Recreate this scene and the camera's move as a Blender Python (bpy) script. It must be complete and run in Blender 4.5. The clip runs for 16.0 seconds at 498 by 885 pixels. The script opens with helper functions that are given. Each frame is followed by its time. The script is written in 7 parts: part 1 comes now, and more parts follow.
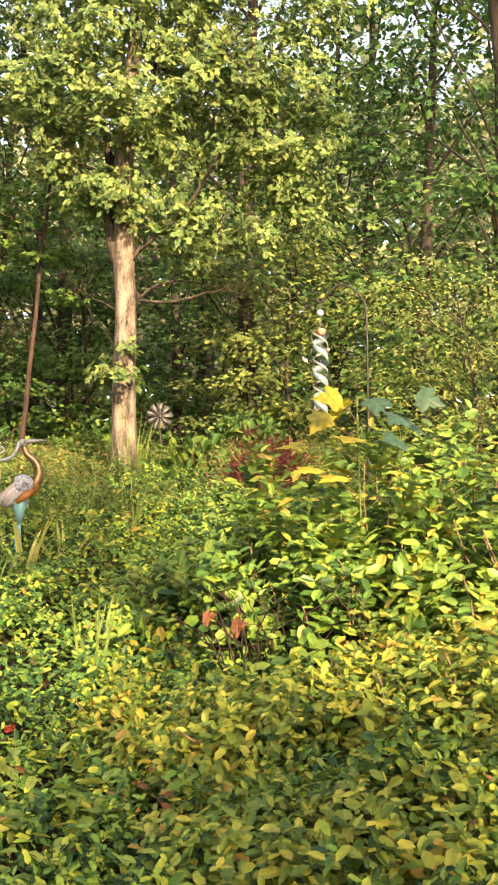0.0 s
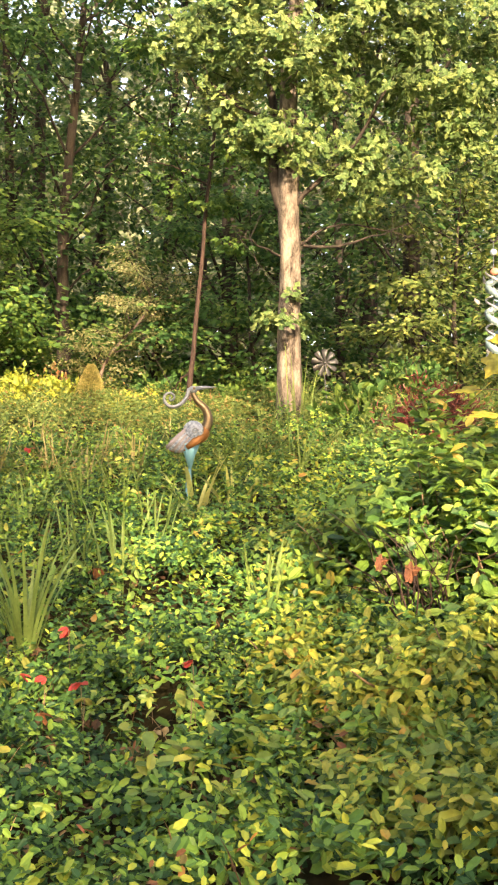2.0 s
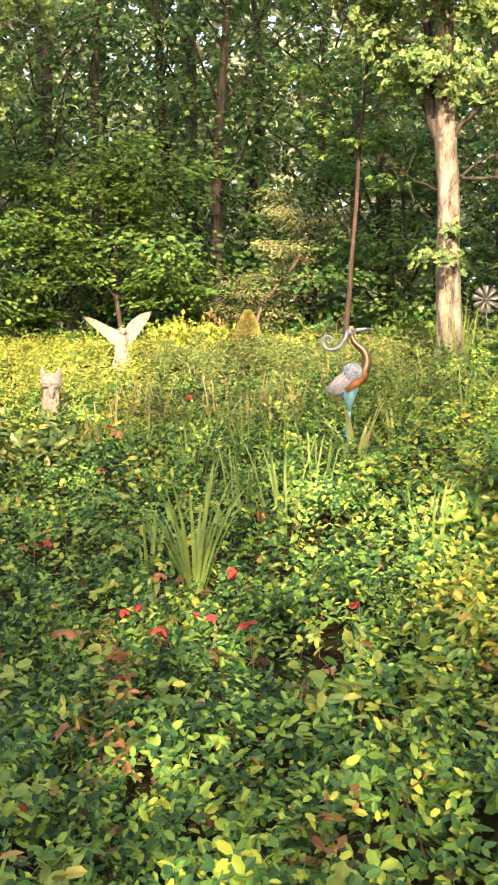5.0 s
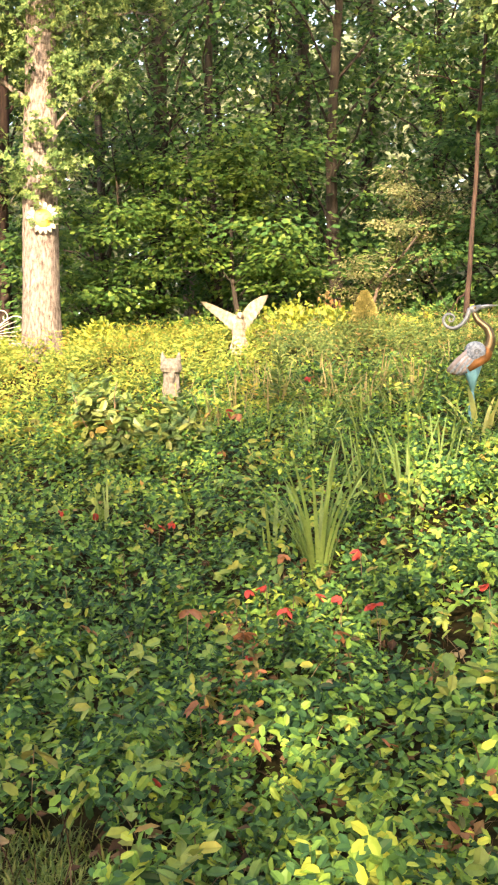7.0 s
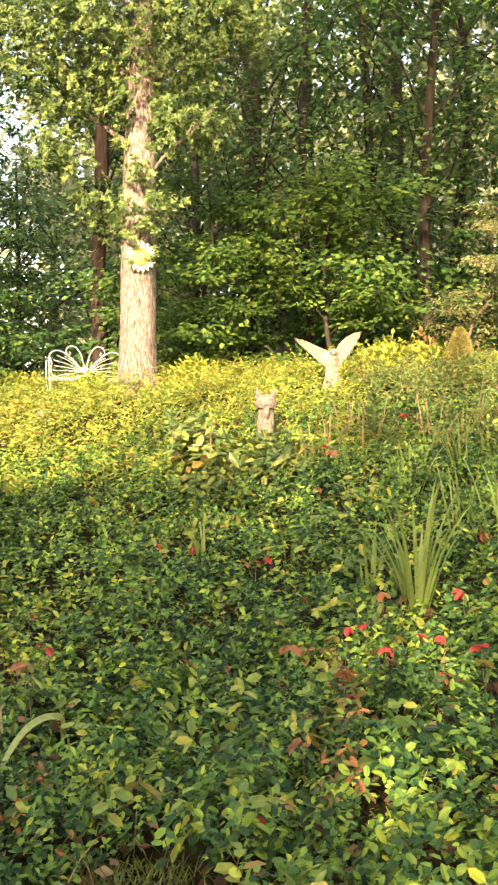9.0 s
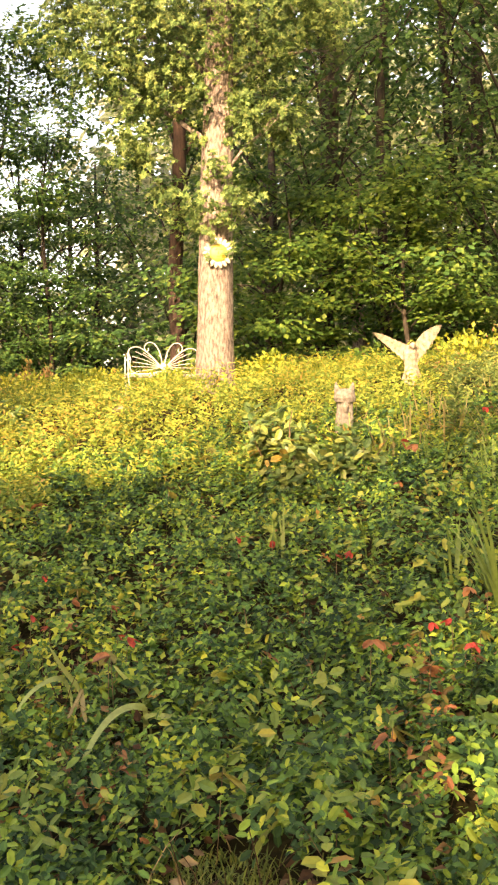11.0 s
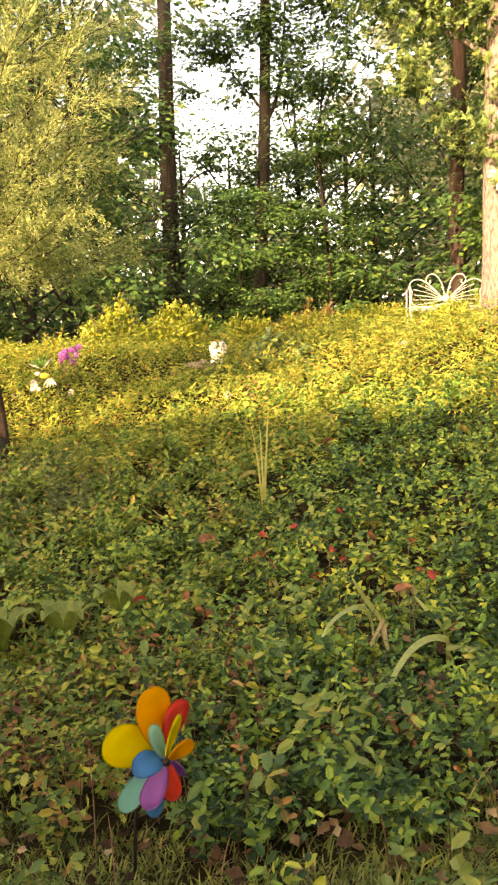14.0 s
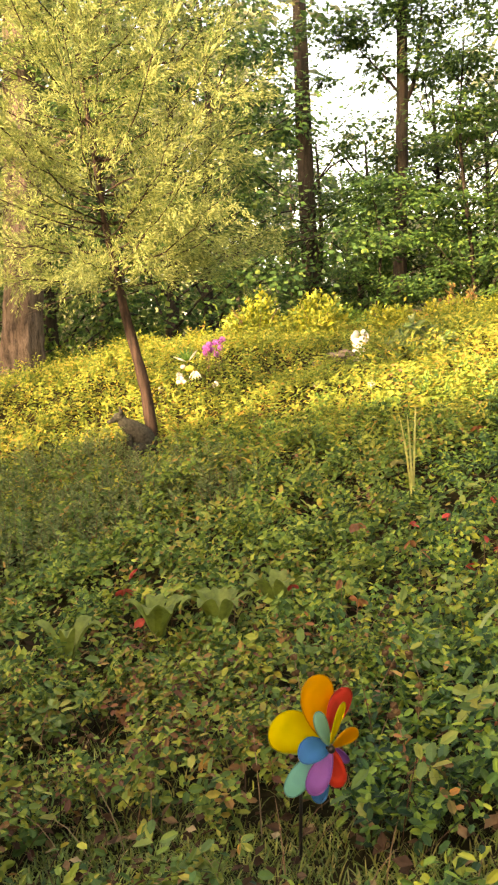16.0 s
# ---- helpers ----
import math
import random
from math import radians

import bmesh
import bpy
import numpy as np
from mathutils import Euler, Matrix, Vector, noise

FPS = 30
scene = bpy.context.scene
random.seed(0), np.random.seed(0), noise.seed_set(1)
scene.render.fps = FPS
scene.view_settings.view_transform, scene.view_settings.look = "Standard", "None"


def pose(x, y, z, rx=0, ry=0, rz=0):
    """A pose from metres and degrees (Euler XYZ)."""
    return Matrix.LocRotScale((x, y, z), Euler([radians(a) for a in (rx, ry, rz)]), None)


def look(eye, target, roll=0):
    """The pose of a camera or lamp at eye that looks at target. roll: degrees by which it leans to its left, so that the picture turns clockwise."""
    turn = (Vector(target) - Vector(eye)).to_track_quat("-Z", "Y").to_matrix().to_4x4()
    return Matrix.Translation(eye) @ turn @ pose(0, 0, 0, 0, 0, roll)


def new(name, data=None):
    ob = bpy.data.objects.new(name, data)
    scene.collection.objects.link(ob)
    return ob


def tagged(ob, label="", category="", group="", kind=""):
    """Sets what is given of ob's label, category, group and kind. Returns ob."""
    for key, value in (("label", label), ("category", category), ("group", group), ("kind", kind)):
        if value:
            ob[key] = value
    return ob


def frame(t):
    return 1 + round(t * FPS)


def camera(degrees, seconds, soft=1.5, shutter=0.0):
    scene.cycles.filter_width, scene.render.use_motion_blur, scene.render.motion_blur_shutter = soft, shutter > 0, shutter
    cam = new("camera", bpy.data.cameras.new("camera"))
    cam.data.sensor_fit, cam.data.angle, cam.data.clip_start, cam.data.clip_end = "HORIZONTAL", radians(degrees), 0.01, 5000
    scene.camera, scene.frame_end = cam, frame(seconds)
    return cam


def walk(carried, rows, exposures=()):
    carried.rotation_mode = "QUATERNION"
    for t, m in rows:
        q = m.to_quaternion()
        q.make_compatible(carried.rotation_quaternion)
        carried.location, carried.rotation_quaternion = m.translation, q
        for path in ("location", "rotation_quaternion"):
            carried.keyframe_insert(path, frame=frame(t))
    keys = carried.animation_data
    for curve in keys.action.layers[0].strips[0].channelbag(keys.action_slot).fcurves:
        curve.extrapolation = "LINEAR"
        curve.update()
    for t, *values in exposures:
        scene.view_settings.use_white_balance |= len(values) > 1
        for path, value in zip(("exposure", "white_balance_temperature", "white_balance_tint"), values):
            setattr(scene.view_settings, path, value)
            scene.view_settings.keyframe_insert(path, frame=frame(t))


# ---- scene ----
cam = camera(28.97, 16.0, 2.25)

# seconds, eye x y z in metres, yaw, pitch and roll in degrees
ROWS = [
    (0.0, 0.125, 0.288, 1.534, -28.68, 7.01, -0.08),
    (0.5, 0.122, 0.296, 1.532, -26.64, 6.22, 0.10),
    (1.0, 0.120, 0.303, 1.530, -24.47, 5.46, -0.02),
    (1.5, 0.100, 0.313, 1.525, -20.92, 4.54, -0.74),
    (2.0, 0.096, 0.318, 1.522, -19.16, 3.84, -0.87),
    (2.5, 0.095, 0.316, 1.522, -18.21, 3.22, -0.80),
    (3.0, 0.090, 0.311, 1.523, -17.29, 2.77, -0.70),
    (3.5, 0.082, 0.317, 1.520, -15.37, 2.21, -0.66),
    (4.0, 0.078, 0.318, 1.517, -13.27, 1.38, -0.54),
    (4.2, 0.081, 0.317, 1.521, -12.65, 1.13, -0.41),
    (6.3, 0.061, 0.337, 1.514, -5.25, -0.27, 0.48),
    (6.5, 0.061, 0.339, 1.512, -4.68, -0.35, 0.62),
    (7.0, 0.048, 0.342, 1.510, -3.01, -0.52, 0.60),
    (7.5, 0.029, 0.340, 1.511, -1.41, -0.56, 0.56),
    (8.0, 0.019, 0.337, 1.511, 0.00, 0.13, 0.44),
    (8.5, 0.016, 0.337, 1.509, 1.37, 1.46, 0.58),
    (8.7, 0.004, 0.331, 1.509, 1.67, 1.63, 0.28),
    (10.8, -0.029, 0.358, 1.489, 6.08, 1.59, -0.14),
    (11.0, -0.035, 0.364, 1.486, 6.63, 1.48, -0.17),
    (11.5, -0.051, 0.370, 1.480, 8.65, 0.81, -0.24),
    (12.0, -0.076, 0.370, 1.474, 11.38, -0.09, -0.07),
    (12.5, -0.088, 0.369, 1.471, 13.93, -0.87, 0.08),
    (13.0, -0.093, 0.366, 1.471, 16.57, -1.17, 0.09),
    (13.5, -0.109, 0.366, 1.468, 19.88, -1.69, 0.37),
    (14.0, -0.131, 0.357, 1.466, 22.85, -2.20, 0.62),
    (14.5, -0.157, 0.346, 1.465, 25.57, -2.56, 0.71),
    (15.0, -0.171, 0.330, 1.469, 27.73, -2.87, 0.86),
    (15.5, -0.172, 0.319, 1.471, 29.38, -2.79, 1.33),
    (16.0, -0.180, 0.313, 1.469, 30.96, -2.65, 1.61),
]
EXPOSURE = [(0.0, 2.72, 10300, 21), (4.0, 2.98, 8800, 19), (7.0, 3.03, 8900, 19), (9.5, 2.93, 10500, 21), (11.0, 2.86, 12200, 25), (14.0, 2.86, 13300, 27), (16.0, 3.02, 13400, 24)]
walk(cam, [(t, pose(x, y, z, 90 + pitch, roll, yaw)) for t, x, y, z, yaw, pitch, roll in ROWS], EXPOSURE)

# ---------------------------------------------------------------- light
SUN_ELEVATION = 21.0
SUN_TO = Vector((0.17, 0.985, -0.384)).normalized()      # the way the sunlight travels
world = bpy.data.worlds.new("world")
world.use_nodes = True
sky = world.node_tree.nodes.new("ShaderNodeTexSky")
sky.sky_type = "NISHITA"
sky.sun_disc = False
sky.sun_elevation = radians(SUN_ELEVATION)
sky.sun_rotation = math.atan2(-0.17, -0.985)
sky.dust_density = 2.5
world.node_tree.links.new(sky.outputs[0], world.node_tree.nodes["Background"].inputs[0])
world.node_tree.nodes["Background"].inputs[1].default_value = 0.15
scene.world = world
sun = new("sun", bpy.data.lights.new("sun", "SUN"))
sun.data.energy = 2.0
sun.data.angle = radians(0.9)
sun.data.color = (1.0, 0.92, 0.75)
sun.matrix_world = look((0, 0, 20), Vector((0, 0, 20)) + SUN_TO)


# ---------------------------------------------------------------- materials
def node_material(name):
    m = bpy.data.materials.new(name)
    m.use_nodes = True
    t = m.node_tree
    return m, t, t.nodes["Principled BSDF"]


def ramp_node(t, stops, interpolation="LINEAR"):
    r = t.nodes.new("ShaderNodeValToRGB")
    r.color_ramp.interpolation = interpolation
    e = r.color_ramp.elements
    while len(e) < len(stops):
        e.new(0.5)
    for el, (p, c) in zip(e, stops):
        el.position = p
        el.color = (*c, 1)
    return r


def math_node(t, op, a, b):
    n = t.nodes.new("ShaderNodeMath")
    n.operation = op
    for i, v in enumerate((a, b)):
        if isinstance(v, (int, float)):
            n.inputs[i].default_value = v
        else:
            t.links.new(v, n.inputs[i])
    return n.outputs[0]


def noise_node(t, scale, detail=3.0, stretch=(1, 1, 1)):
    g = t.nodes.new("ShaderNodeNewGeometry")
    mp = t.nodes.new("ShaderNodeMapping")
    mp.inputs["Scale"].default_value = stretch
    t.links.new(g.outputs["Position"], mp.inputs[0])
    n = t.nodes.new("ShaderNodeTexNoise")
    n.inputs["Scale"].default_value = scale
    n.inputs["Detail"].default_value = detail
    t.links.new(mp.outputs[0], n.inputs["Vector"])
    return n.outputs["Fac"]


def leaf_material(name, stops, patch=0.5, patch_scale=0.9, rough=0.42, through_light=0.3, specular=0.4):
    """Leaves: each one its own colour of the ramp, shifted in patches; some light comes through."""
    stops = [(s, (r, g, b + 0.075 * g)) for s, (r, g, b) in stops]
    m, t, p = node_material(name)
    g = t.nodes.new("ShaderNodeNewGeometry")
    big = noise_node(t, patch_scale, 2.0)
    mid = noise_node(t, patch_scale * 5, 2.0)
    shift = math_node(t, "MULTIPLY", math_node(t, "SUBTRACT", math_node(t, "ADD", big, math_node(t, "MULTIPLY", mid, 0.5)), 0.75), patch)
    value = math_node(t, "ADD", g.outputs["Random Per Island"], shift)
    col = ramp_node(t, stops)
    t.links.new(value, col.inputs[0])
    fine = noise_node(t, 60.0, 3.0)
    hsv = t.nodes.new("ShaderNodeHueSaturation")
    t.links.new(col.outputs[0], hsv.inputs["Color"])
    t.links.new(math_node(t, "ADD", math_node(t, "ADD", math_node(t, "MULTIPLY", fine, 0.6), math_node(t, "MULTIPLY", mid, 1.1)), 0.13), hsv.inputs["Value"])
    t.links.new(hsv.outputs[0], p.inputs["Base Color"])
    p.inputs["Roughness"].default_value = rough
    p.inputs["Specular IOR Level"].default_value = specular
    tr = t.nodes.new("ShaderNodeBsdfTranslucent")
    t.links.new(hsv.outputs[0], tr.inputs["Color"])
    mix = t.nodes.new("ShaderNodeMixShader")
    mix.inputs[0].default_value = through_light
    t.links.new(p.outputs[0], mix.inputs[1])
    t.links.new(tr.outputs[0], mix.inputs[2])
    t.links.new(mix.outputs[0], t.nodes["Material Output"].inputs[0])
    return m


def rough_material(name, dark, light, scale=6.0, stretch=(1, 1, 1), bump=0.3, rough=0.85, metal=0.0, specular=0.3, distance=0.01):
    """Bark, soil, stone, metal and paint: colour between two tones by noise at two scales, with relief."""
    m, t, p = node_material(name)
    a = noise_node(t, scale, 5.0, stretch)
    b = noise_node(t, scale * 6, 4.0, stretch)
    v = math_node(t, "ADD", math_node(t, "MULTIPLY", a, 0.65), math_node(t, "MULTIPLY", b, 0.35))
    col = ramp_node(t, [(0.36, dark), (0.64, light)])
    t.links.new(v, col.inputs[0])
    t.links.new(col.outputs[0], p.inputs["Base Color"])
    p.inputs["Roughness"].default_value = rough
    p.inputs["Metallic"].default_value = metal
    p.inputs["Specular IOR Level"].default_value = specular
    bp = t.nodes.new("ShaderNodeBump")
    bp.inputs["Strength"].default_value = bump
    bp.inputs["Distance"].default_value = distance
    t.links.new(v, bp.inputs["Height"])
    t.links.new(bp.outputs[0], p.inputs["Normal"])
    return m


SOIL = rough_material("mossy_soil", (0.014, 0.011, 0.006), (0.05, 0.042, 0.018), 4.0, bump=0.8, distance=0.03, specular=0.03)
BARK_PALE = rough_material("pale_bark", (0.06, 0.042, 0.038), (0.36, 0.305, 0.285), 34.0, (1.2, 1.2, 0.35), 1.0, distance=0.03)
BARK_MOTTLED = rough_material("mottled_bark", (0.014, 0.010, 0.009), (0.235, 0.20, 0.17), 6.5, (1.8, 1.8, 0.7), 1.0, distance=0.03)
BARK_BROWN = rough_material("brown_bark", (0.035, 0.026, 0.022), (0.19, 0.145, 0.12), 12.0, (1.4, 1.4, 0.25), 1.0, distance=0.04)
BARK_DARK = rough_material("dark_bark", (0.012, 0.01, 0.009), (0.058, 0.047, 0.039), 14.0, (1.4, 1.4, 0.25), 0.9, distance=0.02)
BARK_RED = rough_material("reddish_bark", (0.016, 0.01, 0.009), (0.07, 0.042, 0.034), 22.0, (1.5, 1.5, 0.2), 0.9, distance=0.01)
TWIG = rough_material("twig", (0.10, 0.065, 0.04), (0.26, 0.18, 0.12), 20.0, bump=0.3)
DRY_TWIG = rough_material("dry_twig", (0.16, 0.10, 0.07), (0.38, 0.28, 0.2), 20.0, bump=0.3)

VINCA = leaf_material("vinca_leaf", [(0.0, (0.012, 0.045, 0.018)), (0.35, (0.045, 0.125, 0.034)), (0.6, (0.10, 0.225, 0.034)), (0.9, (0.22, 0.345, 0.04)), (1.0, (0.37, 0.43, 0.045))], 0.8, 0.6, 0.42, 0.12, 0.14)
WEED = leaf_material("weed_leaf", [(0.0, (0.02, 0.06, 0.018)), (0.3, (0.085, 0.17, 0.032)), (0.6, (0.22, 0.31, 0.04)), (0.8, (0.36, 0.38, 0.05)), (0.9, (0.30, 0.17, 0.06)), (1.0, (0.15, 0.07, 0.045))], 0.8, 1.3, 0.48, 0.14, 0.12)
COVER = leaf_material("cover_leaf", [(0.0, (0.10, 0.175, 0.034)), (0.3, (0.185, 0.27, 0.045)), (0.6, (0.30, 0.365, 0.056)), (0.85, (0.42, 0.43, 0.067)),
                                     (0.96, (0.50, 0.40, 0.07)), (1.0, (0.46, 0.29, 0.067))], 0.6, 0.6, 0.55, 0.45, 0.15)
COVER_GREEN = leaf_material("green_cover_leaf", [(0.0, (0.06, 0.115, 0.035)), (0.4, (0.11, 0.18, 0.045)), (0.75, (0.18, 0.24, 0.06)), (0.95, (0.27, 0.28, 0.07)), (1.0, (0.34, 0.21, 0.08))], 0.6, 0.8, 0.55, 0.4, 0.15)
HEDGE_LIME = leaf_material("lime_hedge_leaf", [(0.0, (0.03, 0.095, 0.022)), (0.25, (0.08, 0.19, 0.03)), (0.6, (0.15, 0.28, 0.032)), (0.93, (0.25, 0.36, 0.04)), (1.0, (0.36, 0.30, 0.04))], 0.9, 1.3, 0.42, 0.3, 0.35)
HEDGE_YELLOW = leaf_material("yellow_hedge_leaf", [(0.0, (0.06, 0.14, 0.025)), (0.3, (0.15, 0.24, 0.03)), (0.65, (0.29, 0.35, 0.04)), (0.92, (0.44, 0.44, 0.05)), (1.0, (0.46, 0.29, 0.05))], 0.9, 1.3, 0.45, 0.3, 0.3)
MAPLE = leaf_material("maple_leaf", [(0.0, (0.026, 0.084, 0.024)), (0.5, (0.058, 0.150, 0.034)), (0.85, (0.10, 0.20, 0.04)), (1.0, (0.18, 0.27, 0.05))], 0.45, 0.35, 0.55, 0.4, 0.2)
MAPLE_LIGHT = leaf_material("light_maple_leaf", [(0.0, (0.035, 0.10, 0.02)), (0.5, (0.075, 0.165, 0.028)), (1.0, (0.18, 0.265, 0.04))], 0.4, 0.6, 0.55, 0.42, 0.2)
OAK = leaf_material("oak_leaf", [(0.0, (0.05, 0.11, 0.032)), (0.5, (0.12, 0.20, 0.055)), (1.0, (0.24, 0.31, 0.09))], 0.5, 0.8, 0.5, 0.32, 0.2)
# far foliage: the distance haze is put into this paler, greyer leaf colour
HAZED_LEAF = leaf_material("haze_tinted_leaf", [(0.0, (0.09, 0.13, 0.075)), (0.5, (0.17, 0.215, 0.115)), (1.0, (0.29, 0.32, 0.17))], 0.5, 0.15, 0.6, 0.35)
OLIVE_TIER = leaf_material("olive_tier_leaf", [(0.0, (0.07, 0.12, 0.03)), (0.5, (0.13, 0.19, 0.045)), (0.85, (0.21, 0.26, 0.06)), (1.0, (0.31, 0.33, 0.08))], 0.5, 0.8, 0.55, 0.3, 0.2)
YELLOW_SHRUB = leaf_material("yellow_green_leaf", [(0.0, (0.12, 0.20, 0.025)), (0.5, (0.28, 0.34, 0.035)), (1.0, (0.48, 0.46, 0.05))], 0.5, 1.2, 0.45, 0.35)
RUST_SHRUB = leaf_material("rusty_leaf", [(0.0, (0.12, 0.15, 0.04)), (0.5, (0.28, 0.18, 0.07)), (1.0, (0.38, 0.18, 0.08))], 0.7, 1.2, 0.5, 0.35)
TAN_SHRUB = leaf_material("fading_leaf", [(0.0, (0.11, 0.16, 0.045)), (0.5, (0.22, 0.25, 0.085)), (1.0, (0.38, 0.35, 0.17))], 0.7, 1.2, 0.5, 0.35)
JUNIPER = leaf_material("juniper_leaf", [(0.0, (0.11, 0.175, 0.055)), (0.5, (0.255, 0.33, 0.10)), (1.0, (0.43, 0.48, 0.17))], 0.7, 2.0, 0.55, 0.4, 0.2)
BLADE = leaf_material("blade_leaf", [(0.0, (0.06, 0.14, 0.035)), (0.5, (0.14, 0.24, 0.05)), (0.85, (0.30, 0.36, 0.08)), (1.0, (0.45, 0.40, 0.12))], 0.3, 1.0, 0.4, 0.3)


# ---------------------------------------------------------------- mesh helpers
def unit(a):
    return a / np.maximum(np.linalg.norm(a, axis=-1, keepdims=True), 1e-9)


class Buffer:
    """Collects points and faces of one mesh."""

    def __init__(self):
        self.points, self.loops, self.sizes, self.slots, self.count = [], [], [], [], 0

    def add(self, points, faces, slot=0):
        points = np.asarray(points, float).reshape(-1, 3)
        self.points.append(points)
        for f in faces:
            self.loops.append(np.asarray(f) + self.count)
            self.sizes.append(np.array([len(f)]))
            self.slots.append(np.array([slot]))
        self.count += len(points)

    def stamp(self, points, shape_faces, per, slot=0):
        """Many copies of one small shape: points (n * per, 3), its faces all of the same number of corners."""
        n = len(points) // per
        f = np.asarray(shape_faces)
        idx = (f[None] + (np.arange(n) * per)[:, None, None] + self.count).reshape(-1)
        self.points.append(points)
        self.loops.append(idx)
        self.sizes.append(np.full(n * len(f), f.shape[1]))
        self.slots.append(np.full(n * len(f), slot))
        self.count += len(points)

    def tube(self, path, radii, sides=8, slot=0, ridges=0.0, cap=True):
        path = np.asarray(path, float)
        radii = np.broadcast_to(np.asarray(radii, float), (len(path),))
        tang = unit(np.gradient(path, axis=0))
        ref = np.array((1.0, 0.13, 0.21)) if abs(tang[0][2]) > 0.7 else np.array((0.1, 0.2, 1.0))
        a = unit(np.cross(tang, ref))
        b = np.cross(tang, a)
        w = np.arange(sides) / sides * 2 * np.pi
        r = radii[:, None] * np.ones(sides)[None]
        if ridges:
            r = r * (1 + ridges * (np.random.rand(1, sides) - 0.5) + ridges * 0.6 * (np.random.rand(len(path), sides) - 0.5))
        ring = path[:, None] + r[..., None] * (np.cos(w)[None, :, None] * a[:, None] + np.sin(w)[None, :, None] * b[:, None])
        faces = []
        for i in range(len(path) - 1):
            for j in range(sides):
                k = (j + 1) % sides
                faces.append((i * sides + j, i * sides + k, (i + 1) * sides + k, (i + 1) * sides + j))
        if cap:
            faces.append(tuple(range(sides))[::-1])
            faces.append(tuple((len(path) - 1) * sides + j for j in range(sides)))
        self.add(ring, faces, slot)

    def mesh(self, name, materials, smooth=False):
        me = bpy.data.meshes.new(name)
        pts = np.concatenate(self.points)
        loops = np.concatenate(self.loops)
        sizes = np.concatenate(self.sizes)
        me.vertices.add(len(pts))
        me.vertices.foreach_set("co", pts.astype(np.float32).ravel())
        me.loops.add(len(loops))
        me.loops.foreach_set("vertex_index", loops.astype(np.int32))
        me.polygons.add(len(sizes))
        starts = np.concatenate(([0], np.cumsum(sizes)[:-1]))
        me.polygons.foreach_set("loop_start", starts.astype(np.int32))
        me.polygons.foreach_set("material_index", np.concatenate(self.slots).astype(np.int32))
        me.polygons.foreach_set("use_smooth", np.full(len(sizes), smooth))
        for m in (materials if isinstance(materials, (list, tuple)) else [materials]):
            me.materials.append(m)
        me.update(calc_edges=True)
        return me


def thing(name, at=(0, 0, 0), turn=0.0, **tags):
    ob = new(name)
    ob.matrix_basis = pose(*at, 0, 0, turn)
    ob.empty_display_size = 0.1
    return tagged(ob, **tags)


def part(name, buffer, material, parent, label="", smooth=True):
    ob = new(name, buffer.mesh(name, material, smooth) if isinstance(buffer, Buffer) else buffer)
    ob.parent = parent
    return tagged(ob, label) if label else ob


OVAL = np.array([(0, 0, 0), (0.3, -0.23, 0.06), (0.76, -0.23, 0.05), (1, 0, -0.05), (0.76, 0.23, 0.05), (0.3, 0.23, 0.06)])
SLIM = np.array([(0, 0, 0), (0.3, -0.13, 0.03), (0.7, -0.1, 0.02), (1, 0, -0.1), (0.7, 0.1, 0.02), (0.3, 0.13, 0.03)])
LOBED = np.array([(0, 0, 0), (0.42, -0.55, -0.06), (0.52, -0.2, 0.03), (1, 0, -0.1), (0.52, 0.2, 0.03), (0.42, 0.55, -0.06)])
OAK_SHAPE = np.array([(0, 0, 0), (0.3, -0.2, 0.02), (0.42, -0.08, 0.04), (0.62, -0.32, -0.03), (1, 0, -0.1), (0.62, 0.32, -0.03), (0.42, 0.08, 0.04), (0.3, 0.2, 0.02)])
WIDE = np.array([(0, 0, 0), (0.5, -0.42, -0.02), (1, 0, -0.1), (0.5, 0.42, -0.02)])
LOBED_SLIM = LOBED * (1, 0.7, 1)
HALVES = {4: [(0, 1, 2), (0, 2, 3)], 6: [(0, 1, 2, 3), (0, 3, 4, 5)], 8: [(0, 1, 2, 3, 4), (0, 4, 5, 6, 7)]}
SMALL = np.array([(0, 0, 0), (0.45, -0.3, 0.05), (1, 0, -0.08), (0.45, 0.3, 0.05)])
SMALL_SLIM = np.array([(0, 0, 0), (0.4, -0.15, 0.03), (1, 0, -0.12), (0.4, 0.15, 0.03)])


def leaves(buffer, at, tip, up, size, shape=OVAL, slot=0):
    """Leaves at the points 'at', pointing along 'tip', with their faces towards 'up'."""
    tip = unit(tip)
    side = unit(np.cross(up, tip))
    up = np.cross(tip, side)
    size = np.broadcast_to(size, (len(at),))
    s = shape[None] * size[:, None, None]
    pts = at[:, None] + s[..., 0:1] * tip[:, None] + s[..., 1:2] * side[:, None] + s[..., 2:3] * up[:, None]
    buffer.stamp(pts.reshape(-1, 3), HALVES[len(shape)], len(shape), slot)


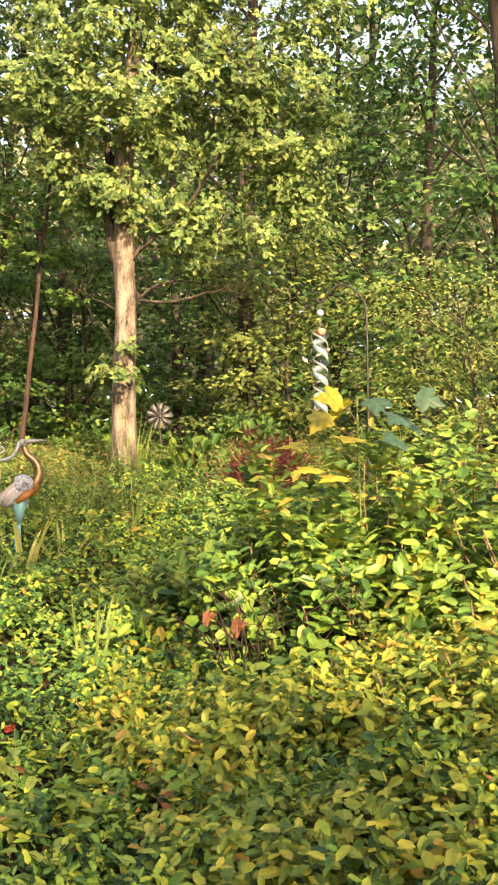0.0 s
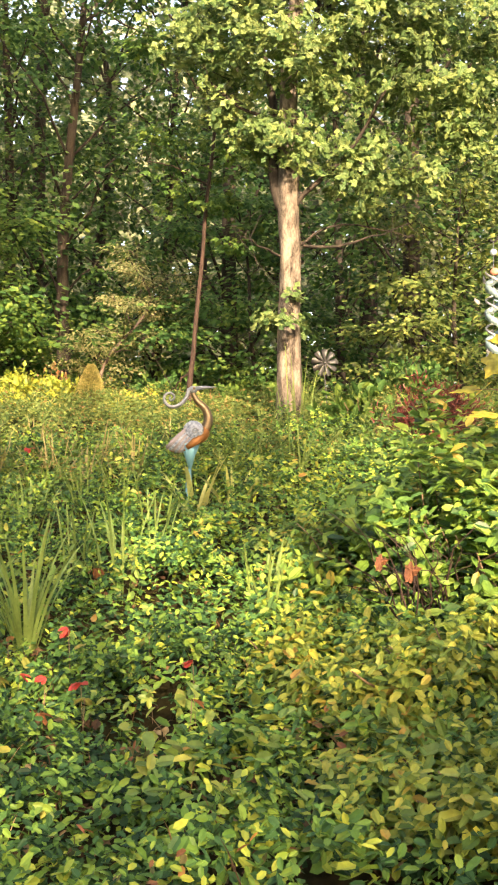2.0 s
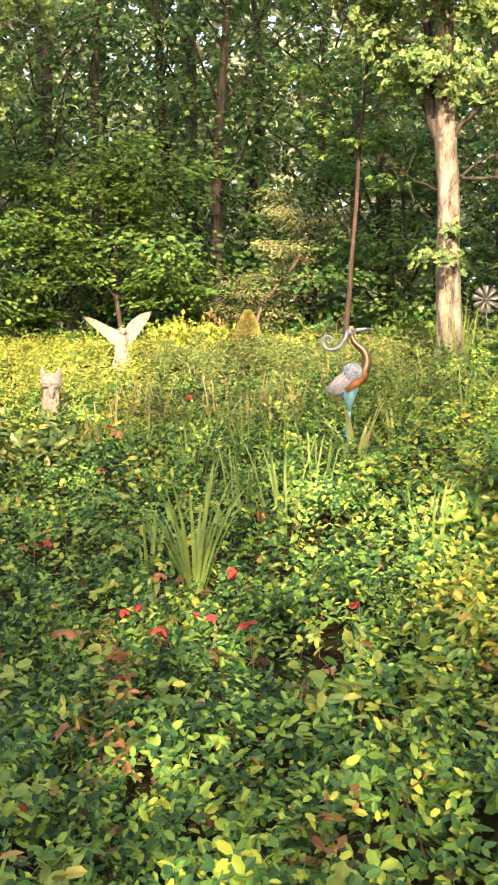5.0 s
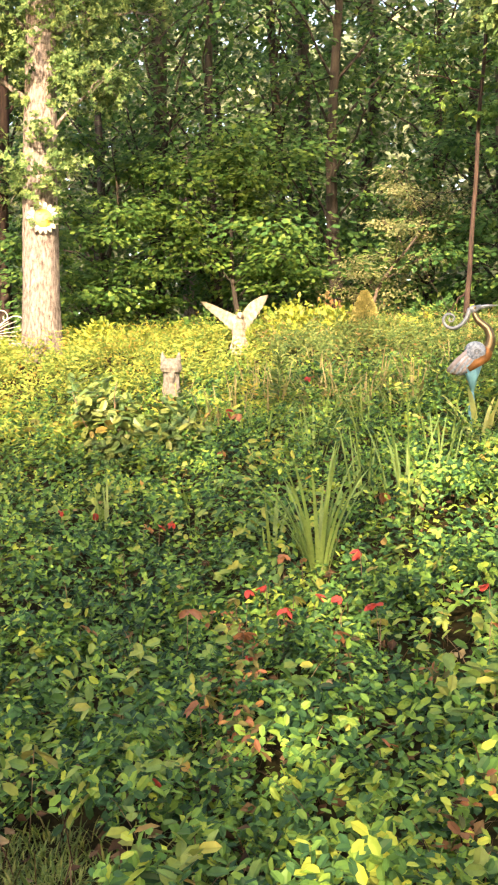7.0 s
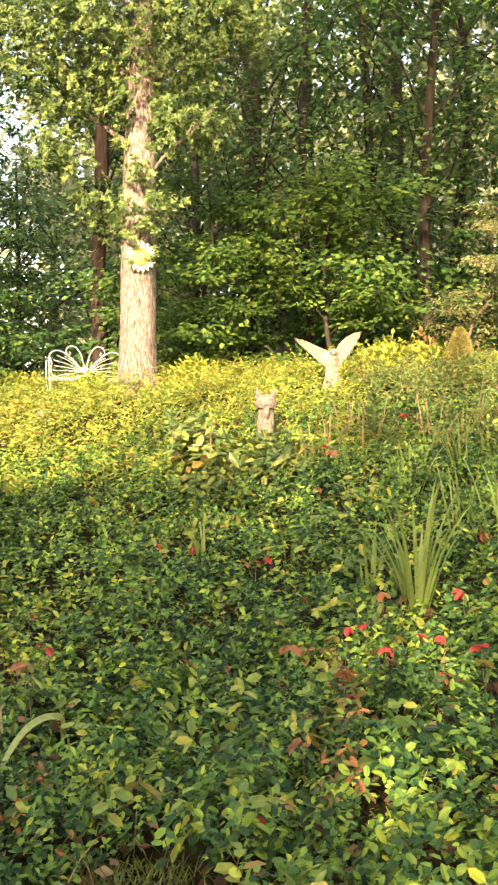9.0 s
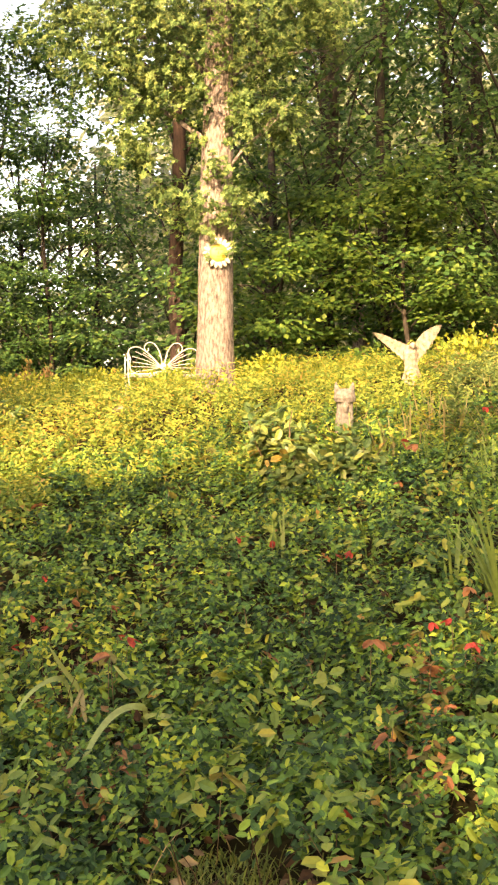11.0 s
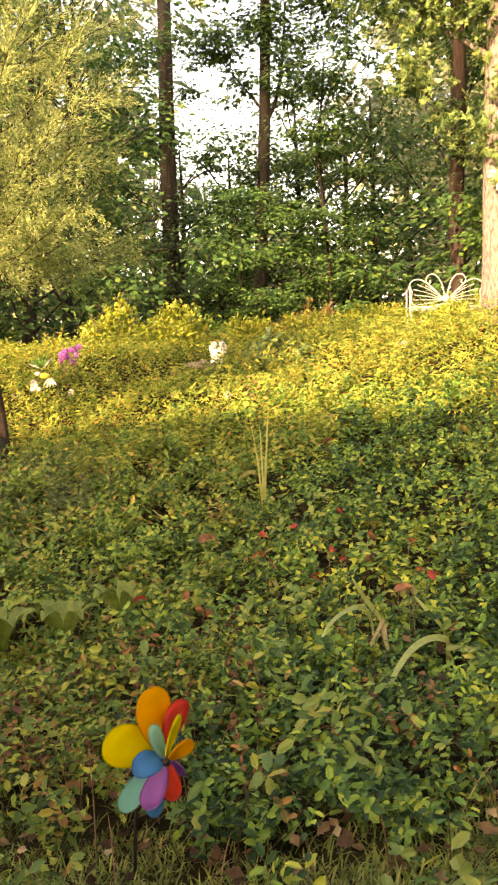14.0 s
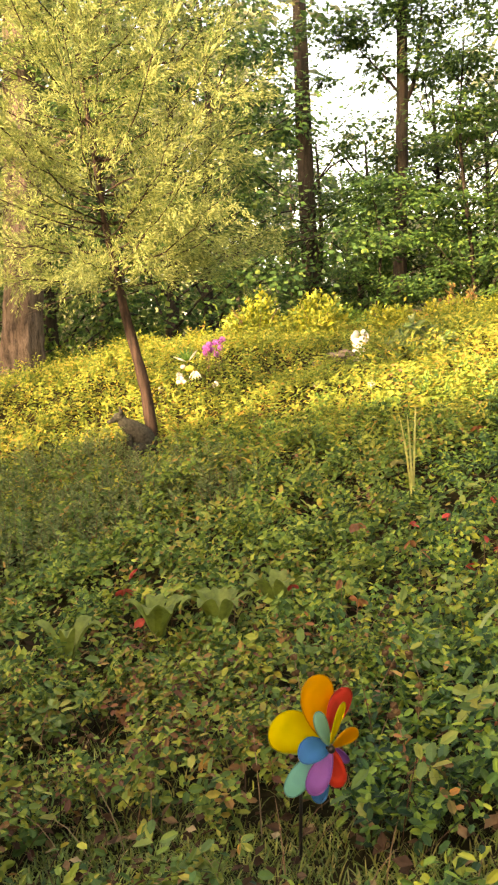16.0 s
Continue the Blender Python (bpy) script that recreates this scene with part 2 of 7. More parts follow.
def blades(buffer, at, heading, height, width, bend, segments=5, slot=0, twist=0.0):
    """Grass-like blades: strips that rise and bend over along 'heading' (radians)."""
    n = len(at)
    u = np.linspace(0, 1, segments + 1)
    h = np.stack([np.cos(heading), np.sin(heading), np.zeros(n)], -1)
    side = np.stack([-np.sin(heading), np.cos(heading), np.zeros(n)], -1)
    side = unit(side + np.array((0, 0, 1.0)) * twist)
    angle = np.asarray(bend)[:, None] * (0.4 + 0.8 * u[None] ** 1.5)
    step = np.asarray(height)[:, None] / segments
    dx = np.cumsum(np.sin(angle) * step, 1) - np.sin(angle[:, :1]) * step
    dz = np.cumsum(np.cos(angle) * step, 1) - np.cos(angle[:, :1]) * step
    mid = at[:, None] + dx[..., None] * h[:, None] + dz[..., None] * np.array((0, 0, 1.0))
    w = np.asarray(width)[:, None] * (np.minimum(1, 0.6 + u * 1.5) * np.sqrt(np.maximum(0, 1 - u ** 2.2)) + 0.02)[None]
    fold = np.zeros_like(mid)
    fold[..., 2] = w * 0.15
    pts = np.stack([mid - side[:, None] * w[..., None] / 2 + fold, mid + side[:, None] * w[..., None] / 2 + fold], 2)
    faces = [(2 * i, 2 * i + 1, 2 * i + 3, 2 * i + 2) for i in range(segments)]
    buffer.stamp(pts.reshape(-1, 3), faces, 2 * (segments + 1), slot)


def scatter_up(n, tilt, lean=(-0.12, -0.6)):
    """Upward directions, scattered, and leaning a little towards the light."""
    a = np.random.rand(n) * 2 * np.pi
    r = np.abs(np.random.randn(n)) * tilt
    return unit(np.stack([np.cos(a) * r + lean[0], np.sin(a) * r + lean[1], np.ones(n)], -1))


# ---------------------------------------------------------------- ground
HILL = (0.622021, 0.220458, -0.235761, 0.038083, -0.009987, 0.067309, -0.002837, -0.000334, -0.003787)


def ground_height(x, y):
    """A bank that climbs away from the path, levels out at its crest and falls off gently behind it."""
    x, y = np.asarray(x, float), np.asarray(y, float)
    yc = np.clip(y, 2.2, 13.5)
    xc = np.maximum(-10, np.minimum(np.minimum(x, 6), 2 + np.maximum(0, yc - 5) * 0.8))
    c = HILL
    z = c[0] + c[1] * xc + c[2] * yc + c[3] * xc ** 2 + c[4] * xc * yc + c[5] * yc ** 2 + c[6] * yc ** 3 + c[7] * xc * yc ** 2 + c[8] * xc ** 2 * yc
    rise = np.clip((-5.2 - x) / 3.0, 0, 1) * np.clip((y - 7.6) / 2.8, 0, 1)
    z = z + 0.46 * rise * (2 - rise)
    return z - 0.08 * np.clip(2.2 - y, 0, 2.2) - 2.2 * (1 - np.exp(-np.maximum(0, y - 13.5) / 14))


def on_ground(x, y, lift=0.0):
    return (x, y, float(ground_height(x, y)) + lift)


def build_ground():
    near = np.linspace(-14, 16, 121)
    ax = np.concatenate([[-1500, -400, -150, -80, -50, -35, -25, -18], near, [20, 28, 40, 60, 100, 200, 500, 1500]])
    X, Y = np.meshgrid(ax, ax)
    Z = ground_height(X, Y) - 0.03
    rough = np.array([noise.noise((x * 1.7, y * 1.7, 0.0)) for x, y in zip(X.ravel(), Y.ravel())]).reshape(X.shape)
    Z = Z + rough * 0.035
    n = len(ax)
    b = Buffer()
    idx = np.arange(n * n).reshape(n, n)
    f = np.stack([idx[:-1, :-1], idx[:-1, 1:], idx[1:, 1:], idx[1:, :-1]], -1).reshape(-1, 4)
    b.stamp(np.stack([X, Y, Z], -1).reshape(-1, 3), f, n * n)
    tagged(new("ground", b.mesh("ground", SOIL, True)), "dark brown soil of a sloping garden bank with leaf litter", "ground", kind="structure")


build_ground()


def unseen_shade_house():
    """An unseen house, added so that its roofline casts the shade the bank lies in."""
    wall = rough_material("pale_siding", (0.42, 0.40, 0.36), (0.58, 0.56, 0.5), 4.0, (0.3, 0.3, 6), 0.2)
    roof = rough_material("roof_shingle", (0.05, 0.048, 0.045), (0.13, 0.12, 0.11), 9.0, bump=0.5)
    house = thing("house", (-6.0, -7.0, -0.3), label="unseen low house added for shade, pale siding and dark hipped roof", category="house")
    b = Buffer()
    for x0, x1, y0, y1 in ((-4.4, 4.4, 3.3, 3.5), (-4.4, 4.4, -3.5, -3.3), (-4.4, -4.2, -3.3, 3.3), (4.2, 4.4, -3.3, 3.3)):
        p = [(x, y, z) for z in (0, 4.0) for y in (y0, y1) for x in (x0, x1)]
        b.add(p, [(0, 2, 3, 1), (4, 5, 7, 6), (0, 1, 5, 4), (2, 6, 7, 3), (0, 4, 6, 2), (1, 3, 7, 5)])
    part("wall", b, wall, house, smooth=False)
    b = Buffer()
    p = [(-4.7, -3.8, 3.9), (4.7, -3.8, 3.9), (4.7, 3.8, 3.9), (-4.7, 3.8, 3.9), (-1.35, 0, 7.2), (3.3, 0, 7.2)]
    p += [(x, y, z + 0.18) for x, y, z in p]
    b.add(p, [(6, 7, 11, 10), (7, 8, 11), (8, 9, 10, 11), (9, 6, 10), (0, 4, 5, 1), (1, 5, 2), (2, 5, 4, 3), (3, 4, 0),
              (0, 1, 7, 6), (1, 2, 8, 7), (2, 3, 9, 8), (3, 0, 6, 9)])
    part("roof", b, roof, house, smooth=False)


unseen_shade_house()


# ---------------------------------------------------------------- ground cover
def wedge(n, r0, r1, a0=-42.0, a1=50.0):
    """Random points of the bank, r0 to r1 metres out, between two bearings (degrees, left positive)."""
    r = np.sqrt(np.random.rand(n) * (r1 * r1 - r0 * r0) + r0 * r0)
    a = np.radians(a0 + (a1 - a0) * np.random.rand(n))
    return -r * np.sin(a), r * np.cos(a)


def field_noise(x, y, scale, seed=0.0):
    return np.array([noise.noise((a * scale + seed, b * scale - seed, seed)) for a, b in zip(x, y)])


ORNAMENT_SPOTS = ((0.5, 10.6, 0.3), (-0.17, 8.05, 0.16), (-5.47, 7.1, 0.3), (-5.3, 6.86, 0.26), (-4.92, 10.6, 0.22), (-4.98, 10.35, 0.25), (1.84, 6.4, 0.12), (-2.48, 12.05, 0.5), (-1.36, 2.48, 0.2))


# worn mossy openings in the cover at the foot of the bank
MOSS_SPOTS = ((-0.46, 2.93, 0.17), (-0.36, 2.68, 0.24), (-0.62, 2.5, 0.25), (-1.52, 2.6, 0.2), (-1.9, 2.36, 0.28), (-1.0, 2.45, 0.22))


# where the cover stays low: round the strap leaves, the iris and the hostas
LOW_SPOTS = ((-0.95, 3.78, 0.24), (-0.70, 3.92, 0.18), (-1.28, 4.05, 0.22), (-1.12, 4.1, 0.18), (0.59, 4.65, 0.3), (-2.7, 3.95, 0.4), (-1.36, 2.4, 0.3), (-2.44, 5.95, 0.2))


def shoots(buffer, base, stem, leaf, pairs=4, length=0.16, shape=OVAL, tilt=0.3, slot=0):
    """Crossed pairs of leaves along short stems from 'base', spreading towards the tip; their faces turn to the light."""
    n = len(base)
    one = unit(np.cross(stem, np.random.randn(n, 3)))
    two = np.cross(stem, one)
    size = leaf * (0.7 + 0.6 * np.random.rand(n))
    for k in range(pairs):
        u = (k + 0.6) / pairs
        here = base + stem * (length * u)
        side = one if k % 2 else two
        for s in (-1, 1):
            tip = side * s + stem * (0.05 + 0.55 * u * np.random.rand(n))[:, None] + np.random.randn(n, 3) * 0.22
            up = stem - side * s * 0.35 + np.array((-0.05, -0.12, 0.15)) + np.random.randn(n, 3) * tilt
            leaves(buffer, here + np.random.randn(n, 3) * leaf * 0.12, tip, up, size * (1.05 - 0.3 * u) * (0.8 + 0.4 * np.random.rand(n)), shape, slot)


def sprigs(buffer, x, y, lift, leaf, pairs=4, length=0.16, shape=OVAL, tilt=0.3, slot=0):
    """Leafy shoots: a leaning stem with crossed pairs of leaves that spread from it, and so a rosette at its tip."""
    free = np.ones(len(x), bool)
    for ox, oy, r in ORNAMENT_SPOTS:
        free &= (x - ox) ** 2 + (y - oy) ** 2 > r * r
    x, y, lift = x[free], y[free], np.broadcast_to(lift, free.shape)[free]
    for ox, oy, r in MOSS_SPOTS:
        edge = 1 + 0.5 * field_noise(x, y, 7.0, 51.0)
        clear = (x - ox) ** 2 + (y - oy) ** 2 > (r * edge) ** 2
        x, y, lift = x[clear], y[clear], lift[clear]
    for ox, oy, r in LOW_SPOTS:
        lift = np.where((x - ox) ** 2 + (y - oy) ** 2 < r * r, lift * 0.25, lift)
    n = len(x)
    base = np.stack([x, y, ground_height(x, y) + lift], -1)
    a = np.random.rand(n) * 2 * np.pi
    lean = 0.2 + 0.6 * np.random.rand(n)
    shoots(buffer, base, unit(np.stack([np.cos(a) * lean - 0.05, np.sin(a) * lean - 0.28, np.full(n, 0.8)], -1)), leaf, pairs, length, shape, tilt, slot)


LITTER = leaf_material("brown_litter_leaf", [(0.0, (0.04, 0.024, 0.014)), (0.5, (0.11, 0.062, 0.032)), (0.85, (0.24, 0.15, 0.07)), (1.0, (0.36, 0.27, 0.13))], 0.5, 3.0, 0.8, 0.1, 0.05)
WEED_GREEN = leaf_material("green_weed_leaf", [(0.0, (0.025, 0.075, 0.018)), (0.3, (0.085, 0.18, 0.03)), (0.65, (0.18, 0.29, 0.04)), (0.92, (0.32, 0.38, 0.05)), (1.0, (0.34, 0.22, 0.06))], 0.8, 1.1, 0.45, 0.14, 0.14)
RUSSET = leaf_material("russet_weed_leaf", [(0.0, (0.05, 0.07, 0.02)), (0.35, (0.14, 0.13, 0.03)), (0.6, (0.22, 0.11, 0.045)), (0.85, (0.34, 0.13, 0.06)), (1.0, (0.42, 0.22, 0.06))], 0.6, 2.0, 0.5, 0.2, 0.2)
CREEPER_GREEN = leaf_material("broad_weed_leaf", [(0.0, (0.06, 0.15, 0.03)), (0.4, (0.14, 0.24, 0.04)), (0.75, (0.27, 0.33, 0.05)), (0.95, (0.36, 0.36, 0.05)), (1.0, (0.42, 0.24, 0.05))], 0.6, 1.5, 0.42, 0.25, 0.35)


def ground_cover():
    np.random.seed(11)
    b, weeds, broad, litter, russet, mid_weeds = (Buffer() for _ in range(6))
    x, y = wedge(8000, 1.7, 4.4)
    gaps = field_noise(x, y, 2.6, 3.0) + 0.6 * field_noise(x, y, 6.0, 7.0)
    left = x + 0.45 * field_noise(x, y, 1.1, 2.0) < -1.15 - 0.12 * y
    keep = gaps > np.where(left, -0.12, -0.48)
    x, y, left = x[keep], y[keep], left[keep]
    lump = np.maximum(0, field_noise(x, y, 2.6, 9.0)) * 0.2 + np.maximum(0, field_noise(x, y, 6.5, 15.0)) * 0.2
    lift = 0.07 * np.random.rand(len(x)) + lump
    sprigs(b, x[~left], y[~left], lift[~left], 0.039, 4, 0.095, tilt=0.4)
    kind = field_noise(x, y, 3.2, 31.0) + 0.35 * field_noise(x, y, 9.0, 37.0)
    coarse, fine, rust = left & (kind < 0.02), left & (kind >= 0.02) & (kind < 0.36), left & (kind >= 0.36)
    sprigs(weeds, x[coarse], y[coarse], lift[coarse], 0.042, 5, 0.15, OVAL, tilt=0.5)
    sprigs(weeds, x[fine], y[fine], lift[fine] * 1.2, 0.031, 6, 0.15, SMALL, tilt=0.5)
    sprigs(russet, x[rust], y[rust], lift[rust], 0.035, 5, 0.16, OVAL, tilt=0.6)
    spread = (~left) & (kind > 0.46)
    sprigs(russet, x[spread], y[spread], lift[spread] + 0.05, 0.034, 2, 0.09, OVAL, tilt=0.6)
    x, y = wedge(16500, 4.2, 8.8)
    gaps = field_noise(x, y, 2.2, 3.0) + 0.6 * field_noise(x, y, 5.0, 7.0)
    left = x + 0.6 * field_noise(x, y, 0.9, 2.0) < -1.3 - 0.15 * y
    keep = gaps > -0.6
    x, y, left = x[keep], y[keep], left[keep]
    lump = np.maximum(0, field_noise(x, y, 2.0, 9.0)) * 0.2 + np.maximum(0, field_noise(x, y, 5.0, 15.0)) * 0.22
    lift = 0.08 * np.random.rand(len(x)) + lump
    sprigs(b, x[~left], y[~left], lift[~left], 0.045, 4, 0.11, SMALL, tilt=0.42)
    rust = left & (field_noise(x, y, 1.8, 41.0) > 0.33)
    left &= ~rust
    sprigs(mid_weeds, x[left], y[left], lift[left] * 1.2, 0.05, 4, 0.12, SMALL, tilt=0.42)
    sprigs(weeds, x[rust], y[rust], lift[rust] * 1.2, 0.05, 4, 0.13, SMALL, tilt=0.5)
    # broader weeds that stand above the rest
    x, y = wedge(1300, 2.2, 7.6, -34, 48)
    keep = field_noise(x, y, 1.4, 21.0) + 0.25 * np.random.randn(len(x)) > 0.02
    x, y = x[keep], y[keep]
    sprigs(broad, x, y, 0.08 + 0.1 * np.random.rand(len(x)), 0.062, 3, 0.12, OVAL, tilt=0.4)
    # five-fingered creeper leaves lying over the cover
    x, y = wedge(90, 2.4, 6.5, -24, 44)
    n = len(x)
    at = np.stack([x, y, ground_height(x, y) + 0.13 + 0.08 * np.random.rand(n)], -1)
    stem = unit(np.stack([0.4 * np.random.randn(n), -0.7 + 0.3 * np.random.randn(n), np.full(n, 0.8)], -1))
    one = unit(np.cross(stem, np.random.randn(n, 3)))
    two = np.cross(stem, one)
    for k in range(5):
        a = (k - 2) * 0.75 + np.random.randn(n) * 0.12
        tip = one * np.cos(a)[:, None] + two * np.sin(a)[:, None] - stem * 0.25
        leaves(broad, at, tip, stem + np.random.randn(n, 3) * 0.2, 0.044 * (0.75 + 0.4 * np.random.rand(n)) * (1.0 if k in (1, 2, 3) else 0.75), OVAL)
    # fallen leaves and stalks under and between
    x, y = wedge(5200, 1.7, 7.5, -30, 50)
    n = len(x)
    a = np.random.rand(n) * 6.28
    leaves(litter, np.stack([x, y, ground_height(x, y) + 0.02 + 0.10 * np.random.rand(n) ** 2], -1), np.stack([np.cos(a), np.sin(a), 0.4 * np.random.randn(n)], -1), scatter_up(n, 0.6), 0.035 + 0.03 * np.random.rand(n), SMALL)
    x, y = wedge(900, 1.8, 5.0, -20, 48)
    n = len(x)
    blades(litter, np.stack([x, y, ground_height(x, y) + 0.02], -1), np.random.rand(n) * 6.28, 0.12 + 0.2 * np.random.rand(n), 0.003 + 0.002 * np.random.rand(n), 0.5 + 1.0 * np.random.rand(n), 4)
    tagged(new("vinca_ground_cover", b.mesh("vinca_ground_cover", VINCA)), "glossy dark green creeping ground cover with lime and yellow leaves", "ground cover", kind="stuff")
    tagged(new("weedy_ground_cover", weeds.mesh("weedy_ground_cover", WEED)), "olive green weeds with browned leaves in the shade", "ground cover", kind="stuff")
    tagged(new("green_weeds", mid_weeds.mesh("green_weeds", WEED_GREEN)), "fresh green weeds covering the shaded bank", "weeds", kind="stuff")
    tagged(new("russet_weeds", russet.mesh("russet_weeds", RUSSET)), "weeds with leaves turned russet, brown and orange", "weeds", kind="stuff")
    tagged(new("broad_weeds", broad.mesh("broad_weeds", CREEPER_GREEN)), "broad-leaved lime green weeds standing above the creeping cover", "weeds", kind="stuff")
    tagged(new("leaf_litter", litter.mesh("leaf_litter", LITTER)), "brown fallen leaves and dry stalks on the bank", "leaf litter", kind="stuff")
    b, green = Buffer(), Buffer()
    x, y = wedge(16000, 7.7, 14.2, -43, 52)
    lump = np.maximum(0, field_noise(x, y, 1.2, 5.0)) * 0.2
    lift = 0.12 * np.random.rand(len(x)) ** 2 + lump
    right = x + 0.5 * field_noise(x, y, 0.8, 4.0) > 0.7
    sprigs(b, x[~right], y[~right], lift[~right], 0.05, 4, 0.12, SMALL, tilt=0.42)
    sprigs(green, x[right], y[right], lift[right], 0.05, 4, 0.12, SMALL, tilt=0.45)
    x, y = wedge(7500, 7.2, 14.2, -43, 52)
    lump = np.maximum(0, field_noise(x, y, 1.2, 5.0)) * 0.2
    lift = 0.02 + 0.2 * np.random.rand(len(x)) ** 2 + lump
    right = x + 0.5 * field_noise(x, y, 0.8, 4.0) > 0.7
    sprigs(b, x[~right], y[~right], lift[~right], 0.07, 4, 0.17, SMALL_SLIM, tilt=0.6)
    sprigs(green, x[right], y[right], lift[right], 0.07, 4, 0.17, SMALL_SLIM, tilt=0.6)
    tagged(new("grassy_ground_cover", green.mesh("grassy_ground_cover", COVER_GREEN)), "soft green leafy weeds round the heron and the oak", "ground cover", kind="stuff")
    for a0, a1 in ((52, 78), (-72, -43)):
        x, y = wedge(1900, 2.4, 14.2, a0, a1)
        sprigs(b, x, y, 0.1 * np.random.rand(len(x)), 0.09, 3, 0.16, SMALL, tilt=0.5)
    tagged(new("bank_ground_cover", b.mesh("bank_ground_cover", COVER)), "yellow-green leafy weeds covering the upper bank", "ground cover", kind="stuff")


ground_cover()


# ---------------------------------------------------------------- trees
def bearing_axes(x, y):
    d = math.hypot(x, y)
    return np.array((y / d, -x / d, 0.0)), np.array((x / d, y / d, 0.0))


def bent(points, n=10, wobble=0.0):
    """A smooth line through a few points."""
    p = np.asarray(points, float)
    t = np.linspace(0, len(p) - 1, n)
    q = np.vstack([2 * p[0] - p[1], p, 2 * p[-1] - p[-2]])
    i = np.minimum(t.astype(int), len(p) - 2)
    u = (t - i)[:, None]
    a, b, c, d = q[i], q[i + 1], q[i + 2], q[i + 3]
    r = 0.5 * (2 * b + (c - a) * u + (2 * a - 5 * b + 4 * c - d) * u ** 2 + (3 * b - a - 3 * c + d) * u ** 3)
    if wobble:
        r[1:-1] += np.random.randn(n - 2, 3) * wobble
    return r


def spray(buffer, centre, radius, count, leaf, flat=0.45, shape=LOBED, tilt=0.7, droop=0.25, slot=0):
    """A cluster of leaves: a flattened, uneven cloud of small flat tiers."""
    centre = np.asarray(centre, float)
    tiers = max(3, int(count / 22))
    tc = np.random.randn(tiers, 3) * np.array((0.5, 0.5, 0.5 * flat)) * radius + centre
    pick = np.random.randint(0, tiers, count)
    off = np.random.randn(count, 3) * np.array((0.34, 0.34, 0.09)) * radius
    at = tc[pick] + off
    out = unit(at - centre - np.array((0, 0, 0.3 * radius)))
    tip = out * 0.8 + unit(off) * 0.5 + np.random.randn(count, 3) * 0.35
    tip[:, 2] = tip[:, 2] * 0.5 - droop
    leaves(buffer, at, tip, scatter_up(count, tilt), leaf * (0.65 + 0.6 * np.random.rand(count)), shape, slot)


def tufts(buffer, centre, radius, count, leaf, flat=0.5, shape=OAK_SHAPE, tilt=0.35):
    """A spray of twig-end rosettes: each one a star of leaves round its twig, turned outwards and to the light."""
    centre = np.asarray(centre, float)
    n = max(3, count // 7)
    at = centre + np.random.randn(n, 3) * np.array((0.62, 0.62, 0.62 * flat)) * radius
    out = unit(at - centre)
    stem = unit(out * 0.55 + np.array((-0.08, -0.5, 0.55)) + np.random.randn(n, 3) * tilt)
    one = unit(np.cross(stem, np.random.randn(n, 3)))
    two = np.cross(stem, one)
    for k in range(7):
        a = k * 0.9 + np.random.randn(n) * 0.25
        tip = one * np.cos(a)[:, None] + two * np.sin(a)[:, None] + stem * (0.15 + 0.25 * np.random.randn(n))[:, None]
        up = stem + np.random.randn(n, 3) * 0.3
        leaves(buffer, at + np.random.randn(n, 3) * leaf * 0.2, tip, up, leaf * (0.7 + 0.55 * np.random.rand(n)), shape)


def forest_tree(x, y, height, crown, low, count, leaf, trunk, leaf_mat, bark, label, seed, shape=LOBED, clusters=26, lean=0.3, name="maple_tree", flat=0.26, group="woodland trees", joined=False, tilt=0.45, rosettes=False):
    np.random.seed(seed)
    z = float(ground_height(x, y)) - 0.08
    tree = thing(name, (x, y, z), label=label, category="tree", group=group)
    top = np.array((np.random.randn() * lean, np.random.randn() * lean, height * 0.96))
    stem = bent([(0, 0, 0), top * 0.35 + np.random.randn(3) * (0.12, 0.12, 0), top * 0.7 + np.random.randn(3) * (0.15, 0.15, 0), top], 14)
    b = Buffer()
    b.tube(stem, np.linspace(trunk, trunk * 0.18, 14) * (1 + 0.35 * np.exp(-np.arange(14) * 1.2)), 12, 0, 0.12)
    crown_leaves = Buffer()
    per = count // clusters
    for k in range(clusters):
        u = (k + np.random.rand()) / clusters
        h = low + (height - low) * u ** 1.1
        reach = crown * (0.35 + 0.65 * math.sin(math.pi * min(1, 0.18 + 0.75 * u))) * (0.35 + 0.75 * np.random.rand())
        a = k * 2.399 + np.random.randn() * 0.5
        s = stem[min(13, int(max(0, h / height - 0.05) * 13))]
        c = np.array((s[0] + reach * math.cos(a), s[1] + reach * math.sin(a), h))
        root = stem[min(13, int(max(0, h / height - 0.1) * 13))]
        limb = b if joined else Buffer()
        limb.tube(bent([root, (root + c) / 2 + (0, 0, 0.12 * reach), c], 6, 0.03), np.linspace(trunk * 0.22, 0.008, 6), 5, cap=False)
        if not joined:
            part("limb", limb, bark, tree)
        cluster = tufts if rosettes else spray
        cluster(crown_leaves, c, crown * (0.32 + 0.16 * np.random.rand()), per, leaf, flat, shape, tilt)
        mid = root * 0.45 + c * 0.55
        cluster(crown_leaves, mid, crown * 0.24, per // 3, leaf, flat, shape, tilt)
    part("trunk", b, bark, tree)
    part("crown", crown_leaves, leaf_mat, tree, smooth=False)
    return tree


def polar(az, d):
    return -d * math.sin(math.radians(az)), d * math.cos(math.radians(az))


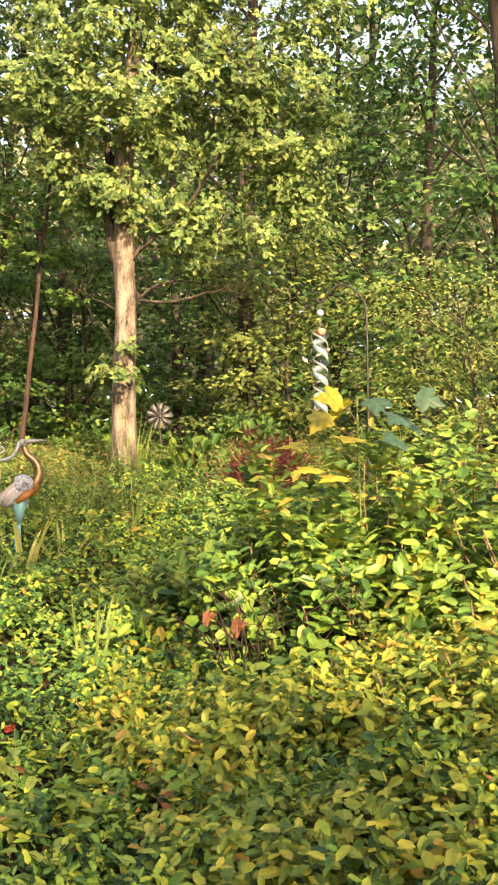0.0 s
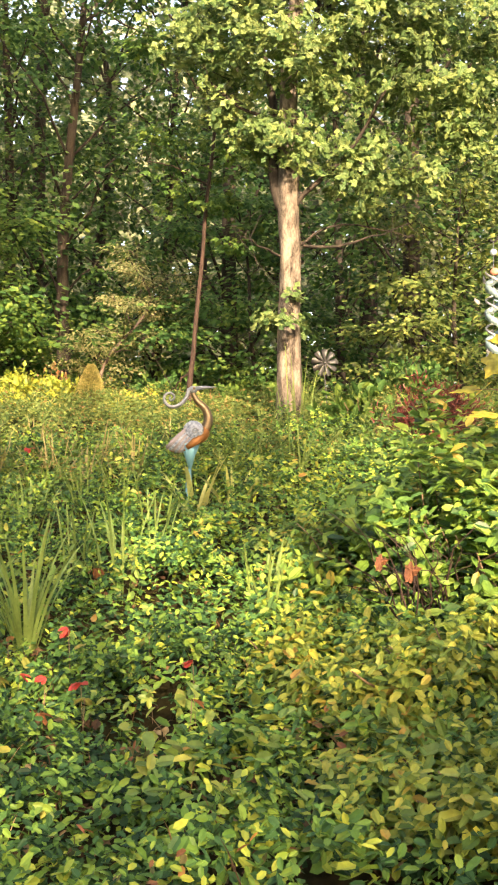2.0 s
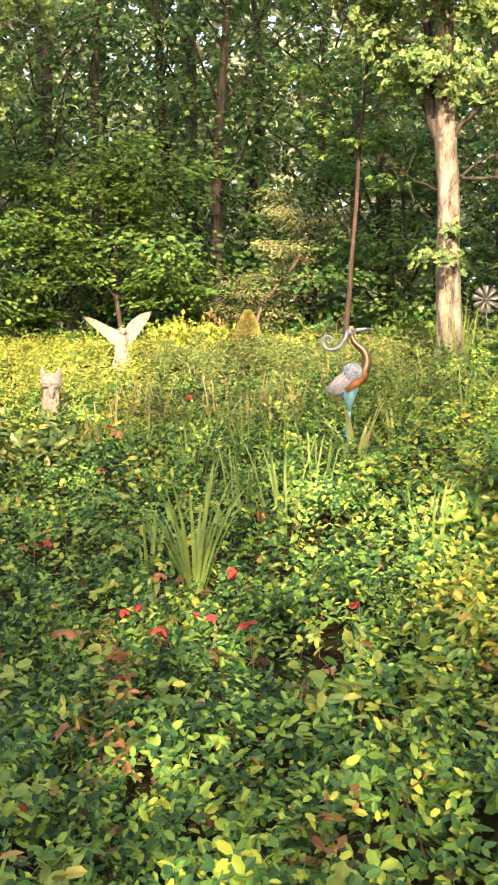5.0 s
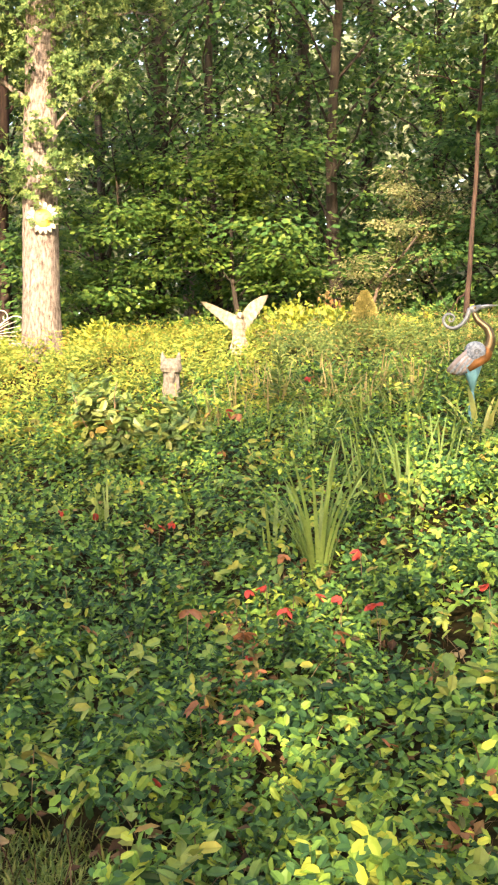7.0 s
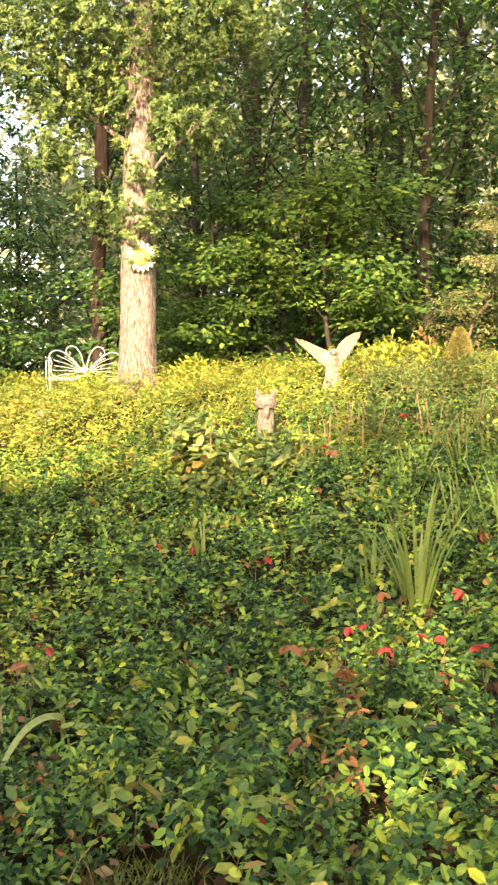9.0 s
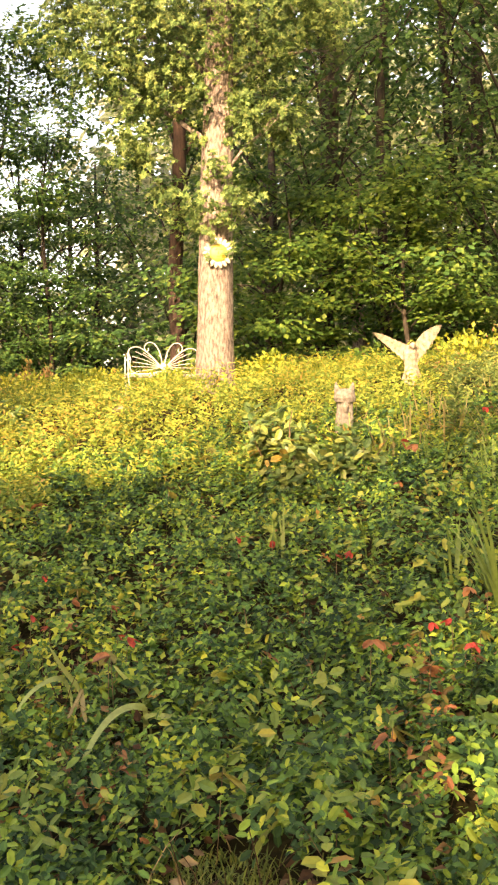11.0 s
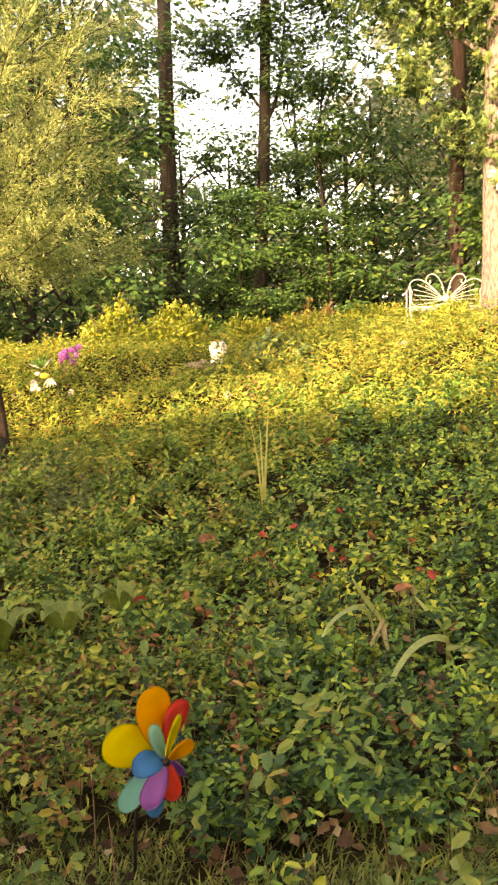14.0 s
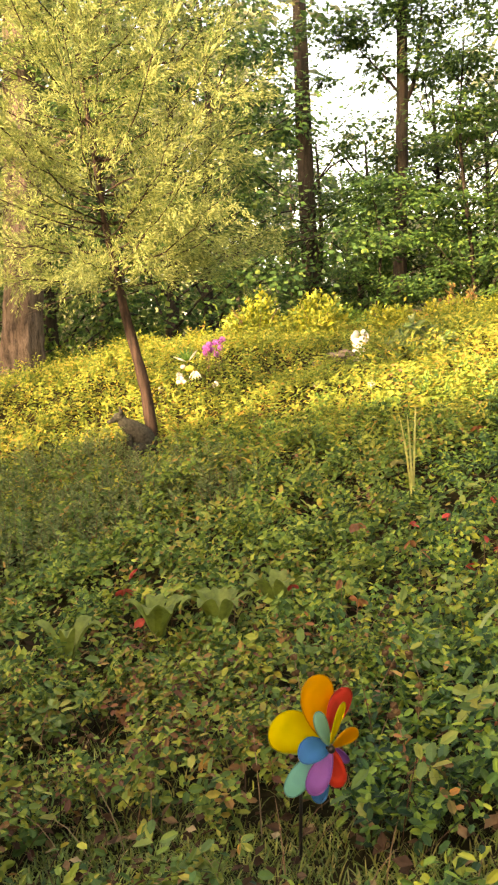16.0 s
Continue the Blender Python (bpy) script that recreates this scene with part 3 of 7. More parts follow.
def forest():
    green = "tall green maple in the wood behind the bank"
    near = [(-44, 11.5), (-38, 13.5), (-33, 15.0), (-28.5, 13.6), (-24.5, 15.5), (-18, 14.6), (-13, 16.0), (-8.5, 15.0), (-5, 17.0), (-1.5, 15.0), (2.5, 16.2), (5.5, 15.0)]
    for k, (az, d) in enumerate(near):
        forest_tree(*polar(az, d), 11.5 + 2.5 * math.sin(k * 5.1), 2.3, 0.7, 5400, 0.10, 0.11 + 0.03 * math.sin(k * 2.7), MAPLE, BARK_DARK, green, 100 + k, shape=WIDE, tilt=0.4)
    far = [(-50, 18), (-43, 21), (-36, 20), (-31, 23), (-26, 19.5), (-21, 22), (-16, 20), (-11, 22.5), (-6.5, 20.5), (-2, 23), (2, 21), (6, 23), (10.5, 21)]
    for k, (az, d) in enumerate(far):
        forest_tree(*polar(az, d), 15 + 2.5 * math.sin(k * 3.3), 3.2, 1.0, 3600, 0.2, 0.17 + 0.04 * math.sin(k * 1.9), MAPLE, BARK_DARK, green, 200 + k, shape=SMALL)
    back = [(-55, 34), (-46, 38), (-38, 36), (-30, 40), (-22, 36), (-14, 40), (-6, 37), (2, 40), (9, 36), (13.5, 34), (17.5, 46), (21, 50), (24.5, 47), (28.5, 50), (33, 40), (38, 34), (44, 38), (50, 32), (57, 34)]
    for k, (az, d) in enumerate(back):
        h = (19 if az < 12 or az > 31 else 10.5) + 1.5 * math.sin(k * 2.3)
        forest_tree(*polar(az, d), h, 4.6, 1.0, 2300, 0.5, 0.22, HAZED_LEAF, BARK_DARK, "distant hazy green woodland tree", 300 + k, name="distant_tree", shape=SMALL, clusters=22, group="distant trees", joined=True)
    for k, (az, d, h) in enumerate([(33, 19, 9), (39, 20, 12), (46, 19, 12), (31, 26, 10), (52, 16, 11), (25, 29, 8.2), (18.5, 28, 8.0), (28.5, 31, 9.0), (35.5, 17, 7), (42, 16, 7), (22.6, 25, 7.4), (24.4, 23.5, 7.0), (26.6, 26, 8.0), (15.2, 24, 8.2), (17.2, 25.5, 8.2), (19.6, 24, 8.0)]):
        forest_tree(*polar(az, d), h, 2.8, 0.8, 4700, 0.105, 0.13, MAPLE, BARK_DARK, green, 400 + k, shape=WIDE, tilt=0.4)


forest()


def far_woods():
    """The wooded horizon: many clumps of foliage, far beyond the trees."""
    np.random.seed(451)
    b = Buffer()
    for k in range(260):
        az = -64 + 132 * (k + np.random.rand()) / 260
        open_sky = 14 < az < 30
        d = (62 if open_sky else 46) + 22 * np.random.rand()
        x, y = polar(az, d)
        top = (8.0 if open_sky else 25.0 if az < 12 else 19.0) + 2.0 * math.sin(az * 0.9) * math.sin(az * 0.37) + 2.5 * np.random.rand()
        for h in np.arange(0.6, top, 2.0):
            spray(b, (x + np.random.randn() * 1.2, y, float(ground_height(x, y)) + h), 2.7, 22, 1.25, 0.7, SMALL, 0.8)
    tagged(new("far_woods", b.mesh("far_woods", HAZED_LEAF)), "green woods closing the distance, haze coloured into the leaves", "woods", kind="stuff")


far_woods()


def unseen_shade_trees():
    """Unseen trees, added towards the sun; they keep the foot of the bank and the deep wood in shade."""
    # high crowns out of view, added only to shade the deep wood
    for k, (x, n) in enumerate([(-17, 2600), (-14, 2600), (-11, 2600), (-8, 2600), (-5, 2600), (-2, 2600), (1, 2600), (4, 2400), (7, 2200), (10, 2200), (13, 2200)]):
        y, h, low = -12.5 - 0.6 * (k % 2), 27.2 + 1.5 * math.sin(k * 2.1), 17.7 + 0.8 * math.sin(k * 1.3)
        forest_tree(x, y, h, 3.0, low, n, 0.55, 0.17, MAPLE, BARK_DARK, "unseen tall tree with a high crown, added to shade the wood", 470 + k, clusters=24, name="unseen_tall_tree", group="tall trees", joined=True, shape=SMALL)
    # unseen crowns placed to dapple the hedge and shade the bank's foot
    for k, (x, y, h, r, low, n) in enumerate([(-1.3, -4.3, 6.9, 1.05, 1.7, 9300), (0.45, -4.4, 3.75, 1.4, 1.6, 4400), (2.9, -4.3, 6.9, 1.5, 1.8, 3400), (0.2, -4.75, 7.4, 1.0, 5.3, 2900)]):
        forest_tree(x, y, h, r, low, n, 0.095, 0.13, MAPLE, BARK_BROWN, "unseen leafy tree behind the path, added to shade the bank", 480 + k, clusters=34, name="shade_caster_tree", group="garden trees", joined=True, shape=SMALL, flat=0.6)
    # unseen trees on both sides, added to cut the low sky light
    for k, (x, y) in enumerate([(-12.8, -3.4), (-13.8, 0.2), (-13.4, 3.6), (8.8, -6.5), (9.3, -2.8), (9.8, 0.8)]):
        forest_tree(x, y, 10.5 + math.sin(k * 2.2), 2.2, 0.6, 2600, 0.3, 0.16, MAPLE, BARK_DARK, "unseen dense maple beside the garden, added to block sky light", 490 + k, clusters=28, name="sky_blocking_maple", group="side trees", joined=True, shape=WIDE, flat=0.6)


unseen_shade_trees()


def special_tree(name, x, y, label, trunk_path, trunk_radii, limbs, sprays, leaf, leaf_mat, bark, per_radius, shape=LOBED, sides=20, ridges=0.16, seed=1, depth=0.35, flat=0.6, limb_bark=None, tilt=0.6, rosettes=False):
    """A tree drawn after its own trunk, limbs and leaf clusters, given as right and up from its foot."""
    np.random.seed(seed)
    z = float(ground_height(x, y)) - 0.05
    tree = thing(name, (x, y, z), label=label, category="tree")
    right, back = bearing_axes(x, y)

    def place(p, deep=0.0):
        return right * p[0] + np.array((0, 0, p[1])) + back * deep

    b = Buffer()
    stem = bent([place(p) for p in trunk_path], 40)
    radii = np.interp(np.linspace(0, 1, 40), np.linspace(0, 1, len(trunk_radii)), trunk_radii)
    b.tube(stem, radii, sides, 0, ridges)
    part("trunk", b, bark, tree)
    for line, r in limbs:
        b = Buffer()
        swing = np.random.randn() * depth
        pts = [place(p, swing * (i / (len(line) - 1)) ** 1.5) for i, p in enumerate(line)]
        b.tube(bent(pts, 12, 0.008), np.linspace(r, r * 0.3, 12), 8, 0, 0.1)
        for k in range(4):
            c = np.array(pts[-1]) * (0.3 + 0.2 * k) + np.array(pts[-2]) * (0.7 - 0.2 * k)
            b.tube(bent([c, c + np.random.randn(3) * 0.12, c + np.random.randn(3) * 0.25], 5), np.linspace(r * 0.25, 0.003, 5), 4)
        part("limb", b, limb_bark or bark, tree)
    b = Buffer()
    for p in sprays:
        for k in range(3):
            deep = np.random.randn() * depth - 0.1
            off = np.random.randn(3) * p[2] * 0.35
            (tufts if rosettes else spray)(b, place(p, deep) + off, p[2] * 1.0, int(per_radius * p[2] ** 2) + 12, leaf, flat, shape, tilt)
    part("crown", b, leaf_mat, tree, smooth=False)
    return tree


def garden_trees():
    main_limbs = [
        ([(-0.06, 2.15), (-0.15, 2.36), (-0.2, 2.79), (-0.19, 3.21), (-0.25, 3.64), (-0.35, 4.07), (-0.51, 4.55)], 0.07),
        ([(0.01, 2.2), (0.08, 2.33), (0.35, 2.55), (0.56, 2.79), (0.75, 3.11), (0.91, 3.4), (1.09, 3.75)], 0.03),
        ([(0.08, 1.85), (0.24, 1.99), (0.56, 2.08), (0.91, 2.05), (1.2, 2.0)], 0.014),
        ([(0.1, 1.84), (0.4, 1.82), (0.64, 1.88), (0.87, 1.93), (1.1, 2.0)], 0.018),
        ([(-0.02, 3.59), (0.11, 3.86), (0.2, 4.18), (0.27, 4.55), (0.4, 4.98)], 0.055),
        ([(-0.07, 2.95), (-0.29, 3.11), (-0.56, 3.19), (-0.83, 3.4)], 0.025),
        ([(0.2, 4.18), (0.56, 4.34), (0.93, 4.44), (1.25, 4.71)], 0.03),
        ([(0.04, 1.03), (-0.13, 1.05), (-0.29, 1.08)], 0.01),
        ([(-0.11, 1.72), (-0.29, 1.77), (-0.45, 1.75)], 0.014)]
    main_sprays = [(0.03, 3.48, 0.37), (0.4, 3.59, 0.32), (-0.16, 2.79, 0.30), (0.08, 2.71, 0.2), (0.69, 2.68, 0.29), (0.61, 2.44, 0.27), (1.09, 2.39, 0.24), (0.72, 2.25, 0.16),
                   (0.56, 3.8, 0.37), (1.36, 3.86, 0.32), (0.93, 3.96, 0.32), (1.36, 3.32, 0.32), (1.71, 3.21, 0.29), (1.09, 3.43, 0.29), (2.0, 2.95, 0.29), (-0.45, 3.75, 0.32)]
    more_sprays = [(-0.67, 3.48, 0.29), (-0.88, 3.86, 0.32), (-0.99, 4.34, 0.37), (-0.45, 4.28, 0.32), (0.4, 4.23, 0.32), (0.93, 4.34, 0.37), (1.47, 4.28, 0.32), (1.84, 3.96, 0.29),
                   (1.63, 2.89, 0.21), (-0.35, 2.95, 0.21), (-0.67, 3.16, 0.21), (-0.05, 1.24, 0.13), (-0.24, 1.05, 0.17), (0.05, 1.04, 0.13), (0.13, 4.87, 0.48), (0.93, 4.98, 0.48),
                   (-0.56, 4.87, 0.48), (1.79, 4.55, 0.32)]
    special_tree("oak_tree", 3.49, 8.91, "tall oak with mottled bark and sunlit leaf clusters",
                 [(0.0, 0.0), (-0.02, 0.6), (-0.03, 1.13), (-0.02, 1.67), (-0.05, 2.2), (-0.05, 2.79), (-0.06, 3.37), (-0.04, 3.91), (0.02, 4.44), (0.04, 5.4)],
                 [0.15, 0.122, 0.112, 0.108, 0.105, 0.10, 0.09, 0.085, 0.075, 0.06], main_limbs, main_sprays + more_sprays, 0.092, OAK, BARK_MOTTLED, 1650, seed=21, shape=OAK_SHAPE, limb_bark=BARK_DARK, tilt=0.4, flat=0.5, rosettes=True)
    flower_limbs = [
        ([(-0.07, 1.78), (-0.16, 1.94), (-0.3, 2.01)], 0.015), ([(0.07, 1.91), (0.2, 2.07), (0.36, 2.27)], 0.015),
        ([(0.05, 2.57), (0.23, 2.83), (0.63, 3.22), (0.82, 3.36)], 0.025), ([(-0.09, 2.96), (-0.36, 3.22), (-0.82, 3.55), (-1.22, 3.75)], 0.04),
        ([(-0.07, 3.75), (-0.43, 4.08), (-0.95, 4.28), (-1.48, 4.15)], 0.04), ([(0.07, 3.75), (0.43, 4.01), (1.02, 4.21), (1.35, 4.28)], 0.035),
        ([(0.03, 4.41), (0.43, 4.93), (0.89, 5.33)], 0.04), ([(-0.05, 4.54), (-0.43, 5.07), (-0.89, 5.33)], 0.04)]
    flower_sprays = [(-0.07, 1.94, 0.21), (-0.23, 2.07, 0.2), (0.1, 2.11, 0.22), (0.3, 2.27, 0.16), (0.03, 1.74, 0.14), (-0.23, 2.37, 0.14), (-0.03, 2.57, 0.14), (-0.1, 3.09, 0.2),
                     (0.23, 3.13, 0.2), (0.69, 3.26, 0.28), (0.82, 3.36, 0.21), (0.36, 3.55, 0.22), (-0.23, 3.55, 0.2), (-0.82, 3.49, 0.3), (-1.09, 2.96, 0.2), (-0.89, 2.96, 0.26), (-1.35, 3.95, 0.36)]
    flower_more = [(-1.61, 4.15, 0.33), (-0.95, 4.01, 0.39), (-0.49, 4.15, 0.39), (0.1, 4.21, 0.43), (0.63, 4.15, 0.36), (1.15, 4.28, 0.3), (1.35, 4.28, 0.2), (-1.22, 4.41, 0.39),
                   (-0.56, 4.67, 0.46), (0.23, 4.8, 0.53), (0.95, 4.74, 0.39), (-1.74, 4.41, 0.3), (-0.36, 3.82, 0.33), (0.49, 3.82, 0.3), (-0.63, 2.37, 0.16)]
    special_tree("oak_tree", -1.73, 11.7, "stout pale-barked oak with leafy shoots on its trunk",
                 [(-0.02, -0.05), (-0.03, 0.59), (-0.03, 1.38), (-0.03, 2.24), (-0.01, 3.22), (0.0, 4.15), (0.02, 5.4)],
                 [0.25, 0.215, 0.205, 0.195, 0.18, 0.165, 0.14], flower_limbs, flower_sprays + flower_more, 0.072, OAK, BARK_PALE, 2900, seed=22, sides=28, shape=LOBED_SLIM, tilt=0.4, rosettes=True, ridges=0.08, flat=0.8)
    special_tree("young_tree", 2.86, 10.32, "slender tree with bent reddish-brown bare trunk behind the metal heron",
                 [(0.0, 0.0), (0.01, 0.42), (0.04, 0.72), (0.07, 1.19), (0.12, 1.78), (0.15, 2.37), (0.21, 2.96), (0.25, 3.55), (0.28, 4.14), (0.31, 4.85)],
                 [0.038, 0.03, 0.026, 0.024, 0.022, 0.02, 0.019, 0.017, 0.015, 0.012], [([(0.05, 0.63), (-0.11, 0.45), (-0.22, 0.34)], 0.012), ([(0.2, 2.9), (0.5, 3.1), (0.8, 3.15)], 0.012), ([(0.2, 2.6), (-0.2, 2.8), (-0.5, 2.85)], 0.012)],
                 [(0.5, 2.75, 0.22), (0.35, 2.4, 0.18), (-0.1, 2.6, 0.2), (0.2, 3.4, 0.3), (0.0, 4.0, 0.35), (0.6, 3.9, 0.3), (-0.4, 3.2, 0.25), (0.3, 4.6, 0.4), (-0.5, 3.9, 0.3), (0.42, 1.95, 0.16)],
                 0.085, MAPLE_LIGHT, BARK_RED, 700, sides=12, seed=23, flat=0.35)
    special_tree("oak_tree", -9.43, 9.87, "large old tree with deeply furrowed reddish-brown bark and flared foot",
                 [(0.0, -0.1), (-0.02, 0.25), (0.02, 0.9), (0.05, 1.9), (0.08, 3.2), (0.1, 5.2)],
                 [0.42, 0.29, 0.25, 0.24, 0.22, 0.18], [([(0.05, 2.6), (0.5, 3.1), (1.2, 3.6)], 0.06), ([(0.06, 3.0), (-0.5, 3.6), (-1.0, 4.2)], 0.06)],
                 [(0.9, 3.5, 0.5), (1.4, 3.9, 0.5), (0.3, 4.2, 0.5), (-0.7, 4.0, 0.5), (-1.2, 3.4, 0.5), (0.6, 4.8, 0.6), (-0.3, 5.0, 0.6)], 0.10, MAPLE, BARK_BROWN, 500, seed=24, sides=30, ridges=0.22)
    special_tree("oak_tree", -2.98, 15.58, "reddish-brown oak trunk with dark leaves standing behind the bench",
                 [(0.0, 0.0), (0.02, 1.2), (-0.03, 2.4), (0.03, 4.0), (0.0, 6.4), (0.05, 7.5)], [0.15, 0.12, 0.115, 0.11, 0.09, 0.06],
                 [([(0.0, 3.6), (-0.4, 4.0), (-1.0, 4.4)], 0.035), ([(0.0, 4.2), (0.4, 4.8), (0.9, 5.2)], 0.035), ([(0.0, 5.2), (-0.5, 5.8), (-1.1, 6.2)], 0.035)],
                 [(-0.9, 4.4, 0.35), (-1.3, 4.9, 0.4), (-1.0, 5.6, 0.5), (-1.6, 5.9, 0.45), (-0.4, 5.2, 0.5), (0.5, 5.3, 0.5), (-0.2, 6.3, 0.6), (-1.2, 6.7, 0.6), (0.7, 6.3, 0.6), (-0.25, 3.8, 0.25), (0.3, 2.2, 0.25),
                  (-0.4, 1.6, 0.2), (0.3, 3.1, 0.3), (-1.9, 6.4, 0.4)], 0.11, MAPLE, BARK_RED, 420, seed=25)
    special_tree("broken_tree", -0.11, 17.36, "tree with a pale broken-off trunk top deep in the wood",
                 [(0.0, 0.0), (0.05, 1.5), (-0.03, 3.0), (0.0, 4.45)], [0.15, 0.12, 0.11, 0.09], [([(0.02, 4.0), (0.1, 4.3), (0.12, 4.6)], 0.03), ([(-0.02, 4.1), (-0.12, 4.35), (-0.25, 4.5)], 0.02)],
                 [(0.5, 3.2, 0.3), (-0.5, 3.0, 0.3), (0.4, 1.8, 0.3)], 0.11, MAPLE_LIGHT, BARK_PALE, 300, seed=26)
    dark_sprays = [(0.0, 8.3, 0.6), (0.7, 8.2, 0.55), (-0.8, 8.0, 0.55), (-0.4, 7.2, 0.4), (0.5, 7.2, 0.35), (1.0, 7.6, 0.45), (-1.2, 8.6, 0.6), (1.3, 8.8, 0.6), (0.2, 9.4, 0.8), (-0.9, 9.6, 0.7), (1.0, 9.7, 0.7),
                   (0.5, 4.6, 0.35), (-0.6, 4.2, 0.4), (0.9, 4.0, 0.35), (-0.4, 5.3, 0.3), (0.6, 5.6, 0.3)]
    dark_limbs = [([(0.0, 6.2), (0.35, 7.0), (0.5, 8.0), (0.55, 9.0)], 0.06), ([(0.0, 6.8), (-0.4, 7.3), (-0.9, 7.9)], 0.035), ([(0.0, 4.0), (0.5, 4.4), (0.9, 4.4)], 0.02), ([(0.0, 3.8), (-0.5, 4.1), (-0.9, 4.1)], 0.02)]
    special_tree("dark_oak", -8.18, 20.29, "tall dark-trunked oak standing against the bright sky", [(-0.1, 0.0), (-0.05, 2.0), (0.0, 4.0), (0.08, 6.0), (0.12, 8.5), (0.15, 11.0)],
                 [0.19, 0.15, 0.14, 0.13, 0.11, 0.08], dark_limbs, dark_sprays, 0.13, MAPLE, BARK_DARK, 620, seed=27)
    special_tree("dark_oak", -10.69, 20.79, "thick dark straight trunk with maple leaves round it against the sky", [(0.06, 0.0), (0.03, 2.0), (0.0, 4.5), (-0.06, 7.0), (-0.1, 11.0)],
                 [0.27, 0.205, 0.195, 0.185, 0.15], [([(0.0, 3.2), (0.5, 3.4), (1.0, 3.2)], 0.03), ([(0.0, 5.6), (0.7, 6.3), (1.3, 6.5)], 0.03), ([(0.0, 5.0), (-0.7, 5.6), (-1.3, 6.0)], 0.03)],
                 [(0.7, 3.2, 0.4), (1.1, 2.9, 0.35), (0.5, 2.3, 0.35), (-0.5, 3.2, 0.4), (-0.8, 4.6, 0.5), (-1.2, 6.0, 0.6), (-0.6, 7.2, 0.6), (0.6, 5.2, 0.35), (1.1, 5.6, 0.35), (0.9, 6.6, 0.35), (-1.0, 8.4, 0.7),
                  (-0.3, 9.2, 0.6), (-1.6, 7.6, 0.6), (0.4, 8.2, 0.35), (-1.7, 5.2, 0.6), (-1.9, 3.6, 0.6), (-0.9, 2.4, 0.5), (-1.6, 2.0, 0.5), (0.3, 1.4, 0.4), (1.3, 4.4, 0.4), (1.6, 3.7, 0.4)], 0.12, MAPLE, BARK_DARK, 620, seed=28)
    # leafy trees and shrubs behind the crest
    forest_tree(-5.62, 17.5, 6.4, 1.45, 0.8, 7600, 0.09, 0.06, MAPLE, BARK_DARK, "leafy young tree with dark green crown behind the crest", 31, shape=WIDE, clusters=22, name="young_tree", group="")
    forest_tree(-7.2, 16.4, 3.6, 1.3, 0.5, 5600, 0.07, 0.04, MAPLE, BARK_DARK, "young maple with light green tiers of leaves", 32, clusters=16, name="young_tree", group="", flat=0.25, shape=WIDE, tilt=0.35)
    forest_tree(-0.98, 13.9, 3.0, 1.25, 0.4, 6200, 0.078, 0.04, MAPLE_LIGHT, BARK_DARK, "young maple with spreading bright green tiers beside the oak", 33, clusters=18, name="young_maple", group="young maples", flat=0.22, shape=WIDE, tilt=0.35)
    forest_tree(0.7, 13.6, 2.9, 1.2, 0.9, 5400, 0.078, 0.04, MAPLE_LIGHT, BARK_DARK, "young maple with bright green tiers behind the statue", 34, clusters=16, name="young_maple", group="young maples", flat=0.22, shape=WIDE, tilt=0.35)
    forest_tree(4.6, 12.6, 3.4, 1.4, 0.4, 5400, 0.075, 0.04, MAPLE, BARK_DARK, "young maple with green tiers of leaves", 35, clusters=18, name="young_maple", group="young maples", flat=0.22, shape=WIDE, tilt=0.35)
    forest_tree(6.3, 10.3, 3.2, 1.4, 0.3, 5200, 0.07, 0.04, OLIVE_TIER, BARK_DARK, "young maple with green tiers of leaves", 36, clusters=18, name="young_maple", group="young maples", flat=0.22, shape=WIDE, tilt=0.35)
    forest_tree(6.3, 7.2, 2.5, 1.3, 0.2, 6500, 0.055, 0.022, OLIVE_TIER, BARK_DARK, "broad shrub with flat tiers of pale green leaves", 37, shape=SMALL, clusters=34, name="dogwood_shrub", group="", flat=0.12, tilt=0.25)
    forest_tree(7.6, 6.3, 2.8, 1.2, 0.2, 5500, 0.055, 0.022, OLIVE_TIER, BARK_DARK, "broad shrub with flat tiers of pale green leaves", 38, shape=SMALL, clusters=32, name="dogwood_shrub", group="", flat=0.12, tilt=0.25)
    forest_tree(2.3, 12.9, 2.3, 0.75, 0.7, 4200, 0.045, 0.03, TAN_SHRUB, BARK_BROWN, "half-bare shrub with fading tan and orange leaves", 39, shape=OVAL, clusters=16, name="fading_shrub", group="", flat=0.3)


garden_trees()


def needles(buffer, at, tip, up, size):
    """Small scale-leaved twigs, each a narrow diamond."""
    tip = unit(tip)
    side = unit(np.cross(up, tip))
    size = np.asarray(size)[:, None]
    pts = np.stack([at, at + tip * size * 0.45 - side * size * 0.12, at + tip * size, at + tip * size * 0.45 + side * size * 0.12], 1)
    buffer.stamp(pts.reshape(-1, 3), [(0, 1, 2, 3)], 4)


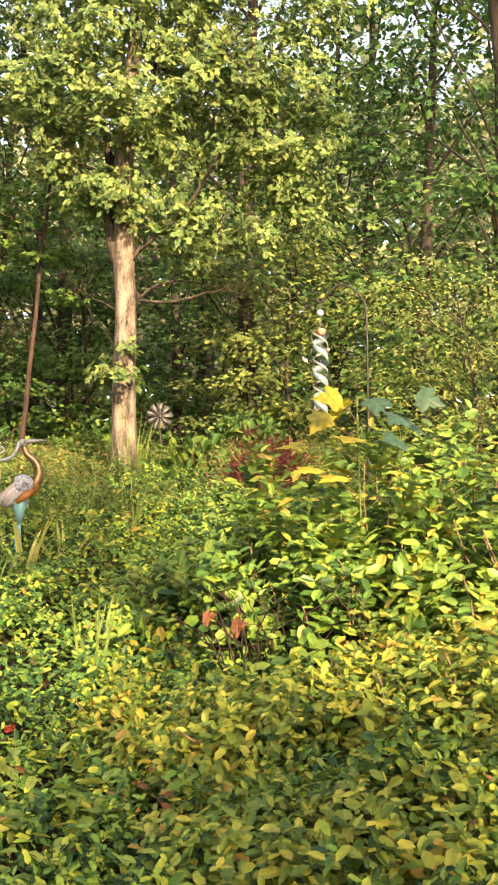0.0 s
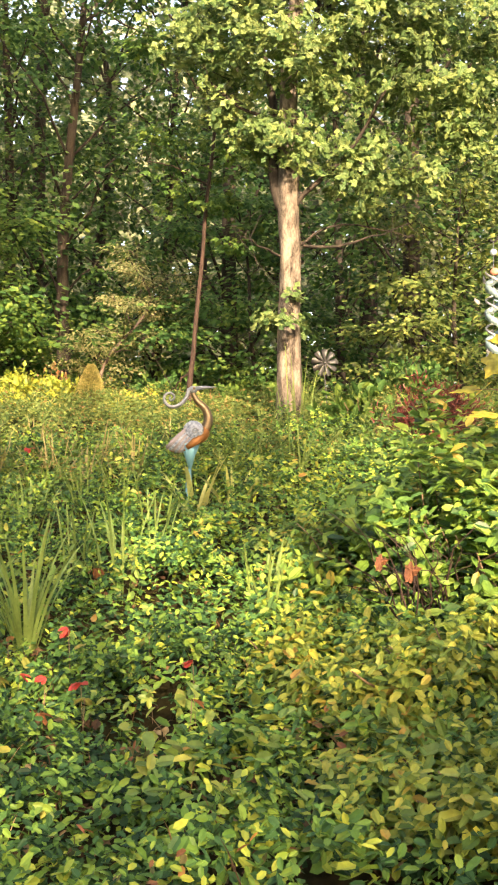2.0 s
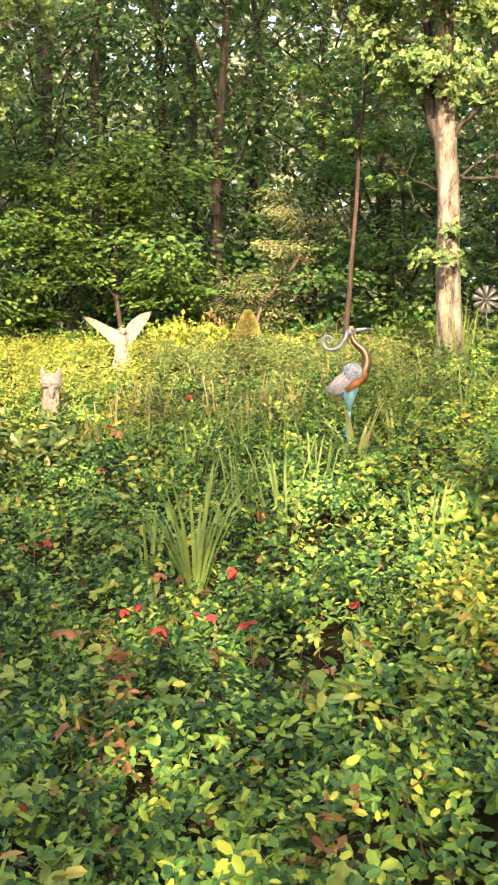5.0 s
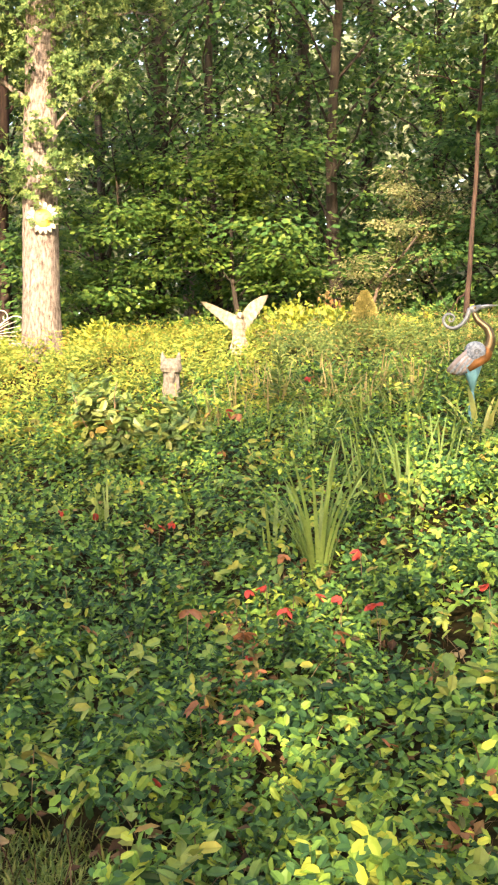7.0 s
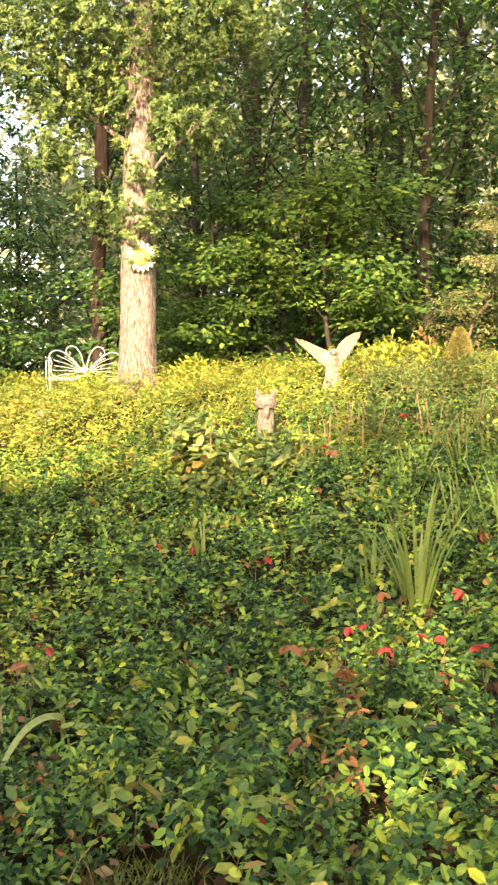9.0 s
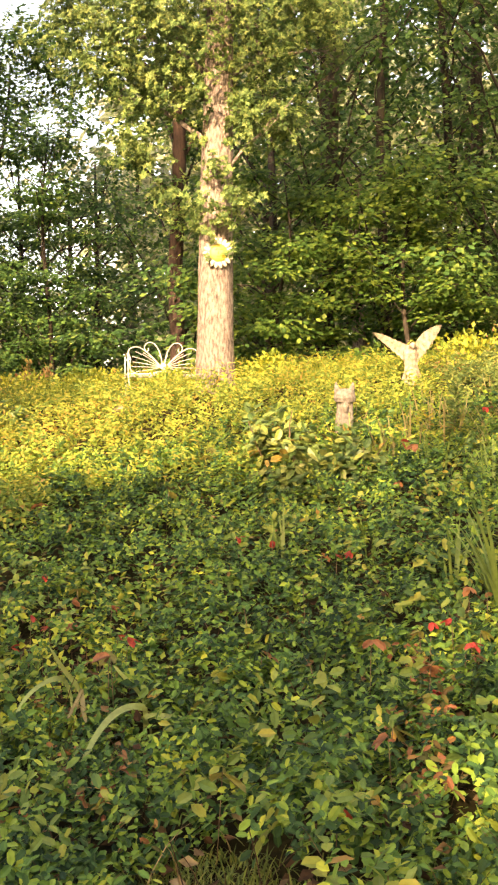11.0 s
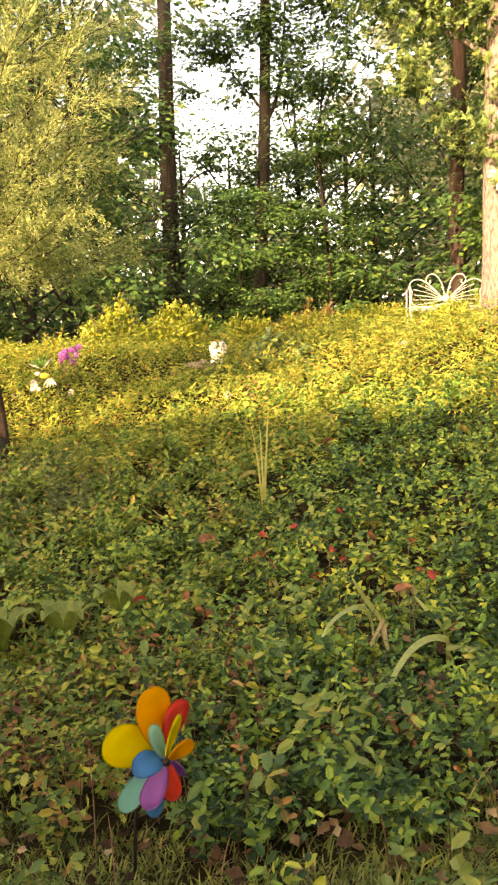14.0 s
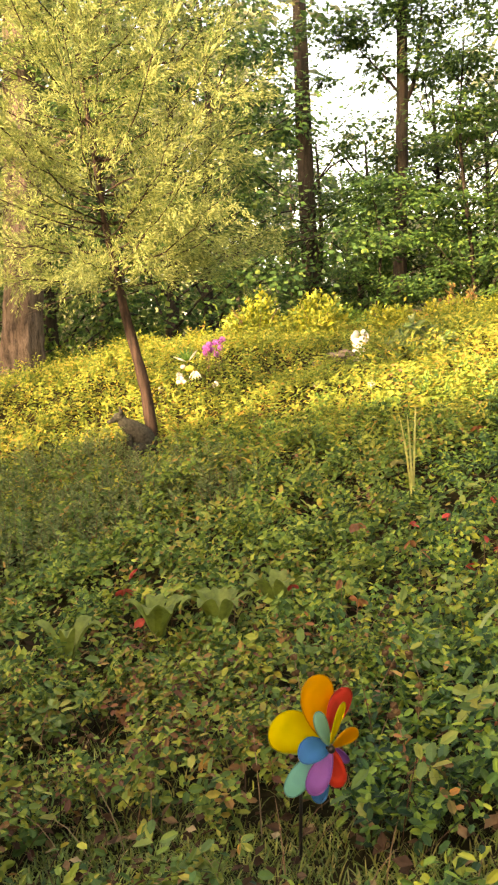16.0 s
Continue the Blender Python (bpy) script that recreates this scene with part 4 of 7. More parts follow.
def juniper_tree():
    np.random.seed(41)
    x, y = -5.43, 7.39
    z = float(ground_height(x, y)) - 0.03
    tree = thing("juniper_tree", (x, y, z), label="feathery yellow-green juniper with a leaning dark red-brown trunk", category="tree")
    right, back = bearing_axes(x, y)
    line = [(0.0, 0.0), (-0.07, 0.56), (-0.16, 0.97), (-0.24, 1.32), (-0.31, 1.68), (-0.39, 2.13), (-0.46, 2.69), (-0.56, 3.4), (-0.64, 4.17), (-0.69, 4.9)]
    stem = bent([right * p[0] + np.array((0, 0, p[1])) for p in line], 36)
    b = Buffer()
    b.tube(stem, np.linspace(0.058, 0.011, 36), 14, 0, 0.3)
    part("trunk", b, BARK_RED, tree)
    crown = Buffer()
    for k in range(104):
        u = (k + np.random.rand() * 0.8) / 104
        h = 2.1 + 2.77 * u
        root = stem[int(np.clip(h / 4.9 * 35 - 1, 0, 35))]
        a = k * 2.399 + np.random.randn() * 0.3
        reach = (1.95 - 1.0 * max(0, u - 0.45) + (0.25 if math.cos(a) > 0.3 else 0.0)) * (0.45 + 0.55 * np.random.rand())
        out = right * math.cos(a) + back * math.sin(a)
        lift = 0.45 if u > 0.2 else 0.12 - 0.2 * np.random.rand()
        if u < 0.25 and math.cos(a) > -0.1:
            reach, lift = reach * 0.8, 0.3
        end = root + out * reach + np.array((0, 0, reach * lift))
        mid = root + out * reach * 0.55 + np.array((0, 0, reach * lift * 0.3 + 0.02))
        path = bent([root, mid, end], 9, 0.015)
        limb = Buffer()
        limb.tube(path, np.linspace(0.009, 0.002, 9), 5)
        part("limb", limb, BARK_RED, tree)
        # side twigs along the outer branch, each a flat tapering plume of scale sprays
        n = 19 if math.sin(a) < 0.35 else 3
        for j in range(n):
            v = 0.22 + 0.78 * (j + np.random.rand()) / n
            c = path[min(8, int(v * 8))]
            d = unit(out * 0.75 + np.random.randn(3) * 0.55 + np.array((0, 0, 0.35 if u > 0.2 else -0.1)))
            length = (0.2 + 0.26 * np.random.rand()) * (1.15 - 0.25 * v)
            m = 86
            w = np.random.rand(m) ** 0.85
            flat = unit(np.cross(d, np.random.randn(3)))
            fork = np.random.randn(m)
            p = c + d * (w * length)[:, None] + flat * (fork * 0.055 * (1.1 - w))[:, None] + np.random.randn(m, 3) * 0.016
            tip = d + flat * (fork * 0.55)[:, None] + np.random.randn(m, 3) * 0.2
            needles(crown, p, tip, np.random.randn(m, 3) * 0.7 + np.array((-0.25, -0.8, 0.5)), (0.034 + 0.02 * np.random.rand(m)) * (1.1 - 0.4 * w))
    part("crown", crown, JUNIPER, tree, smooth=False)


juniper_tree()


# ---------------------------------------------------------------- shrubs and plants
def mound(name, x, y, radius, height, count, leaf, material, label, seed, shape=OVAL, stems=9, category="shrub", group="", fill=0.55):
    """A shrub: stems from one foot and a dome of leaf tufts, uneven, with gaps."""
    np.random.seed(seed)
    z = float(ground_height(x, y))
    shrub = thing(name, (x, y, z - 0.02), label=label, category=category, group=group)
    b = Buffer()
    for k in range(stems):
        a = np.random.rand() * 6.28
        r = radius * (0.3 + 0.6 * np.random.rand())
        end = np.array((r * math.cos(a), r * math.sin(a), height * (0.4 + 0.3 * np.random.rand())))
        stem = Buffer()
        stem.tube(bent([(0.1 * radius * math.cos(a), 0.1 * radius * math.sin(a), 0), end * np.array((0.6, 0.6, 0.55)), end], 6, 0.01), np.linspace(0.009, 0.003, 6), 5)
        part("stem", stem, TWIG, shrub)
    tufts = max(6, count // 9)
    v = unit(np.random.randn(tufts, 3))
    v[:, 2] = np.abs(v[:, 2])
    rr = (fill + (1 - fill) * np.random.rand(tufts)) * (0.8 + 0.35 * np.array([noise.noise(Vector(q * 2.2) + Vector((seed, 0, 0))) for q in v]))
    c = v * rr[:, None] * np.array((radius, radius, height))
    pick = np.repeat(np.arange(tufts), 9)
    at = c[pick] + np.random.randn(len(pick), 3) * leaf * 0.55
    outward = unit(v[pick] * np.array((1, 1, 1.2)))
    tip = outward * 0.7 + np.random.randn(len(pick), 3) * 0.65
    up = unit(outward + np.array((0, -0.2, 0.8)) + np.random.randn(len(pick), 3) * 0.45)
    leaves(b, at, tip, up, leaf * (0.65 + 0.6 * np.random.rand(len(pick))), shape)
    part("crown", b, material, shrub, smooth=False)
    return shrub


def shoot_shrub(name, x, y, radius, height, count, leaf, material, label, seed, group="", stems=14):
    """A shrub of many leafy shoots that end at an uneven dome, on woody stems from one foot."""
    np.random.seed(seed)
    shrub = thing(name, on_ground(x, y, -0.02), label=label, category="shrub", group=group)
    for k in range(stems):
        a, r = np.random.rand() * 6.28, radius * (0.25 + 0.6 * np.random.rand())
        end = np.array((r * math.cos(a), r * math.sin(a), height * (0.5 + 0.35 * np.random.rand())))
        stem = Buffer()
        stem.tube(bent([(0.1 * r * math.cos(a), 0.1 * r * math.sin(a), 0), end * np.array((0.6, 0.6, 0.55)), end], 6, 0.01), np.linspace(0.008, 0.0025, 6), 5)
        part("stem", stem, TWIG, shrub)
    v = unit(np.random.randn(count, 3) * (1, 1, 0.9))
    v[:, 2] = np.abs(v[:, 2])
    bumps = np.array([noise.noise(Vector(q * 2.6) + Vector((seed * 1.7, 0, 0))) + 0.6 * noise.noise(Vector(q * 6.0) + Vector((0, seed * 1.3, 0))) for q in v])
    rr = (0.5 + 0.5 * np.sqrt(np.random.rand(count))) * (0.9 + 0.38 * bumps)
    base = v * rr[:, None] * np.array((radius, radius, height))
    stem = unit(v * (0.55, 0.55, 0.3) + np.array((0, -0.22, 0.75)) + np.random.randn(count, 3) * 0.28)
    b = Buffer()
    shoots(b, base - stem * leaf, stem, leaf, 4, leaf * (2.6 if leaf < 0.1 else 1.2), OVAL, 0.26)
    part("crown", b, material, shrub, smooth=False)
    return shrub


RED_MAPLE = leaf_material("dark_red_leaf", [(0.0, (0.07, 0.02, 0.02)), (0.6, (0.16, 0.035, 0.035)), (1.0, (0.26, 0.08, 0.05))], 0.3)
RHODO = leaf_material("leathery_leaf", [(0.0, (0.06, 0.13, 0.035)), (0.6, (0.14, 0.22, 0.05)), (0.95, (0.28, 0.32, 0.07)), (1.0, (0.42, 0.28, 0.06))], 0.3, 1.0, 0.38)
MUGWORT = leaf_material("grey_green_leaf", [(0.0, (0.06, 0.125, 0.04)), (0.6, (0.14, 0.23, 0.07)), (1.0, (0.26, 0.33, 0.11))], 0.4, 1.0, 0.6)
CONIFER_YELLOW = leaf_material("golden_conifer_leaf", [(0.0, (0.20, 0.21, 0.06)), (0.6, (0.38, 0.34, 0.10)), (1.0, (0.50, 0.42, 0.16))], 0.3, 2.0, 0.55)


def shrubs():
    lime, gold = "sunlit shrub with large lime green oval leaves", "low sunlit shrub with small yellow leaves"
    for k, (az, d, h, r) in enumerate([(-39.5, 5.2, 1.25, 0.8), (-34.8, 5.0, 1.2, 0.6), (-30.3, 4.75, 0.92, 0.5), (-44, 4.5, 1.25, 0.7), (-37, 4.35, 0.8, 0.5), (-26.4, 5.0, 0.6, 0.5), (-33.2, 4.3, 0.62, 0.4), (-41.5, 4.0, 0.7, 0.45), (-31, 5.7, 0.8, 0.6)]):
        shoot_shrub("privet_shrub", *polar(az, d), r, h, int(620 * (r * r + 0.25)), 0.074, HEDGE_LIME, lime, 500 + k, "lime shrubs")
    for k, (az, d, h, r) in enumerate([(-28, 3.55, 0.32, 0.45), (-32.5, 3.5, 0.36, 0.5), (-36.4, 3.45, 0.4, 0.45), (-40, 3.5, 0.44, 0.5), (-44.5, 3.2, 0.5, 0.5), (-24.5, 3.9, 0.26, 0.45), (-37.5, 2.75, 0.24, 0.45), (-30.5, 2.9, 0.2, 0.42), (-25, 5.6, 0.35, 0.5)]):
        shoot_shrub("spirea_shrub", *polar(az, d), r, h, int(760 * (r * r + 0.25)), 0.044, HEDGE_YELLOW, gold, 520 + k, "yellow shrubs")
    # bare brown twigs in the dark hollow between them
    np.random.seed(530)
    for az, d in ((-28.4, 4.15), (-30.2, 4.2), (-35.2, 4.05)):
        tangle = thing("bare_twig_tangle", on_ground(*polar(az, d), -0.01), label="tangle of bare reddish-brown twigs in a hollow of the shrubs", category="shrub", group="bare twigs")
        for k in range(30):
            a, q = np.random.rand() * 6.28, 0.1 + 0.28 * np.random.rand()
            end = np.array((q * math.cos(a), q * math.sin(a), 0.25 + 0.3 * np.random.rand()))
            b = Buffer()
            b.tube(bent([(0.04 * math.cos(a), 0.04 * math.sin(a), 0), end * (0.5, 0.5, 0.7) + np.random.randn(3) * 0.03, end], 6, 0.012), np.linspace(0.0045, 0.0015, 6), 5)
            part("twig", b, BARK_RED, tangle)
    mound("broadleaf_shrub", 3.75, 8.0, 0.42, 0.5, 420, 0.12, MAPLE_LIGHT, "low shrub with broad bright green leaves by the oak", 531)
    mound("broadleaf_shrub", 4.25, 7.7, 0.4, 0.4, 360, 0.12, MAPLE_LIGHT, "low shrub with broad bright green leaves by the oak", 532)
    mound("red_maple_shrub", 4.08, 7.24, 0.55, 0.72, 3800, 0.055, RED_MAPLE, "small weeping maple with fine dark red leaves", 533, SLIM)
    for k, (x, y, r, h, c) in enumerate([(1.2, 11.9, 0.6, 0.55, 1500), (0.95, 11.5, 0.35, 0.3, 700), (1.75, 11.8, 0.4, 0.45, 900), (2.5, 11.6, 0.45, 0.3, 800), (-1.15, 12.2, 0.35, 0.4, 700), (-0.5, 12.2, 0.35, 0.25, 700),
                                         (-2.4, 12.0, 0.35, 0.28, 700), (-3.6, 13.0, 0.6, 0.45, 1200), (-4.6, 13.4, 0.7, 0.6, 1400), (-5.4, 13.0, 0.6, 0.6, 1300), (-6.1, 12.0, 0.6, 0.7, 1500), (-6.8, 11.6, 0.6, 0.75, 1500),
                                         (-7.6, 11.4, 0.5, 0.22, 900), (-8.2, 10.9, 0.5, 0.4, 900)]):
        mound("yellow_green_shrub", x, y, r, h, c * 2, 0.075, YELLOW_SHRUB, "sunlit yellow-green leafy shrub on the crest of the bank", 540 + k, SMALL, group="crest shrubs", fill=0.4)
    mound("rust_tinged_shrub", -5.0, 14.6, 0.8, 1.2, 2200, 0.08, RUST_SHRUB, "shrub with green leaves turning rusty orange", 560)
    mound("rust_tinged_shrub", 1.75, 12.6, 0.3, 0.75, 500, 0.06, RUST_SHRUB, "small shrub with rusty orange withered leaves", 561)
    for k, (x, y, r, h) in enumerate([(-9.3, 12.2, 0.8, 1.0), (-10.2, 11.0, 0.8, 0.9), (-8.6, 12.9, 0.7, 0.45), (-6.9, 14.2, 0.9, 0.9), (-3.0, 14.4, 0.9, 0.8), (-1.8, 14.0, 0.7, 0.6), (3.0, 12.0, 0.5, 0.5), (3.9, 11.2, 0.6, 0.5), (5.2, 9.6, 0.6, 0.7), (2.2, 14.2, 0.9, 0.9), (0.0, 14.0, 0.8, 0.6)]):
        mound("woodland_shrub", x, y, r, h, 2400, 0.09, MAPLE_LIGHT if k % 2 else MAPLE, "shady green shrub at the edge of the wood", 570 + k, SMALL, group="woodland shrubs", fill=0.3)
    rhodo = "low rhododendron with whorls of leathery dark olive leaves"
    for k, (x, y, r, h, n) in enumerate([(-0.62, 7.4, 0.42, 0.72, 90), (-0.5, 7.2, 0.3, 0.4, 50), (-0.1, 7.3, 0.34, 0.42, 64), (-4.0, 10.2, 0.45, 0.38, 80), (-3.6, 10.0, 0.3, 0.3, 40)]):
        shoot_shrub("rhododendron", x, y, r, h, int(n * 1.4), 0.105, RHODO, rhodo, 590 + k, "rhododendrons", 8)
    # feathery plants: many upright shoots set with narrow leaves
    np.random.seed(600)
    for x, y, r, n in [(-5.1, 5.9, 0.55, 105), (-4.5, 6.3, 0.45, 76), (-5.8, 6.1, 0.55, 100), (-4.4, 5.5, 0.5, 80), (-5.1, 5.2, 0.5, 80), (-3.9, 6.0, 0.4, 60), (-4.3, 4.8, 0.45, 60), (-5.6, 6.7, 0.4, 56)]:
        plant = thing("mugwort", on_ground(x, y, -0.01), label="feathery grey-green low plant with upright leafy shoots in the shade", category="plant", group="grey-green plants")
        foliage = Buffer()
        for k in range(n):
            a, q = np.random.rand() * 6.28, r * math.sqrt(np.random.rand())
            foot = np.array((q * math.cos(a), q * math.sin(a), float(ground_height(x + q * math.cos(a), y + q * math.sin(a)) - ground_height(x, y)) - 0.01))
            tip = foot + np.array((np.random.randn() * 0.06, np.random.randn() * 0.06 - 0.03, 0.26 + 0.16 * np.random.rand()))
            foliage.tube([foot, (foot + tip) / 2 + np.random.randn(3) * 0.01, tip], [0.0025, 0.002, 0.001], 4, 1, cap=False)
            m = 26
            u = 0.3 + 0.7 * np.random.rand(m)
            w = np.random.rand(m) * 6.28
            leaves(foliage, foot + (tip - foot) * u[:, None], np.stack([np.cos(w), np.sin(w), 0.35 + 0.8 * (u - 0.4)], -1), scatter_up(m, 0.4), 0.062 * (1.25 - 0.7 * u), SMALL_SLIM)
        part("foliage", foliage, [MUGWORT, TWIG], plant, smooth=False)
    # golden conifer: a cone of small tufts
    np.random.seed(77)
    x, y = 1.95, 11.2
    cone = thing("dwarf_conifer", on_ground(x, y, -0.02), label="small cone-shaped golden conifer", category="shrub")
    b = Buffer()
    u = np.random.rand(5200) ** 0.8
    a = np.random.rand(5200) * 6.28
    r = 0.19 * (1 - u) ** 0.7 * (0.75 + 0.35 * np.random.rand(5200)) + 0.01
    at = np.stack([r * np.cos(a), r * np.sin(a), 0.05 + 0.52 * u], -1)
    out = np.stack([np.cos(a), np.sin(a), 0.5 + 0 * a], -1)
    leaves(b, at, out + np.random.randn(5200, 3) * 0.4, out + np.random.randn(5200, 3) * 0.5, 0.035, SLIM)
    part("crown", b, CONIFER_YELLOW, cone, smooth=False)
    b = Buffer()
    b.tube([(0, 0, 0), (0, 0, 0.3)], [0.02, 0.012], 7)
    part("trunk", b, BARK_BROWN, cone)


shrubs()


def blade_clump(name, x, y, count, height, width, bend, spread, material, label, seed, group="", category="plant", heading=None, twist=0.0, lift=0.0):
    """A clump of long blades, each one a part of its own."""
    np.random.seed(seed)
    clump = thing(name, on_ground(x, y, -0.01), label=label, category=category, group=group)
    for k in range(count):
        b = Buffer()
        a = np.random.rand() * 6.28
        foot = np.array([[spread * math.cos(a) * np.random.rand(), spread * math.sin(a) * np.random.rand(), 0.0]])
        h = np.array([a if heading is None else heading + np.random.randn() * 0.35])
        blades(b, foot + np.array((0, 0, lift)), h, [height * (0.6 + 0.5 * np.random.rand())], [width * (0.8 + 0.4 * np.random.rand())], [bend * (0.3 + 1.1 * np.random.rand()) if heading is None else bend], 7, twist=twist)
        part("blade", b, material, clump)
    return clump


PALE_BLADE = leaf_material("pale_blade_leaf", [(0.0, (0.28, 0.34, 0.09)), (0.6, (0.42, 0.44, 0.13)), (1.0, (0.55, 0.46, 0.18))], 0.3)


DRY_BLADE = leaf_material("dry_blade_leaf", [(0.0, (0.20, 0.24, 0.07)), (0.5, (0.30, 0.27, 0.11)), (1.0, (0.35, 0.23, 0.12))], 0.3)


def strap_leaf(points, width, material, label):
    """One folded strap-shaped leaf along a curved line, rooted among the ground cover."""
    foot = np.array(points[0])
    line = bent(points, 16) - foot
    tang = unit(np.gradient(line, axis=0))
    side = unit(np.cross(tang, np.array((-0.2, -0.9, 0.5))))
    fold = unit(np.cross(side, tang))
    u = np.linspace(0, 1, 16)
    w = (width * 0.5 * np.minimum(1, 0.45 + 1.5 * u) * np.sqrt(np.maximum(0.0, 1 - u ** 3)) + 0.0008)[:, None]
    b = Buffer()
    pts = np.stack([line - side * w, line - fold * w * 0.35, line + side * w], 1)
    b.add(pts.reshape(-1, 3), [(3 * i + j, 3 * i + j + 1, 3 * i + j + 4, 3 * i + j + 3) for i in range(15) for j in (0, 1)])
    leaf = thing("strap_leaf", tuple(foot), label=label + " over the ground cover", category="leaf", group="strap leaves")
    part("blade", b, material, leaf)
    stem = Buffer()
    drop = float(foot[2] - ground_height(foot[0], foot[1])) + 0.02
    stem.tube([(0, 0, 0), (0.004, 0.01, -drop)], [width * 0.25, width * 0.2], 6)
    part("stalk", stem, material, leaf)


def blade_plants():
    iris = "clump of upright green sword-shaped iris leaves"
    blade_clump("iris_clump", 0.59, 4.73, 28, 0.74, 0.017, 0.62, 0.04, BLADE, iris, 701, "iris clumps")
    blade_clump("iris_clump", 0.4, 5.0, 7, 0.4, 0.018, 0.5, 0.05, BLADE, iris, 702, "iris clumps")
    blade_clump("iris_clump", 0.02, 5.75, 6, 0.3, 0.016, 0.5, 0.03, BLADE, iris, 703, "iris clumps")
    blade_clump("iris_clump", -0.47, 5.8, 6, 0.4, 0.016, 0.5, 0.05, BLADE, iris, 704, "iris clumps")
    for k, (x, y, n, h) in enumerate([(1.12, 5.26, 8, 0.5), (1.35, 5.5, 7, 0.45), (0.95, 5.7, 6, 0.4), (1.5, 6.0, 8, 0.4), (0.8, 6.6, 8, 0.35), (1.2, 6.9, 8, 0.35), (0.5, 7.2, 8, 0.3), (0.95, 7.3, 8, 0.3), (1.45, 7.0, 8, 0.32), (2.2, 6.9, 8, 0.35), (2.5, 7.2, 10, 0.4), (2.7, 6.7, 9, 0.4), (1.6, 4.4, 6, 0.35), (0.1, 7.5, 6, 0.25)]):
        blade_clump("iris_clump", x, y, n + 5, h * 1.35, 0.013, 0.7, 0.14, BLADE, "loose clump of narrow green grassy leaves", 710 + k, "grassy clumps")
    blade_clump("pale_iris_clump", 1.82, 6.36, 11, 0.46, 0.036, 0.75, 0.07, PALE_BLADE, "clump of pale yellow-green iris leaves at the heron's feet", 731)
    blade_clump("pale_iris_clump", 2.1, 6.4, 9, 0.36, 0.028, 0.9, 0.12, PALE_BLADE, "clump of pale yellow-green iris leaves at the heron's feet", 732)
    blade_clump("grass_tuft", 3.0, 8.3, 26, 0.5, 0.012, 1.3, 0.12, BLADE, "tuft of long arching grass below the oak", 733, "long grass tufts")
    blade_clump("grass_tuft", 3.5, 8.75, 22, 0.75, 0.010, 0.5, 0.22, BLADE, "tuft of tall thin grass at the oak's foot", 734, "long grass tufts")
    blade_clump("grass_tuft", 2.9, 7.7, 22, 0.4, 0.012, 1.4, 0.12, BLADE, "tuft of long arching grass below the oak", 735, "long grass tufts")
    STRAP = leaf_material("strap_leaf", [(0.0, (0.20, 0.30, 0.08)), (0.6, (0.28, 0.37, 0.11)), (1.0, (0.36, 0.40, 0.13))], 0.3)
    strap_leaf([(-0.862, 4.030, 0.480), (-0.857, 3.987, 0.569), (-0.918, 3.886, 0.586), (-0.979, 3.783, 0.526), (-1.036, 3.634, 0.373)], 0.031, STRAP, "long arching pale green strap leaf")
    strap_leaf([(-0.841, 4.035, 0.480), (-0.853, 3.988, 0.537), (-0.731, 3.968, 0.543), (-0.663, 3.935, 0.527), (-0.590, 3.859, 0.507)], 0.022, STRAP, "arching olive strap leaf")
    strap_leaf([(-1.208, 4.211, 0.547), (-1.229, 4.160, 0.631), (-1.283, 4.099, 0.629), (-1.322, 3.996, 0.593), (-1.347, 3.896, 0.517)], 0.024, STRAP, "long arching pale green strap leaf")
    strap_leaf([(-1.160, 4.198, 0.553), (-1.182, 4.174, 0.611), (-1.229, 4.160, 0.674), (-1.280, 4.145, 0.760)], 0.02, STRAP, "upright narrow green strap leaf")
    strap_leaf([(-1.160, 4.180, 0.588), (-1.158, 4.136, 0.560), (-1.168, 4.088, 0.524), (-1.172, 4.042, 0.503)], 0.02, DRY_BLADE, "withered tan strap leaf")
    strap_leaf([(-1.156, 4.181, 0.588), (-1.136, 4.124, 0.555), (-1.113, 4.068, 0.517), (-1.089, 4.021, 0.496)], 0.02, DRY_BLADE, "withered tan strap leaf")
    strap_leaf([(-0.884, 4.158, 0.525), (-0.921, 4.150, 0.597), (-0.975, 4.138, 0.655), (-1.014, 4.129, 0.700)], 0.016, STRAP, "narrow green strap leaf")
    for k, (x, y) in enumerate([(0.35, 7.9), (0.75, 8.1), (1.15, 7.9), (1.5, 8.2), (1.8, 7.8), (0.55, 8.4), (1.05, 8.5), (-0.1, 8.3), (1.3, 7.6), (0.95, 7.6), (0.6, 7.7), (2.1, 8.0), (1.65, 7.5), (0.2, 7.6)]):
        blade_clump("dry_sedge", x, y, 12, 0.44, 0.013, 0.6, 0.22, DRY_BLADE, "tuft of reddish-tan fading sedge blades", 770 + k, "dry sedges")
    blade_clump("tall_stalk", -2.44, 6.07, 4, 0.62, 0.016, 0.18, 0.02, PALE_BLADE, "tall thin pale green stalk rising from the bank", 744)
    # lily: one stalk with whorls of narrow leaves
    np.random.seed(751)
    lily = thing("lily_plant", on_ground(0.68, 7.85, -0.01), label="upright lily stalk with whorls of narrow dark leaves", category="plant")
    b = Buffer()
    b.tube([(0, 0, 0), (0.01, 0, 0.25), (0.0, 0, 0.5)], [0.007, 0.006, 0.003], 6)
    part("stem", b, BLADE, lily)
    b = Buffer()
    n = 90
    u = np.random.rand(n)
    a = np.random.rand(n) * 6.28
    leaves(b, np.stack([0 * u, 0 * u, 0.08 + 0.44 * u], -1), np.stack([np.cos(a), np.sin(a), 0.1 + 0.7 * u], -1), scatter_up(n, 0.3), 0.12 * (1.1 - 0.6 * u), SLIM)
